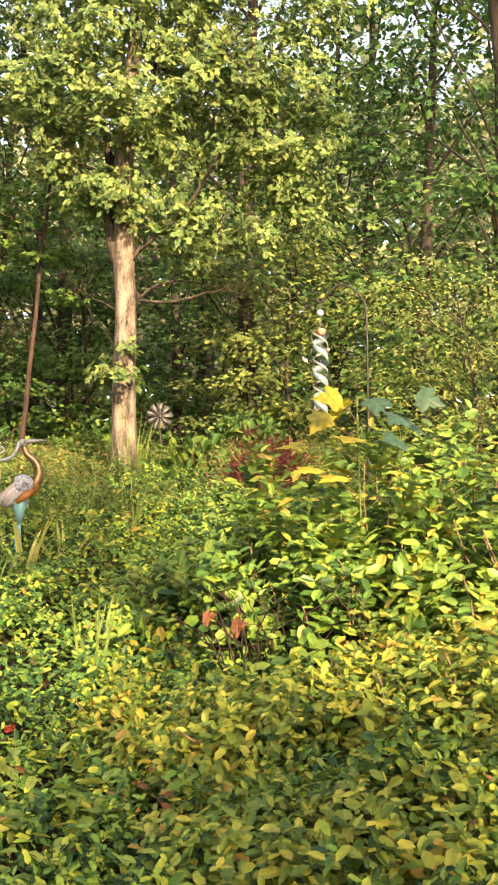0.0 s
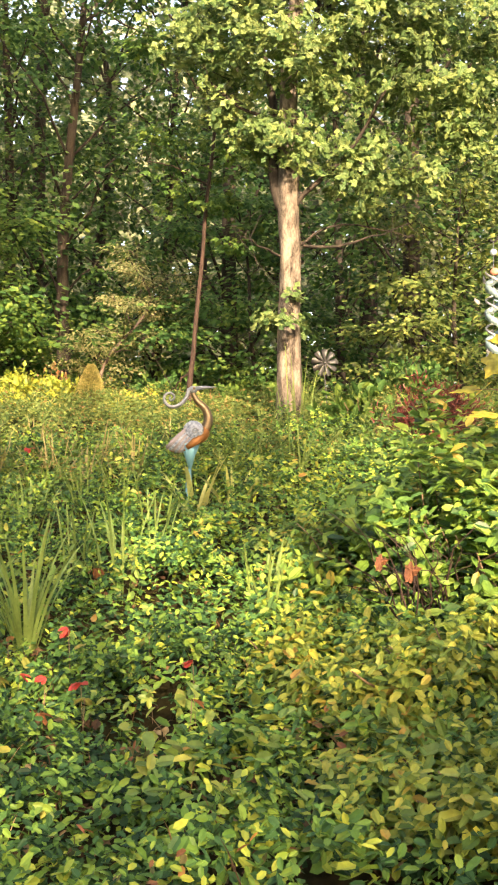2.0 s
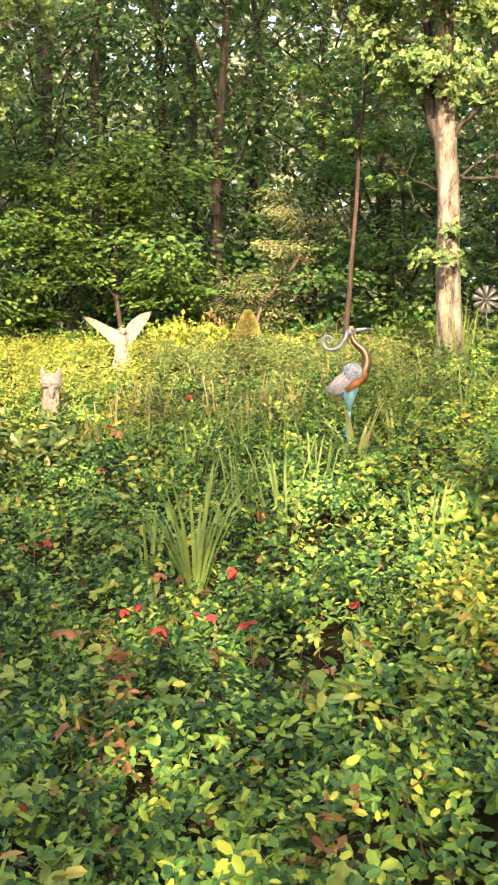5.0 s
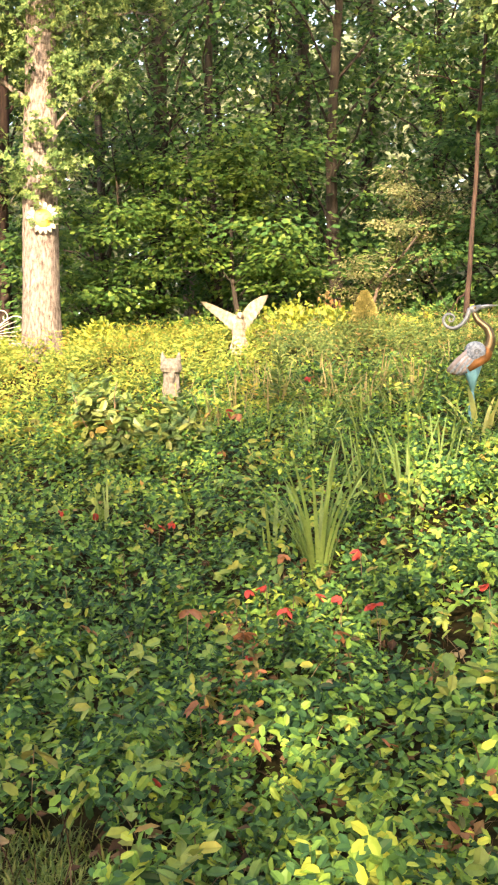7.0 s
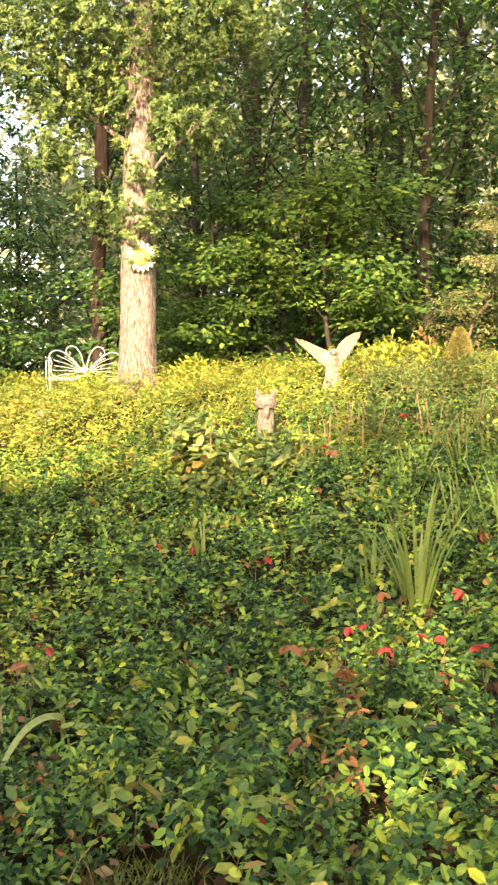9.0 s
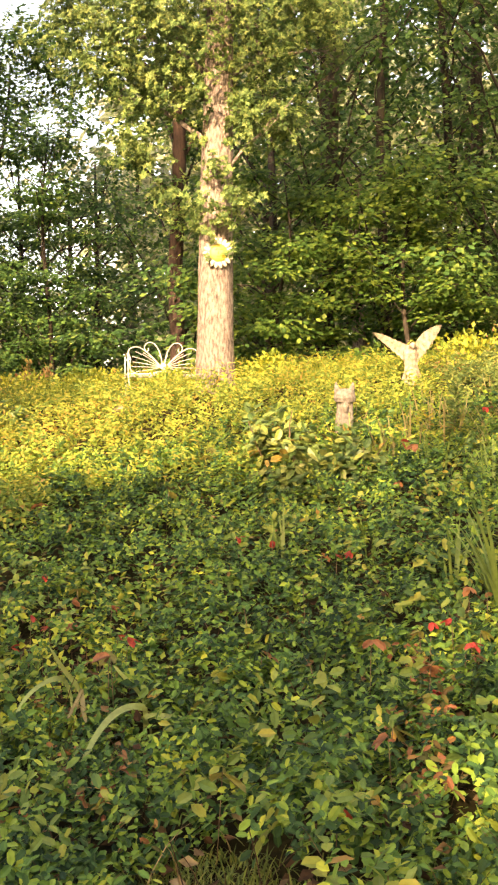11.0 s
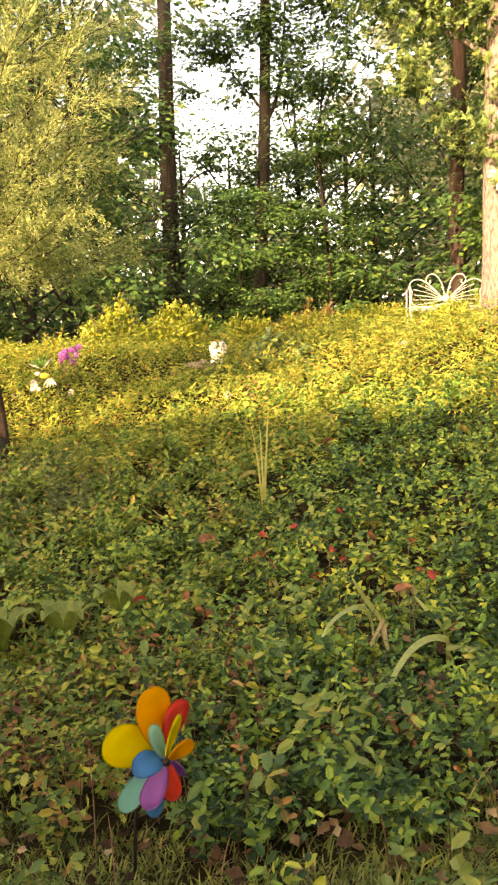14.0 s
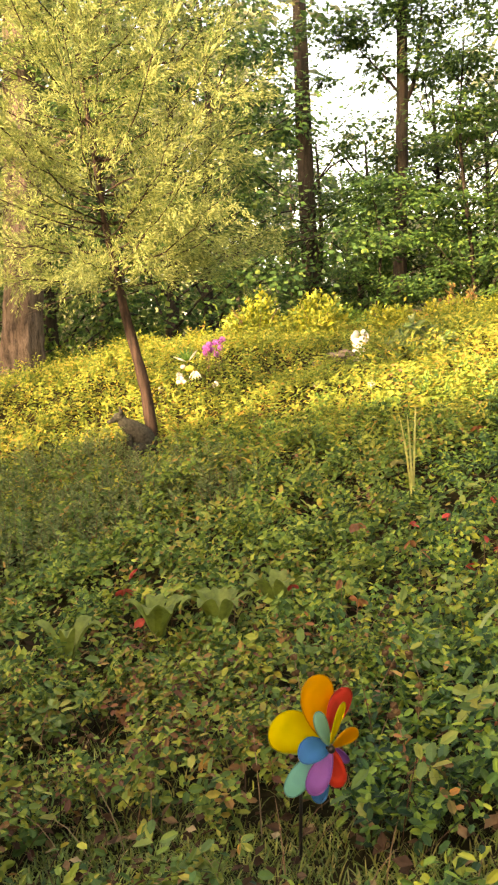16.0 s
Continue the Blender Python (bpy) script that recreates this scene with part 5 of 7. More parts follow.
    part("foliage", b, RHODO, lily, smooth=False)
    # tufts of thin grass on the open patches at the foot of the bank
    np.random.seed(761)
    b = Buffer()
    for cx, cy, r, n in ((-0.55, 2.75, 0.4, 700), (-1.0, 2.6, 0.5, 900), (-2.0, 2.55, 0.6, 900), (-2.6, 2.9, 0.6, 700), (0.0, 2.7, 0.3, 250), (2.2, 7.1, 0.9, 900), (1.4, 8.0, 1.6, 1200)):
        px = cx + np.random.randn(n) * r * 0.6
        py = cy + np.random.randn(n) * r * 0.5
        blades(b, np.stack([px, py, ground_height(px, py) - 0.02], -1), np.random.rand(n) * 6.28, 0.04 + 0.06 * np.random.rand(n), 0.004 + 0.003 * np.random.rand(n), 0.4 + 1.2 * np.random.rand(n), 3)
    for cx, cy, r in MOSS_SPOTS:
        n = int(15000 * r * r) + 200
        q, w = r * 1.15 * np.sqrt(np.random.rand(n)), np.random.rand(n) * 6.28
        px, py = cx + q * np.cos(w), cy + q * np.sin(w)
        blades(b, np.stack([px, py, ground_height(px, py) - 0.01], -1), np.random.rand(n) * 6.28, 0.022 + 0.03 * np.random.rand(n), 0.004 + 0.004 * np.random.rand(n), 0.5 + 1.0 * np.random.rand(n), 3)
    tagged(new("lawn_grass", b.mesh("lawn_grass", leaf_material("thin_grass", [(0.0, (0.10, 0.18, 0.03)), (0.6, (0.24, 0.33, 0.05)), (1.0, (0.42, 0.38, 0.09))], 0.5))), "thin yellow-green grass on worn patches of soil", "grass", kind="stuff")


blade_plants()


# ---------------------------------------------------------------- ornaments
def paint(name, colour, rough=0.45, metal=0.0, vary=0.8):
    return rough_material(name, tuple(c * vary for c in colour), colour, 18.0, bump=0.15, rough=rough, metal=metal, distance=0.002)


WHITE_PAINT = paint("white_paint", (0.74, 0.735, 0.72))
IRON_WHITE = paint("weathered_white_iron", (0.50, 0.50, 0.48))
BLACK_METAL = paint("black_metal", (0.03, 0.03, 0.032), 0.4, 0.5)
BRONZE = paint("bronze_metal", (0.15, 0.115, 0.075), 0.4, 0.7, 0.6)
COPPER = paint("copper_metal", (0.28, 0.125, 0.045), 0.45, 0.3, 0.6)
STEEL_BLUE = paint("pale_steel", (0.19, 0.22, 0.27), 0.4, 0.3, 0.6)
SKY_BLUE = paint("sky_blue_paint", (0.10, 0.28, 0.38), 0.45)
PALE_SCALE = rough_material("pale_blue_scales", (0.07, 0.10, 0.16), (0.26, 0.32, 0.42), 60.0, bump=0.6, rough=0.5, distance=0.004)
MAUVE = paint("pale_mauve_paint", (0.22, 0.205, 0.235), 0.5, 0.1)
GREY_STONE = rough_material("grey_stone", (0.08, 0.072, 0.066), (0.22, 0.20, 0.18), 40.0, bump=0.8, distance=0.006)
PALE_STONE = rough_material("pale_stone", (0.13, 0.10, 0.075), (0.38, 0.335, 0.28), 22.0, bump=0.5, distance=0.004)
FOX_GREY = rough_material("grey_brown_resin", (0.016, 0.017, 0.014), (0.065, 0.066, 0.055), 46.0, bump=0.6, distance=0.004)
DARK_STEEL = paint("grey_weathered_steel", (0.095, 0.098, 0.105), 0.5, 0.4, 0.6)


def ball(buffer, centre, radii, axes=None, slot=0, seg=12, rings=8):
    """An ellipsoid; axes: three unit vectors of its radii."""
    axes = np.eye(3) if axes is None else np.asarray(axes, float)
    pts = [np.array((0, 0, -1.0))]
    for i in range(1, rings):
        a = -math.pi / 2 + math.pi * i / rings
        pts += [np.array((math.cos(a) * math.cos(w), math.cos(a) * math.sin(w), math.sin(a))) for w in np.arange(seg) / seg * 2 * math.pi]
    pts.append(np.array((0, 0, 1.0)))
    p = np.array(pts) * np.asarray(radii)
    p = p @ axes + np.asarray(centre)
    f = [(0, 1 + (j + 1) % seg, 1 + j) for j in range(seg)]
    for i in range(rings - 2):
        for j in range(seg):
            k = (j + 1) % seg
            f.append((1 + i * seg + j, 1 + i * seg + k, 1 + (i + 1) * seg + k, 1 + (i + 1) * seg + j))
    last = len(p) - 1
    f += [(last, 1 + (rings - 2) * seg + j, 1 + (rings - 2) * seg + (j + 1) % seg) for j in range(seg)]
    buffer.add(p, f, slot)


def slab(buffer, outline, thickness, axes, origin=(0, 0, 0), slot=0, bulge=0.0):
    """A plate with a flat outline (u, v), given thickness, laid along two axes."""
    u, v = (np.asarray(a, float) for a in axes)
    n = unit(np.cross(u, v))
    o = np.asarray(outline, float)
    mid = o.mean(0)
    base = np.asarray(origin) + o[:, :1] * u + o[:, 1:2] * v
    c = np.asarray(origin) + mid[0] * u + mid[1] * v
    k = len(o)
    pts = np.vstack([base - n * thickness / 2, base + n * thickness / 2, [c - n * (thickness / 2 + bulge)], [c + n * (thickness / 2 + bulge)]])
    f = [(i, (i + 1) % k, k + (i + 1) % k, k + i) for i in range(k)]
    f += [(2 * k, (i + 1) % k, i) for i in range(k)] + [(2 * k + 1, k + i, k + (i + 1) % k) for i in range(k)]
    buffer.add(pts, f, slot)


def facing(x, y):
    return math.degrees(math.atan2(-x, y))


X, Y, Z = np.eye(3)


def flat_line(points, back=0.0):
    return [(p[0], back, p[1]) for p in points]


def heron():
    x, y = 1.84, 6.49
    b = Buffer()
    b.tube(bent(flat_line([(-0.148, 0.448), (-0.08, 0.492), (-0.007, 0.548), (0.055, 0.572), (0.085, 0.615)]), 14), np.interp(np.linspace(0, 4, 14), range(5), [0.008, 0.05, 0.07, 0.058, 0.03]), 14, 1)
    b.tube(bent(flat_line([(0.07, 0.575), (0.098, 0.66), (0.078, 0.733), (0.02, 0.788), (-0.007, 0.84)]), 18), np.linspace(0.038, 0.016, 18), 12, 0)
    ball(b, (-0.007, 0, 0.862), (0.032, 0.026, 0.026), slot=2)
    b.tube([(0.01, 0, 0.868), (0.07, 0, 0.879), (0.145, 0, 0.882)], [0.018, 0.012, 0.003], 8, 2)
    for side in (-0.02, 0.02):
        ball(b, (0.0, side * 1.3, 0.868), (0.009, 0.004, 0.009), slot=0)
    curl = [(-0.03, 0.868), (-0.052, 0.807), (-0.089, 0.762), (-0.137, 0.744), (-0.181, 0.758), (-0.2, 0.8), (-0.185, 0.829), (-0.155, 0.836), (-0.13, 0.814), (-0.144, 0.786), (-0.163, 0.795), (-0.158, 0.812)]
    b.tube(bent(flat_line(curl), 40), np.linspace(0.015, 0.005, 40), 7, 2)
    for side in (-1, 1):
        # shoulder shield with a scroll, and a fan of long wing feathers
        ball(b, (0.0, side * 0.062, 0.588), (0.068, 0.022, 0.062), slot=5)
        scroll = [(0.024 * (1 - 0.8 * t) * math.cos(7.5 * t) + 0.012, side * 0.086, 0.578 + 0.024 * (1 - 0.8 * t) * math.sin(7.5 * t)) for t in np.linspace(0, 1, 14)]
        b.tube(scroll, 0.004, 5, 2)
        for k in range(9):
            u = k / 8
            tip = np.array((-0.178 + 0.15 * u, side * (0.055 - 0.01 * u), 0.462 - 0.028 * math.sin(math.pi * u) + 0.01 * u))
            root = np.array((-0.035 + 0.075 * u, side * 0.072, 0.60 - 0.05 * u))
            d = unit(tip - root)
            ln = float(np.linalg.norm(tip - root))
            slab(b, [(0, -0.012), (ln * 0.6, -0.019), (ln * 0.95, -0.012), (ln, 0.0), (ln * 0.95, 0.012), (ln * 0.6, 0.019), (0, 0.012)], 0.007, (d, np.cross(Y, d)), root, (5 if k % 2 else 4) if k < 6 else 1, 0.005)
        slab(b, [(0, -0.02), (0.07, -0.028), (0.135, -0.014), (0.135, 0.014), (0.07, 0.024), (0, 0.012)], 0.01, (unit(np.array((0.83, 0, 0.56))), unit(np.array((-0.56, 0, 0.83)))), (-0.045, side * 0.07, 0.472), 1, 0.006)
        b.tube([(-0.02 + 0.01 * side, side * 0.02, 0.50), (-0.02, side * 0.018, 0.42), (-0.018, side * 0.016, 0.335)], [0.055, 0.036, 0.01], 10, 3)
        b.tube(bent([(-0.018, side * 0.016, 0.34), (-0.022 + 0.016 * side, side * 0.018, 0.19), (0.012 + 0.012 * side, side * 0.022, 0.0)], 8), 0.009, 7, 3)
        for k in (-1, 0, 1):
            b.tube([(0.012 + 0.012 * side, side * 0.022, 0.006), (0.06, side * 0.022 + k * 0.025, 0.003)], [0.005, 0.003], 5, 2)
    ob = new("heron_statue", b.mesh("heron_statue", [BRONZE, COPPER, STEEL_BLUE, SKY_BLUE, MAUVE, PALE_SCALE], True))
    ob.matrix_basis = pose(x, y, float(ground_height(x, y)) - 0.02, 0, 0, facing(x, y))
    tagged(ob, "metal heron with curled crest, copper wings and blue thighs", "statue")


heron()


def eagle():
    x, y = 0.5, 10.74
    np.random.seed(801)
    b = Buffer()
    b.tube(bent([(0.0, 0, -0.12), (0.0, 0.0, 0.04), (-0.01, 0, 0.14), (-0.015, -0.01, 0.24), (-0.005, -0.02, 0.31)], 12), [0.11, 0.105, 0.09, 0.075, 0.068, 0.068, 0.072, 0.078, 0.08, 0.074, 0.06, 0.035], 14, 0, 0.16)
    ball(b, (0.01, -0.05, 0.30), (0.04, 0.055, 0.042))
    b.tube([(0.012, -0.09, 0.295), (0.014, -0.115, 0.28), (0.014, -0.12, 0.262)], [0.018, 0.011, 0.003], 7)
    for s, lead, trail in ((-1, [(-0.02, 0.31), (-0.16, 0.375), (-0.30, 0.445), (-0.42, 0.478)], [(-0.06, 0.13), (-0.17, 0.235), (-0.29, 0.345), (-0.41, 0.46)]),
                           (1, [(0.02, 0.31), (0.10, 0.43), (0.21, 0.51), (0.325, 0.545)], [(0.07, 0.14), (0.16, 0.25), (0.245, 0.38), (0.32, 0.53)])):
        a = bent([(p[0], 0.02 + 0.10 * i * 0.3, p[1]) for i, p in enumerate(lead)], 15)
        c = bent([(p[0], 0.04 + 0.10 * i * 0.3, p[1]) for i, p in enumerate(trail)], 15)
        c[1:-1:2] += (a[1:-1:2] - c[1:-1:2]) * 0.10
        front, rear = [], []
        for t in np.linspace(0, 1, 6):
            row = a * (1 - t) + c * t
            th = (0.02 * (1 - 0.7 * t) + 0.004) * (1 + 0.35 * (np.arange(15) % 2))
            front.append(row - np.outer(th, Y))
            rear.append(row + np.outer(th, Y))
        pts = np.vstack(front + rear)
        f = []
        for i in range(5):
            for j in range(14):
                q = i * 15 + j
                f.append((q, q + 1, q + 16, q + 15))
                f.append((90 + q, 90 + q + 15, 90 + q + 16, 90 + q + 1))
        for j in range(14):
            f.append((j + 1, j, 90 + j, 90 + j + 1))
            f.append((75 + j, 75 + j + 1, 165 + j + 1, 165 + j))
        for i in range(5):
            f.append((i * 15, (i + 1) * 15, 90 + (i + 1) * 15, 90 + i * 15))
            f.append((i * 15 + 14, 90 + i * 15 + 14, 90 + (i + 1) * 15 + 14, (i + 1) * 15 + 14))
        b.add(pts, f)
    ob = new("eagle_statue", b.mesh("eagle_statue", PALE_STONE, False))
    ob.matrix_basis = pose(x, y, float(ground_height(x, y)) + 0.10, 0, 0, facing(x, y))
    tagged(ob, "weathered cream stone eagle with raised wings on a rock", "statue")


eagle()


def stone_post():
    x, y = -0.17, 8.24
    np.random.seed(811)
    b = Buffer()
    b.tube([(0, 0, -0.12), (0, 0, 0.10), (0.004, 0, 0.2), (0, 0, 0.26)], [0.078, 0.072, 0.068, 0.07], 14, 0, 0.18)
    b.tube([(0, -0.012, 0.25), (0, -0.015, 0.275), (0, -0.012, 0.30), (0, 0, 0.335), (0, 0, 0.355)], [0.082, 0.092, 0.09, 0.08, 0.05], 14, 0, 0.1)
    for s in (-1, 1):
        b.tube([(s * 0.055, 0, 0.33), (s * 0.066, 0, 0.375), (s * 0.07, 0, 0.41)], [0.03, 0.02, 0.004], 7)
    b.tube([(0, -0.07, 0.26), (0, -0.085, 0.2), (0, -0.075, 0.16)], [0.022, 0.026, 0.014], 8)
    ob = new("stone_totem", b.mesh("stone_totem", GREY_STONE, False))
    ob.matrix_basis = pose(x, y, float(ground_height(x, y)) + 0.13, 0, 0, facing(x, y) + 6)
    tagged(ob, "rough grey stone totem with pointed cap corners", "statue")


stone_post()


def fox():
    x, y = -5.47, 7.22
    b = Buffer()
    b.tube(bent([(0.06, 0, 0.07), (0.03, 0, 0.16), (-0.06, 0, 0.24), (-0.13, 0, 0.29), (-0.165, 0, 0.335)], 16), np.interp(np.linspace(0, 4, 16), range(5), [0.085, 0.10, 0.085, 0.06, 0.045]), 14)
    ball(b, (0.03, 0, 0.09), (0.11, 0.095, 0.09))
    ball(b, (-0.185, 0, 0.352), (0.055, 0.048, 0.045))
    b.tube([(-0.21, 0, 0.345), (-0.255, 0, 0.318), (-0.292, 0, 0.308)], [0.034, 0.022, 0.009], 9)
    for s in (-1, 1):
        b.tube([(-0.165, s * 0.032, 0.38), (-0.17, s * 0.036, 0.41), (-0.185, s * 0.04, 0.445)], [0.024, 0.016, 0.003], 7)
        b.tube(bent([(-0.09, s * 0.04, 0.2), (-0.10, s * 0.045, 0.1), (-0.105, s * 0.045, 0.0)], 7), np.linspace(0.036, 0.02, 7), 9)
        ball(b, (-0.12, s * 0.045, 0.012), (0.035, 0.022, 0.016))
        ball(b, (0.0, s * 0.085, 0.06), (0.085, 0.035, 0.065))
    b.tube(bent([(0.10, 0.02, 0.03), (0.19, -0.02, 0.035), (0.2, -0.1, 0.04), (0.12, -0.15, 0.035)], 12), np.interp(np.linspace(0, 3, 12), range(4), [0.025, 0.045, 0.045, 0.01]), 9)
    ob = new("fox_statue", b.mesh("fox_statue", FOX_GREY, True))
    ob.matrix_basis = pose(x, y, float(ground_height(x, y)) + 0.01, 0, 0, facing(x, y))
    tagged(ob, "grey-brown sitting fox ornament at the foot of the juniper", "statue")


fox()


def white_pair():
    x, y = -4.92, 10.75
    b = Buffer()
    b.tube([(-0.03, 0, -0.02), (-0.03, 0, 0.10), (0.0, 0, 0.16)], [0.055, 0.045, 0.05], 10)
    b.tube([(0.045, 0, -0.02), (0.045, 0, 0.10), (0.02, 0, 0.16)], [0.045, 0.04, 0.045], 10)
    ball(b, (-0.02, 0, 0.20), (0.058, 0.05, 0.06))
    ball(b, (0.05, 0, 0.22), (0.05, 0.045, 0.065))
    ball(b, (-0.025, -0.01, 0.305), (0.038, 0.038, 0.042))
    ball(b, (0.062, -0.01, 0.315), (0.036, 0.036, 0.04))
    ball(b, (-0.06, 0.01, 0.26), (0.03, 0.02, 0.05))
    ball(b, (0.10, 0.01, 0.26), (0.028, 0.02, 0.055))
    ob = new("white_statue", b.mesh("white_statue", WHITE_PAINT, True))
    ob.matrix_basis = pose(x, y, float(ground_height(x, y)) - 0.03, 0, 0, facing(x, y))
    tagged(ob, "small white statue of a pair of rounded forms", "statue")
    np.random.seed(821)
    for k, (rx, ry, s) in enumerate([(-4.98, 10.42, (0.2, 0.13, 0.07)), (-4.62, 10.62, (0.13, 0.1, 0.04)), (-5.12, 10.1, (0.1, 0.08, 0.05)), (-5.2, 9.75, (0.08, 0.06, 0.04)), (-2.5, 10.2, (0.14, 0.1, 0.05))]):
        b = Buffer()
        ball(b, (0, 0, 0), s, seg=14, rings=8)
        p = b.points[0]
        p += np.array([noise.noise_vector(Vector(q) * 9 + Vector((k * 3.1, 0, 0))) for q in p]) * 0.035
        rock = new("rock", b.mesh("rock", rough_material("dark_rock", (0.06, 0.05, 0.04), (0.26, 0.21, 0.16), 14.0, bump=0.8) if k == 0 else bpy.data.materials["dark_rock"], False))
        rock.matrix_basis = pose(*on_ground(rx, ry, s[2] * 0.5 + 0.05), 0, 0, 40 * k)
        tagged(rock, "flat weathered brown field rock lying in the weeds", "rock", "rocks")


white_pair()


def bench():
    x, y = -2.48, 12.28
    seat_z, back_y = 0.40, 0.2
    z = float(ground_height(x, y)) - 0.13
    ob = thing("garden_bench", (x, y, z), facing(x, y) + 8, label="white wrought-iron garden bench with butterfly-shaped back", category="bench")

    def fit_height(pz):
        return 0.31 + (pz - 0.4) * 1.25 if pz > 0.4 else pz * 0.775

    def rod(name, points, r=0.011, n=14, parent=ob):
        b = Buffer()
        b.tube(bent([(px, py, fit_height(pz)) for px, py, pz in points], n), r * 0.78, 8)
        return part(name, b, IRON_WHITE, parent)

    for s in (-1, 1):
        rod("leg", [(s * 0.49, -0.2, 0), (s * 0.48, -0.2, 0.2), (s * 0.49, -0.2, seat_z)], 0.013)
        rod("leg", [(s * 0.49, back_y + 0.04, 0), (s * 0.48, back_y, 0.2), (s * 0.49, back_y, seat_z)], 0.013)
        rod("arm", [(s * 0.49, -0.2, seat_z), (s * 0.495, -0.21, 0.56), (s * 0.495, -0.16, 0.60), (s * 0.49, 0.05, 0.605), (s * 0.48, back_y, 0.60)], 0.012)
        rod("back_post", [(s * 0.49, back_y, seat_z), (s * 0.49, back_y + 0.01, 0.6)], 0.012, 4)
        wing = [(s * 0.02, 0.50), (s * 0.16, 0.62), (s * 0.30, 0.70), (s * 0.40, 0.70), (s * 0.45, 0.655), (s * 0.42, 0.58), (s * 0.43, 0.52), (s * 0.40, 0.455), (s * 0.25, 0.43), (s * 0.02, 0.465)]
        rod("wing_frame", flat_line(wing, back_y + 0.02), 0.010, 40)
        rod("wing_scroll", flat_line([(s * 0.015, 0.54), (s * 0.05, 0.66), (s * 0.12, 0.745), (s * 0.2, 0.755), (s * 0.245, 0.71), (s * 0.225, 0.665), (s * 0.19, 0.675), (s * 0.2, 0.70)], back_y + 0.02), 0.009, 30)
        rod("antenna", flat_line([(s * 0.012, 0.55), (s * 0.03, 0.60), (s * 0.06, 0.63)], back_y + 0.02), 0.006, 8)
        for px, pz in ((0.36, 0.66), (0.40, 0.61), (0.40, 0.555), (0.405, 0.505), (0.35, 0.455), (0.26, 0.65)):
            rod("wing_rib", flat_line([(s * 0.03, 0.505), (s * px * 0.55, 0.505 + (pz - 0.505) * 0.62), (s * px, pz)], back_y + 0.02), 0.006, 8)
    b = Buffer()
    b.tube([(0, back_y + 0.005, fit_height(0.515)), (0, back_y + 0.035, fit_height(0.515))], [0.042, 0.042], 18)
    hub = part("hub", b, WHITE_PAINT, ob)
    b = Buffer()
    ball(b, (0, back_y - 0.002, fit_height(0.515)), (0.02, 0.012, 0.02))
    part("boss", b, WHITE_PAINT, hub)
    rod("body", [(0, back_y + 0.02, seat_z), (0, back_y + 0.02, 0.48)], 0.012, 4)
    for p0, p1 in (((-0.49, -0.2), (0.49, -0.2)), ((-0.49, back_y), (0.49, back_y)), ((-0.49, -0.2), (-0.49, back_y)), ((0.49, -0.2), (0.49, back_y))):
        rod("seat_rail", [(*p0, seat_z), (*p1, seat_z)], 0.012, 4)
    for k in range(9):
        yy = -0.17 + 0.042 * k
        rod("seat_slat", [(-0.48, yy, seat_z), (0.48, yy, seat_z)], 0.008, 4)
    for k in range(11):
        xx = -0.4 + 0.08 * k
        rod("apron_scroll", [(xx - 0.035, -0.205, seat_z - 0.01), (xx, -0.205, seat_z - 0.05), (xx + 0.035, -0.205, seat_z - 0.01)], 0.005, 8)
    rod("cross_brace", [(-0.48, 0, 0.2), (0.48, 0, 0.2)], 0.008, 4)


bench()


def sun_plaque():
    x, y, z = -1.69, 11.44, 3.99
    white, yellow = paint("plaque_white", (0.55, 0.53, 0.47)), paint("plaque_yellow", (0.62, 0.50, 0.12))
    ob = thing("sun_plaque", (x, y, z), facing(x, y), label="round yellow sunflower plaque with white petals on the oak", category="wall plaque")
    for k in range(18):
        a = 2 * math.pi * k / 18
        b = Buffer()
        d = np.array((math.cos(a), 0, math.sin(a)))
        slab(b, [(0.085, -0.018), (0.13, -0.026), (0.165, -0.018), (0.185, 0), (0.165, 0.018), (0.13, 0.026), (0.085, 0.018)], 0.006, (d, np.array((-math.sin(a), 0, math.cos(a)))), (0, 0.012 * (k % 2), 0), bulge=0.006)
        part("petal", b, white, ob)
    b = Buffer()
    ball(b, (0, -0.01, 0), (0.105, 0.028, 0.105), seg=24, rings=10)
    disc = part("disc", b, yellow, ob)
    for cx, cz, rx, rz in ((-0.035, 0.03, 0.02, 0.006), (0.035, 0.03, 0.02, 0.006), (0, -0.045, 0.026, 0.006), (0, -0.005, 0.009, 0.022)):
        b = Buffer()
        ball(b, (cx, -0.035, cz), (rx, 0.008, rz), seg=10, rings=6)
        part("relief", b, paint("plaque_ochre", (0.40, 0.28, 0.06)) if "plaque_ochre" not in bpy.data.materials else bpy.data.materials["plaque_ochre"], disc)
    b = Buffer()
    b.tube([(0, 0.0, 0.02), (0, 0.08, 0.02)], [0.006, 0.006], 6)
    part("mount", b, BLACK_METAL, ob)


sun_plaque()


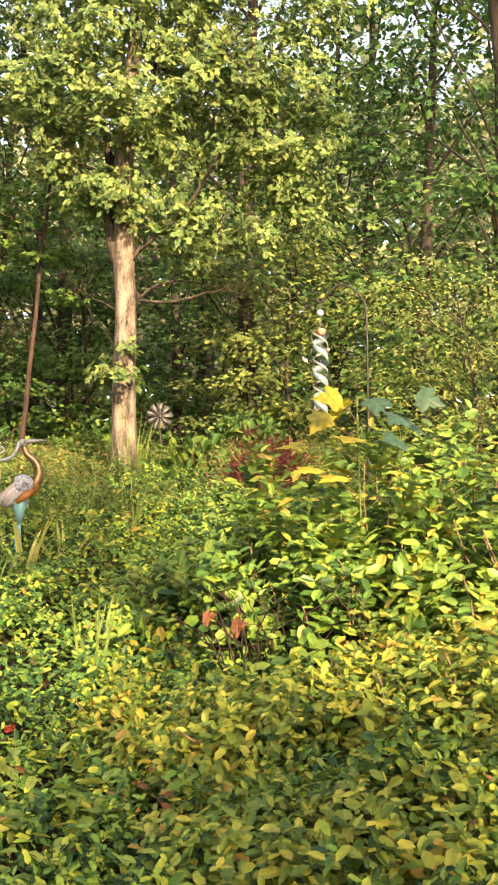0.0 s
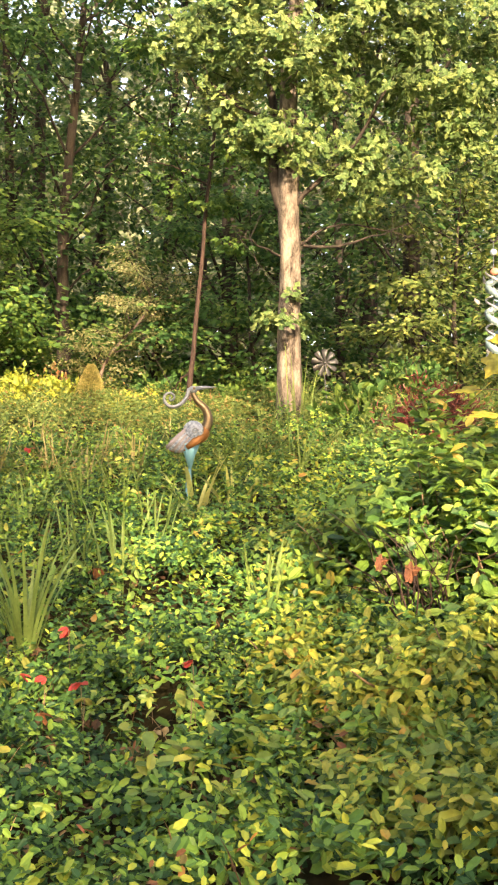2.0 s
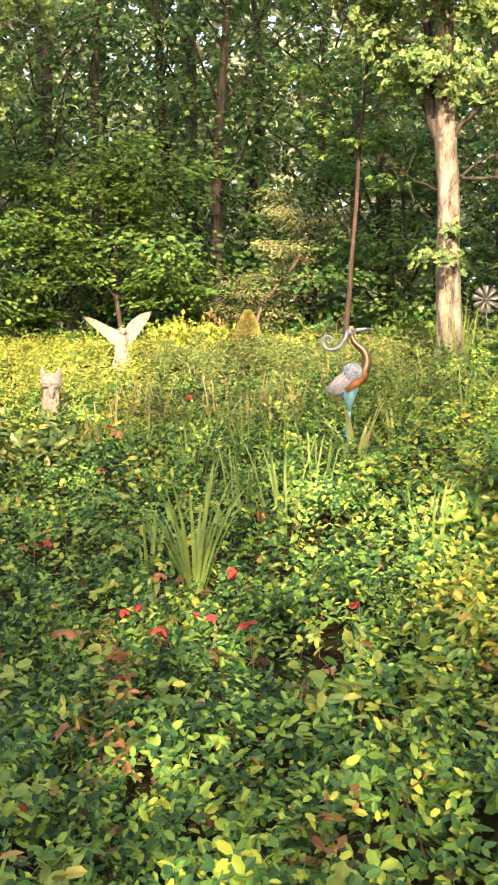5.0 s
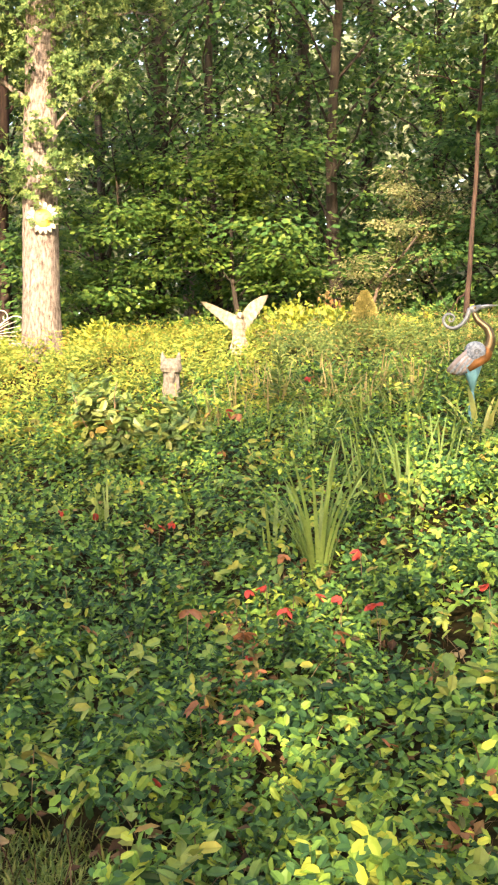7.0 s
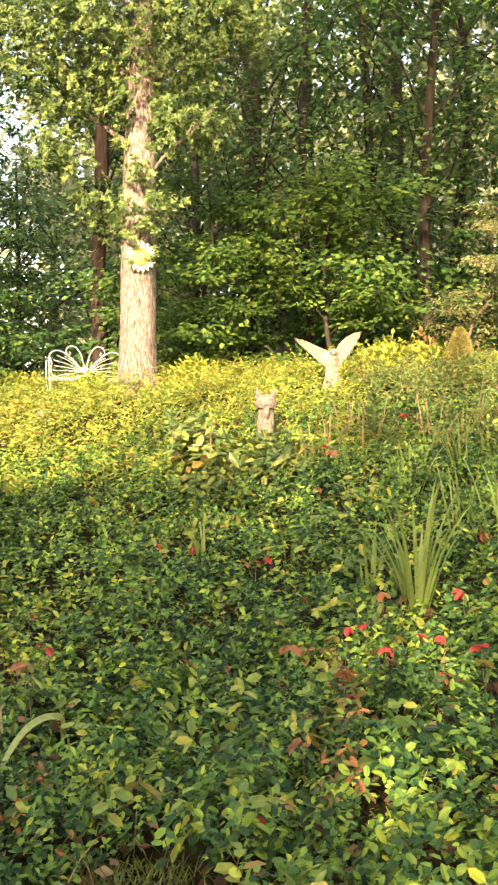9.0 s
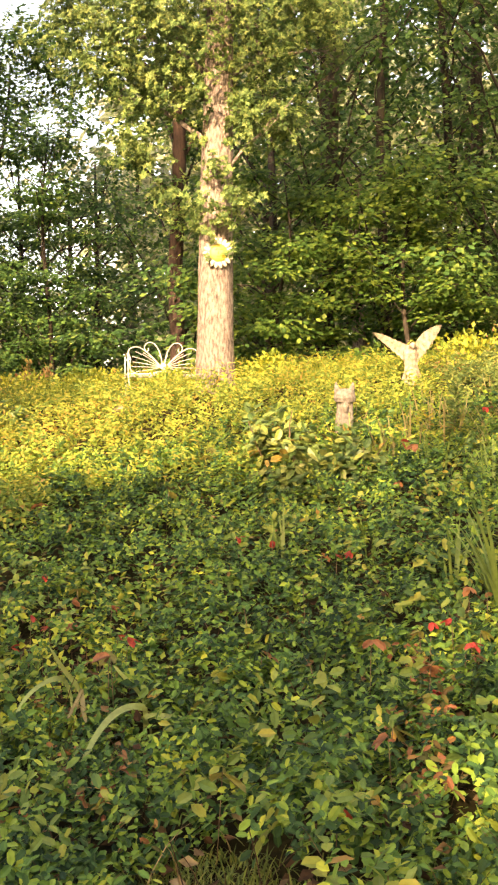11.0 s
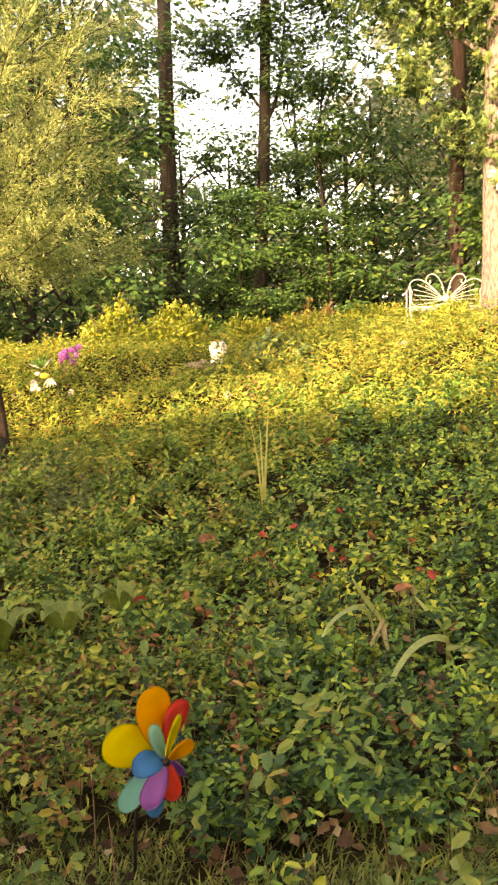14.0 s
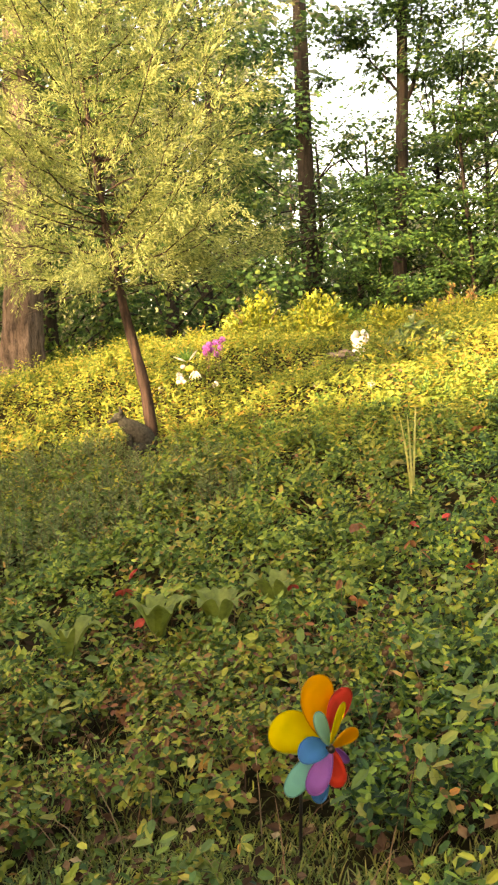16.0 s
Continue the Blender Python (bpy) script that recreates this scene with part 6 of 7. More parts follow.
def windmill():
    x, y = 3.887, 9.022
    z0 = float(ground_height(x, y))
    hub_z = 2.957 - z0
    ob = thing("garden_windmill", (x, y, z0), facing(x, y) + 15, label="small grey metal garden windmill on a thin pole", category="windmill")
    b = Buffer()
    b.tube([(0.05, 0.03, -0.05), (0.03, 0.03, hub_z * 0.5), (0, 0.03, hub_z)], [0.007, 0.006, 0.005], 7)
    part("pole", b, DARK_STEEL, ob)
    b = Buffer()
    b.tube([(0, -0.03, hub_z), (0, 0.04, hub_z)], [0.014, 0.014], 10)
    part("hub", b, DARK_STEEL, ob)
    for k in range(9):
        a = 2 * math.pi * k / 9 + 0.2
        d = np.array((math.cos(a), 0, math.sin(a)))
        across = np.array((-math.sin(a), 0.55, math.cos(a)))
        b = Buffer()
        slab(b, [(0.02, -0.008), (0.13, -0.034), (0.137, 0.0), (0.13, 0.034), (0.02, 0.008)], 0.003, (d, unit(across)), (0, -0.01, hub_z))
        part("blade", b, DARK_STEEL, ob)
    b = Buffer()
    slab(b, [(0.0, -0.01), (0.12, -0.035), (0.12, 0.035), (0.0, 0.01)], 0.003, (Y, Z), (0, 0.05, hub_z))
    part("tail", b, DARK_STEEL, ob)


windmill()


def shepherd_hook():
    x, y = 3.457, 4.913
    z0 = float(ground_height(x, y))
    ob = thing("shepherd_hook", (x, y, z0), facing(x, y), label="black metal shepherd hook with curved top", category="plant hook")
    h = 2.95 - z0
    b = Buffer()
    b.tube(bent([(0, 0, -0.1), (0, 0, h * 0.5), (0, 0, h), (-0.03, 0, h + 0.16), (-0.13, 0, h + 0.245), (-0.215, 0, h + 0.21), (-0.262, 0, h + 0.145), (-0.285, 0, h + 0.135), (-0.297, 0, h + 0.15)], 60), 0.0065, 8)
    part("pole", b, BLACK_METAL, ob)
    # the spinner hangs from it
    sx, sy = 3.228, 5.07
    top = 3.082
    spin = thing("hanging_spinner", (sx, sy, top), facing(sx, sy), label="hanging twisted ribbon wind spinner in pale blue and silver", category="wind spinner")
    ribbon_mat = paint("iridescent_ribbon", (0.22, 0.32, 0.34), 0.3, 0.3)
    b = Buffer()
    b.tube([(0, 0, 0), (0, 0, -0.80)], [0.002, 0.002], 5)
    part("rod", b, STEEL_BLUE, spin)
    b = Buffer()
    ball(b, (0, 0, -0.06), (0.021, 0.021, 0.021))
    part("ball", b, paint("pale_blue_glass", (0.45, 0.58, 0.68), 0.15, 0.2), spin)
    b = Buffer()
    ball(b, (0.008, 0, -0.175), (0.026, 0.016, 0.022))
    part("top_ornament", b, paint("coral_paint", (0.75, 0.25, 0.18)), spin)
    for phase, mat in ((0.0, ribbon_mat), (math.pi, paint("white_ribbon", (0.33, 0.34, 0.36), 0.3, 0.3))):
        n = 90
        t = np.linspace(0, 1, n)
        a = t * 2 * math.pi * 3.4 + phase
        r = 0.046 * np.minimum(1, 6 * (1.03 - t))
        mid = np.stack([r * np.cos(a), r * np.sin(a), -0.18 - 0.56 * t], -1)
        w = 0.023 if phase == 0 else 0.007
        pts = np.vstack([mid + (0, 0, w), mid - (0, 0, w), mid * (0.93, 0.93, 1) + (0, 0, w), mid * (0.93, 0.93, 1) - (0, 0, w)])
        f = []
        for i in range(n - 1):
            f += [(i, i + 1, n + i + 1, n + i), (2 * n + i, 3 * n + i, 3 * n + i + 1, 2 * n + i + 1), (i, 2 * n + i, 2 * n + i + 1, i + 1), (n + i, n + i + 1, 3 * n + i + 1, 3 * n + i)]
        b = Buffer()
        b.add(pts, f)
        part("ribbon", b, mat, spin)
    np.random.seed(831)
    for k in range(9):
        b = Buffer()
        c = np.array((np.random.randn() * 0.035, np.random.randn() * 0.03, -0.22 - 0.06 * k))
        slab(b, [(-0.02, -0.008), (0, -0.02), (0.02, -0.008), (0.016, 0.018), (0, 0.008), (-0.016, 0.018)], 0.003, (unit(np.random.randn(3) * 0.3 + X), unit(np.random.randn(3) * 0.3 + Z)), c)
        part("charm", b, paint("charm_silver", (0.36, 0.34, 0.33), 0.3, 0.4) if k == 0 else bpy.data.materials["charm_silver"], spin)


shepherd_hook()


def cloth_material(name, colour):
    """Thin dyed nylon: a fine weave, faint soiling, and some light through it."""
    m, t, p = node_material(name)
    soil = noise_node(t, 14.0, 4.0)
    col = ramp_node(t, [(0.3, tuple(v * 0.86 for v in colour)), (0.7, colour)])
    t.links.new(soil, col.inputs[0])
    t.links.new(col.outputs[0], p.inputs["Base Color"])
    p.inputs["Roughness"].default_value = 0.6
    p.inputs["Specular IOR Level"].default_value = 0.2
    bump = t.nodes.new("ShaderNodeBump")
    bump.inputs["Strength"].default_value = 0.2
    bump.inputs["Distance"].default_value = 0.001
    t.links.new(noise_node(t, 900.0, 1.0), bump.inputs["Height"])
    t.links.new(bump.outputs[0], p.inputs["Normal"])
    tr = t.nodes.new("ShaderNodeBsdfTranslucent")
    t.links.new(col.outputs[0], tr.inputs["Color"])
    mix = t.nodes.new("ShaderNodeMixShader")
    mix.inputs[0].default_value = 0.35
    t.links.new(p.outputs[0], mix.inputs[1])
    t.links.new(tr.outputs[0], mix.inputs[2])
    t.links.new(mix.outputs[0], t.nodes["Material Output"].inputs[0])
    return m


def pinwheel():
    x, y = -1.315, 2.58
    z0 = float(ground_height(x, y))
    hub_z = 0.532 - z0
    ob = thing("pinwheel", (x, y, z0), facing(x, y), label="rainbow fabric pinwheel with two tiers of petals on a black stake", category="pinwheel")
    b = Buffer()
    b.tube([(-0.095, 0.07, -0.2), (-0.088, 0.07, 0.1), (-0.08, 0.07, hub_z + 0.01)], [0.005, 0.005, 0.0045], 8)
    part("stake", b, BLACK_METAL, ob)
    colours = {"orange": (0.86, 0.42, 0.02), "yellow": (0.74, 0.64, 0.02), "teal": (0.13, 0.56, 0.55), "blue": (0.02, 0.27, 0.68), "purple": (0.36, 0.14, 0.56), "red": (0.78, 0.07, 0.05), "mint": (0.24, 0.60, 0.46)}
    cloth, hem = {}, {}
    for n, c in colours.items():
        cloth[n] = cloth_material("cloth_" + n, c)
        hem[n] = rough_material("hem_" + n, tuple(v * 0.5 for v in c), tuple(v * 0.7 for v in c), 40.0, bump=0.2, rough=0.7)

    def petal(root, tip, width, name, depth):
        """A hemmed cloth petal on the tilted wheel, rounder towards its tip and cupped."""
        root, tip, width = np.array(root, float) * 0.87, np.array(tip, float) * 0.9, width * 0.8
        d = tip - root
        across = np.array((-d[1], d[0])) / np.linalg.norm(d)
        rim = []
        for a in np.arange(28) / 28 * 2 * math.pi:
            r = (1 - math.cos(a)) / 2
            p = root + d * r + across * width * 0.5 * math.sin(a) * (0.55 + 0.62 * r)
            rim.append((p[0], depth + 0.62 * p[0] - 0.02 * math.sin(a), hub_z + p[1]))
        rim = np.array(rim)
        mid = rim.mean(0) + np.array((0, 0.008, 0))
        inner = mid + (rim - mid) * 0.5 + np.array((0, 0.003, 0))
        pts = np.vstack([rim, inner, [mid]])
        pts = np.vstack([pts, pts + np.array((0, 0.0012, 0))])
        f = []
        for i in range(28):
            j = (i + 1) % 28
            f += [(i, j, 28 + j, 28 + i), (28 + i, 28 + j, 56), (57 + j, 57 + i, 85 + i, 85 + j), (85 + j, 85 + i, 113), (j, i, 57 + i, 57 + j)]
        b = Buffer()
        b.add(pts, f)
        p = part("petal", b, cloth[name], ob)
        b = Buffer()
        b.tube(np.vstack([rim, rim[:1]]), 0.0018, 5, cap=False)
        part("hem", b, hem[name], p)

    for root, tip, width, n in (((0.003, -0.02), (0.05, -0.088), 0.04, "purple"), ((0.0, 0.02), (0.047, 0.148), 0.09, "red"), ((-0.018, 0.01), (-0.047, 0.202), 0.122, "orange"),
                                ((-0.02, 0.0), (-0.178, 0.075), 0.135, "yellow"), ((-0.035, -0.03), (-0.135, -0.142), 0.078, "teal"), ((-0.03, -0.05), (-0.042, -0.19), 0.066, "blue")):
        petal(root, tip, width, n, 0.07)
    for root, tip, width, n in (((0.0, 0.015), (0.04, 0.128), 0.034, "yellow"), ((-0.005, 0.012), (-0.042, 0.114), 0.04, "mint"), ((0.004, 0.0), (0.08, 0.036), 0.074, "orange"),
                                ((0.005, -0.006), (0.018, -0.125), 0.072, "red"), ((-0.002, -0.008), (-0.062, -0.126), 0.08, "purple"), ((-0.006, -0.006), (-0.096, 0.014), 0.078, "blue")):
        petal(root, tip, width, n, 0.0)
    b = Buffer()
    b.tube([(-0.082, 0.075, hub_z), (0.0, -0.012, hub_z)], [0.004, 0.004], 8)
    part("axle", b, BLACK_METAL, ob)
    b = Buffer()
    ball(b, (0.0, -0.012, hub_z), (0.011, 0.011, 0.011))
    part("hub", b, BLACK_METAL, ob)


pinwheel()


def bird_stake():
    x, y = -6.02, 8.8
    ob = thing("bird_stake", on_ground(x, y), facing(x, y), label="metal bird garden stake with green fan tail and white wing", category="garden stake")
    b = Buffer()
    b.tube([(0.02, 0, -0.05), (0.02, 0, 0.2), (0.0, 0, 0.4)], [0.005, 0.005, 0.005], 6)
    part("stake", b, BLACK_METAL, ob)
    b = Buffer()
    ball(b, (0.02, 0, 0.34), (0.055, 0.03, 0.035))
    part("body", b, paint("lemon_paint", (0.62, 0.58, 0.12)), ob)
    b = Buffer()
    ball(b, (-0.05, -0.01, 0.36), (0.03, 0.024, 0.024))
    part("head", b, paint("rose_white_paint", (0.72, 0.60, 0.58)), ob)
    green, white, rose = paint("tail_green", (0.10, 0.26, 0.06)), paint("wing_white", (0.75, 0.75, 0.72)), paint("rose_paint", (0.66, 0.30, 0.22))
    for k in range(7):
        a = math.radians(50 + 18 * k)
        b = Buffer()
        slab(b, [(0.02, -0.005), (0.1, -0.012), (0.17, 0.0), (0.1, 0.012), (0.02, 0.005)], 0.004, (np.array((math.cos(a), 0, math.sin(a))), np.array((-math.sin(a), 0, math.cos(a)))), (0.0, 0.01, 0.41))
        part("tail_feather", b, white if k in (0, 6) else green, ob)
    for k in range(5):
        a = math.radians(-125 + 18 * k)
        b = Buffer()
        slab(b, [(0.02, -0.006), (0.08, -0.011), (0.12, 0.0), (0.08, 0.011), (0.02, 0.006)], 0.004, (np.array((math.cos(a), 0, math.sin(a))), np.array((-math.sin(a), 0, math.cos(a)))), (0.075, -0.01, 0.33))
        part("wing_feather", b, white, ob)
        b = Buffer()
        ball(b, (-0.1 + 0.028 * (k % 3), -0.01, 0.2 + 0.035 * (k // 3)), (0.028, 0.02, 0.024))
        part("blossom", b, rose if k % 2 else white, ob)


bird_stake()


def phlox():
    np.random.seed(841)
    petal_mat = leaf_material("violet_petal", [(0.0, (0.34, 0.06, 0.38)), (1.0, (0.58, 0.20, 0.62))], 0.3, 6.0, 0.5, 0.3)
    for x, y, h, n in ((-6.2, 9.5, 0.34, 9), (-6.05, 9.42, 0.4, 4)):
        ob = thing("phlox_plant", on_ground(x, y, -0.01), label="phlox with round heads of violet flowers", category="flower")
        for k in range(n):
            c = np.array((np.random.randn() * 0.06, np.random.randn() * 0.06, h + np.random.randn() * 0.04))
            b = Buffer()
            b.tube(bent([(c[0] * 0.3, c[1] * 0.3, 0), c * (0.8, 0.8, 0.6), c], 6), 0.003, 5)
            part("stem", b, TWIG, ob)
            b = Buffer()
            m = 60
            v = unit(np.random.randn(m, 3))
            leaves(b, c + v * 0.028, np.cross(v, np.random.randn(m, 3)), v, 0.026, SMALL)
            part("flower_head", b, petal_mat, ob, smooth=False)
    white = leaf_material("white_petal", [(0.0, (0.62, 0.55, 0.52)), (1.0, (0.8, 0.78, 0.74))], 0.3, 6.0, 0.5, 0.3)
    for x, y, h in ((-6.25, 8.95, 0.22), (-6.35, 8.75, 0.14), (-5.75, 8.9, 0.16), (-3.7, 8.3, 0.22), (-4.6, 9.0, 0.1)):
        ob = thing("white_flower", on_ground(x, y, -0.01), label="small white and pink flower head on a short stem", category="flower", group="white flowers")
        b = Buffer()
        b.tube([(0, 0, 0), (0.01, 0, h)], [0.003, 0.002], 5)
        part("stem", b, TWIG, ob)
        b = Buffer()
        v = unit(np.random.randn(40, 3))
        leaves(b, np.array((0.01, 0, h)) + v * 0.025, np.cross(v, np.random.randn(40, 3)), v, 0.035, SMALL)
        part("flower_head", b, white, ob, smooth=False)


phlox()


def lobed_outline(size):
    """A five-lobed maple leaf."""
    half = [(0.0, 0.04), (0.08, 0.30), (0.02, 0.42), (0.22, 0.40), (0.34, 0.55), (0.46, 0.47), (0.52, 0.22), (0.68, 0.26), (0.74, 0.14), (1.0, 0.0)]
    pts = [(u, -v) for u, v in half] + [(u, v) for u, v in half[-2::-1]]
    return [(u * size, v * size) for u, v in pts]


def saplings():
    np.random.seed(851)
    yellow = leaf_material("yellow_maple_leaf", [(0.0, (0.34, 0.32, 0.02)), (1.0, (0.50, 0.44, 0.035))], 0.3, 8.0, 0.45, 0.35)
    bluegreen = leaf_material("blue_green_maple_leaf", [(0.0, (0.025, 0.08, 0.045)), (1.0, (0.055, 0.13, 0.07))], 0.3, 8.0, 0.5, 0.3)
    for (fx, fy), mat, label, spots in (
            ((2.42, 3.55), yellow, "maple sapling with large bright yellow leaves", [(2.29, 3.65, 2.101), (2.28, 3.86, 2.029), (2.11, 3.47, 1.882), (2.49, 3.76, 1.922), (2.37, 3.54, 2.026), (2.25, 3.52, 2.188), (2.50, 3.80, 2.190), (2.21, 3.44, 1.851)]),
            ((2.70, 3.62), bluegreen, "maple sapling with large blue-green leaves", [(2.55, 3.59, 2.185), (2.79, 3.62, 2.112), (2.45, 3.36, 2.010), (2.84, 3.62, 1.955), (2.71, 3.42, 2.201), (2.53, 3.44, 2.108)])):
        z0 = float(ground_height(fx, fy))
        ob = thing("maple_sapling", (fx, fy, z0 - 0.02), label=label, category="sapling")
        top = np.array((0, 0, max(s[2] for s in spots) - z0 + 0.05))
        b = Buffer()
        b.tube(bent([(0, 0, 0), top * 0.5 + (0.02, 0.01, 0), top], 12), np.linspace(0.0055, 0.0025, 12), 7)
        part("stem", b, RHODO, ob)
        for sx, sy, sz in spots:
            p = np.array((sx - fx, sy - fy, sz - z0 + 0.02))
            foot = np.array((0.0, 0.0, max(0.2, p[2] - 0.08)))
            b = Buffer()
            b.tube(bent([foot, (foot + p) / 2 + (0, 0, 0.03), p], 6), 0.002, 5)
            part("leaf_stalk", b, TWIG, ob)
            d = unit(p * (1, 0.4, 0) + np.random.randn(3) * (0.08, 0.04, 0.02) + np.array((-0.03, 0, -0.06)))
            side = unit(np.cross(np.array((-0.35, -0.55, 0.8)) + np.random.randn(3) * 0.22, d))
            b = Buffer()
            slab(b, lobed_outline(0.135), 0.001, (d, side), p - d * 0.07, 0, 0.006)
            part("leaf", b, mat, ob, smooth=False)


saplings()


def creeper_leaves():
    """Reddened five-fingered creeper leaves and fallen leaves scattered over the bank."""
    np.random.seed(861)
    red = leaf_material("scarlet_leaf", [(0.0, (0.36, 0.03, 0.035)), (0.6, (0.50, 0.065, 0.05)), (1.0, (0.48, 0.17, 0.06))], 0.4, 4.0, 0.5, 0.3)
    orange = leaf_material("orange_brown_leaf", [(0.0, (0.20, 0.075, 0.035)), (0.6, (0.35, 0.14, 0.06)), (1.0, (0.42, 0.26, 0.09))], 0.4, 4.0, 0.5, 0.3)
    olive = leaf_material("olive_creeper_leaf", [(0.0, (0.12, 0.15, 0.03)), (0.6, (0.22, 0.21, 0.04)), (1.0, (0.36, 0.26, 0.05))], 0.4, 4.0, 0.5, 0.3)
    fixed = [(0.31, 4.15), (0.24, 4.22), (0.36, 3.9), (1.0, 3.47), (-0.09, 5.4), (-0.16, 5.38), (-1.18, 4.74), (-1.12, 4.62), (-1.84, 5.05), (-1.56, 4.73), (-1.5, 4.8), (-2.28, 4.15), (-1.62, 4.62), (0.55, 3.75), (0.2, 3.6), (0.5, 4.1)]
    spots = [(x, y, red, 0.045) for x, y in fixed]
    for k in range(34):
        cx, cy = fixed[np.random.randint(len(fixed))]
        spots.append((cx + np.random.randn() * 0.35, cy + np.random.randn() * 0.35, (red, orange, olive, orange, olive)[k % 5], 0.042 + 0.022 * np.random.rand()))
    for k in range(34):
        x, y = wedge(1, 2.4, 8.0, -15, 46)
        spots.append((float(x[0]), float(y[0]), (orange, olive, olive, red, orange, olive)[k % 6], 0.05 + 0.03 * np.random.rand()))
    for x, y, mat, size in spots:
        ob = thing("creeper_leaf", on_ground(x, y, 0.19 + 0.12 * np.random.rand()), np.random.rand() * 360, label="drooping creeper leaf turned red, orange or olive", category="leaf", group="creeper leaves")
        for k in range(np.random.randint(2, 6)):
            a = (k - 2) * 0.7 + np.random.randn() * 0.2
            b = Buffer()
            leaves(b, np.array([[0, 0, 0.0]]), np.array([[math.sin(a), -math.cos(a) * 0.8, -0.55 + np.random.randn() * 0.3]]), unit(np.array([[0.0, -0.5, 0.8]]) + np.random.randn(1, 3) * 0.3), size * (0.8 + 0.4 * np.random.rand()), OVAL)
            part("leaflet", b, mat, ob, smooth=False)
        b = Buffer()
        b.tube([(0, 0, 0), (0.01, 0.02, -0.33)], [0.0015, 0.0015], 4)
        part("leaf_stalk", b, TWIG, ob)
    # two large dead leaves caught on the shrub twigs
    for x, y, z, s in ((1.69, 3.28, 1.30, 0.075), (1.62, 3.36, 1.33, 0.06)):
        b = Buffer()
        slab(b, lobed_outline(s), 0.001, (unit(X + 0.3 * Z), unit(np.array((0.2, 0.4, 1.0)))), (0, 0, 0), 0, 0.01)
        leaf = new("dead_leaf", b.mesh("dead_leaf", orange))
        leaf.matrix_basis = pose(x, y, z)
        tagged(leaf, "curled orange-brown dead leaf caught in shrub twigs", "leaf", "dead leaves")


creeper_leaves()


def hostas():
    np.random.seed(871)
    mat = leaf_material("hosta_leaf", [(0.0, (0.09, 0.165, 0.025)), (0.75, (0.20, 0.27, 0.035)), (1.0, (0.44, 0.29, 0.04))], 0.5, 5.0, 0.5, 0.3)
    for x, y, n in ((-2.89, 3.93, 6), (-2.62, 4.05, 7), (-2.45, 4.3, 5), (-3.15, 3.6, 4)):
        ob = thing("hosta", on_ground(x, y, 0.06), label="hosta with broad ribbed fading green leaves", category="plant", group="hostas")
        for k in range(n):
            a = 6.28 * k / n + np.random.rand()
            rows, cols = 7, 7
            ln, wd = 0.14 + 0.05 * np.random.rand(), 0.036 + 0.012 * np.random.rand()
            pts = []
            for i in range(rows):
                u = i / (rows - 1)
                w = wd * math.sin(math.pi * (0.08 + 0.9 * u)) ** 0.8
                for j in range(cols):
                    v = 2 * j / (cols - 1) - 1
                    pts.append((0.02 + ln * u, v * w, 0.05 + 0.16 * math.sin(u * 2.1) + 0.5 * w * abs(v) + (0.003 if j % 2 else 0.0)))
            c, s = math.cos(a), math.sin(a)
            pts = [(p[0] * c - p[1] * s, p[0] * s + p[1] * c, p[2]) for p in pts]
            b = Buffer()
            b.add(pts, [(i * cols + j, i * cols + j + 1, (i + 1) * cols + j + 1, (i + 1) * cols + j) for i in range(rows - 1) for j in range(cols - 1)])
            b.tube([(0, 0, -0.13), (0.02 * c, 0.02 * s, 0.10)], [0.004, 0.003], 5)
            part("leaf", b, mat, ob)


hostas()


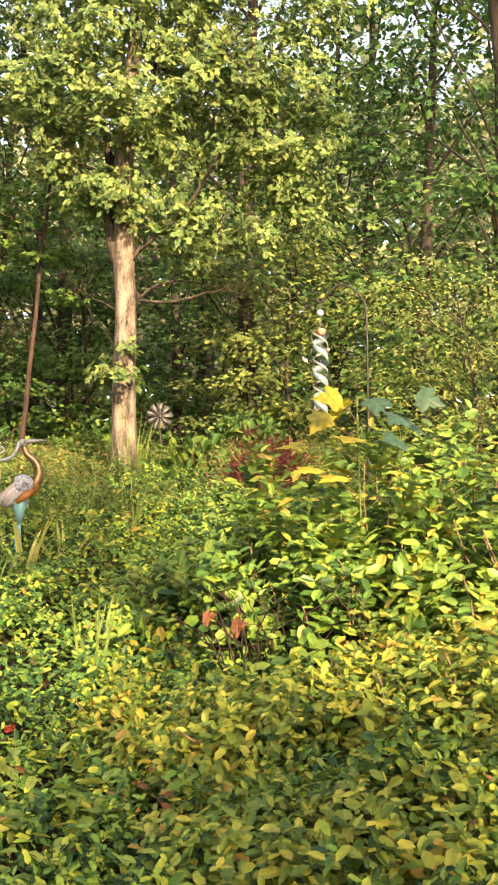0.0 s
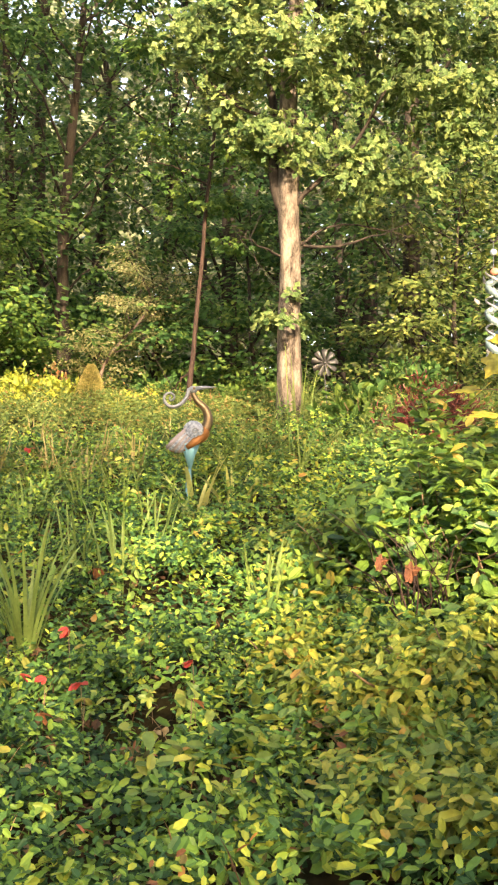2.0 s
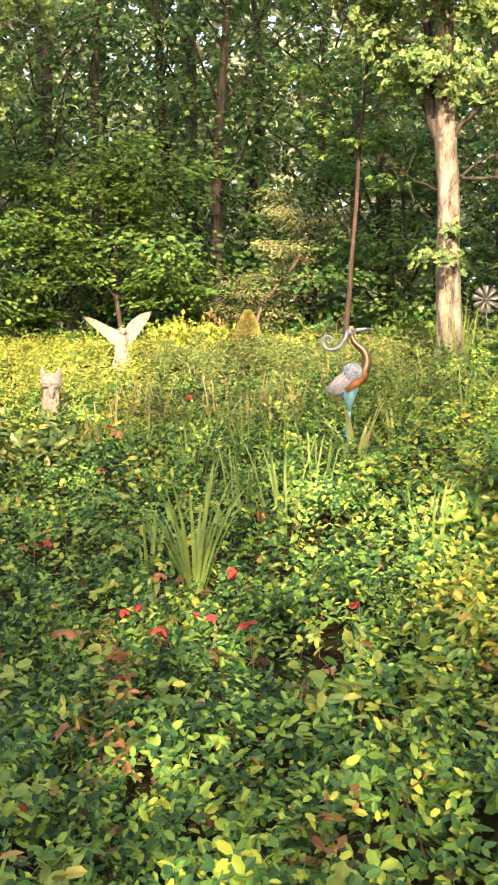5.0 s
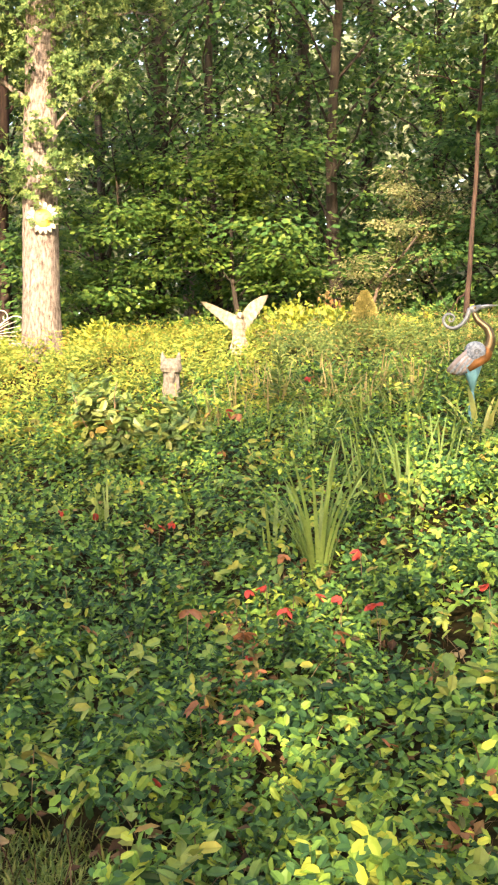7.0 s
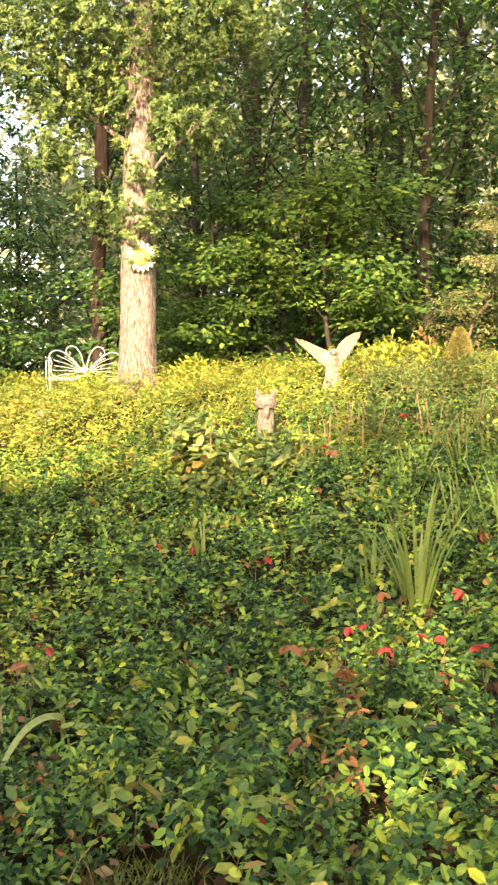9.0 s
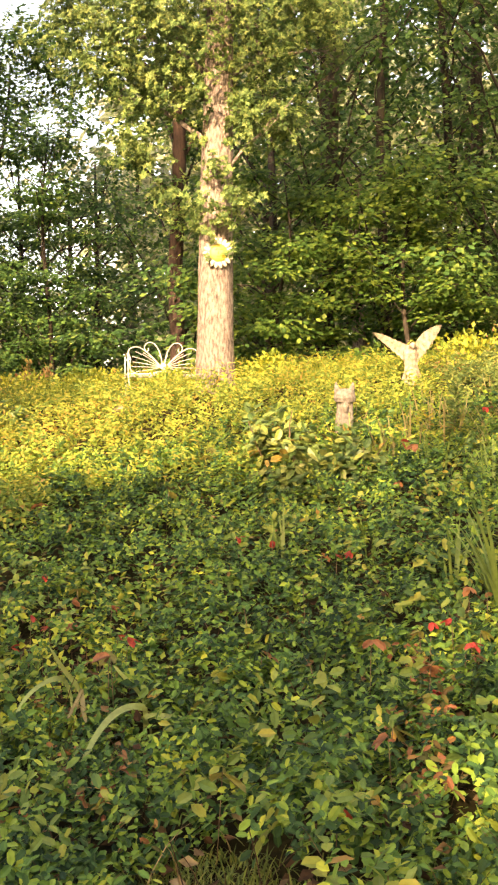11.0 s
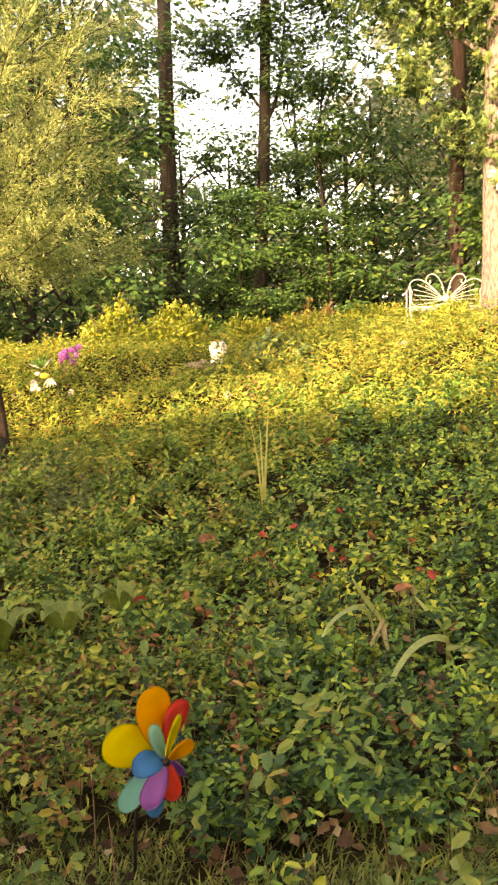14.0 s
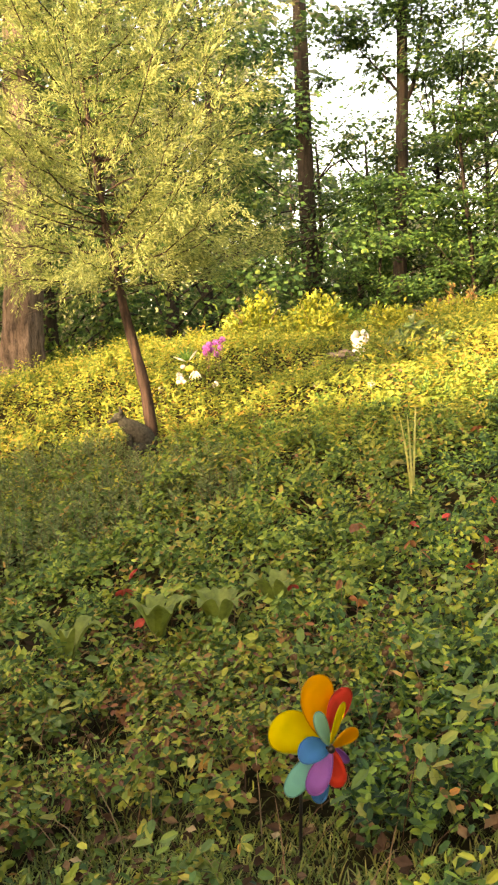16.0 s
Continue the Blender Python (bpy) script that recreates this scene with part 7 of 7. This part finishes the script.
def withered_stalks():
    """Dry stalks with grey-brown whorled seed heads among the weeds."""
    np.random.seed(881)
    for k in range(22):
        x, y = -1.75 + np.random.randn() * 0.22, 3.15 + np.random.randn() * 0.35
        ob = thing("withered_stalk", on_ground(x, y, -0.01), label="withered stalk with grey-brown whorled seed heads", category="plant", group="withered stalks")
        h = 0.2 + 0.16 * np.random.rand()
        lean = np.random.randn(2) * 0.05
        b = Buffer()
        b.tube(bent([(0, 0, 0), (lean[0] * 0.3, lean[1] * 0.3, h * 0.5), (lean[0], lean[1], h)], 7), np.linspace(0.0025, 0.0015, 7), 5)
        part("stem", b, DRY_TWIG, ob)
        for q in (1.0, 0.84, 0.68)[:2 + k % 2]:
            b = Buffer()
            ball(b, (lean[0] * q, lean[1] * q, h * q), (0.013, 0.013, 0.010), seg=9, rings=6)
            b.points[-1] = b.points[-1] + np.random.randn(*b.points[-1].shape) * 0.0022
            part("seed_head", b, LITTER, ob, smooth=False)


withered_stalks()


def parked_car():
    """A dark car half hidden behind the crest shrubs."""
    x, y = -9.2, 17.4
    body_mat = paint("dark_blue_car_paint", (0.025, 0.03, 0.04), 0.25, 0.3)
    glass, tyre, rim = paint("tinted_glass", (0.02, 0.022, 0.025), 0.08), paint("tyre_rubber", (0.02, 0.02, 0.02), 0.8), paint("alloy_rim", (0.4, 0.4, 0.42), 0.3, 0.8)
    z = float(ground_height(x, y))
    car = thing("parked_car", (x, y, z), 27, label="dark parked car half hidden behind shrubs", category="car")
    side = [(-2.1, 0.35), (-2.12, 0.75), (-1.9, 0.98), (-1.35, 1.03), (-0.75, 1.5), (0.75, 1.52), (1.35, 1.08), (2.0, 0.98), (2.1, 0.7), (2.08, 0.35)]
    b = Buffer()
    k = len(side)
    rows = [(-0.86, 0.0), (-0.80, 0.02), (0.80, 0.02), (0.86, 0.0)]
    pts = [(px, ry, pz + (lift if pz > 1 else 0)) for ry, lift in rows for px, pz in side]
    f = [(r * k + i, r * k + (i + 1) % k, (r + 1) * k + (i + 1) % k, (r + 1) * k + i) for r in range(3) for i in range(k)]
    f += [tuple(range(k))[::-1], tuple(3 * k + i for i in range(k))]
    b.add(pts, f)
    part("body", b, body_mat, car, smooth=False)
    for s in (-1, 1):
        b = Buffer()
        slab(b, [(-1.15, 1.06), (-0.68, 1.43), (0.68, 1.45), (1.15, 1.08)], 0.02, (X, Z), (0, s * 0.865, 0))
        part("window", b, glass, car, smooth=False)
        for wx in (-1.3, 1.3):
            b = Buffer()
            b.tube([(wx, s * 0.70, 0.32), (wx, s * 0.89, 0.32)], [0.32, 0.32], 24)
            wheel = part("tyre", b, tyre, car)
            b = Buffer()
            b.tube([(wx, s * 0.85, 0.32), (wx, s * 0.9, 0.32)], [0.2, 0.19], 18)
            part("rim", b, rim, wheel)


parked_car()
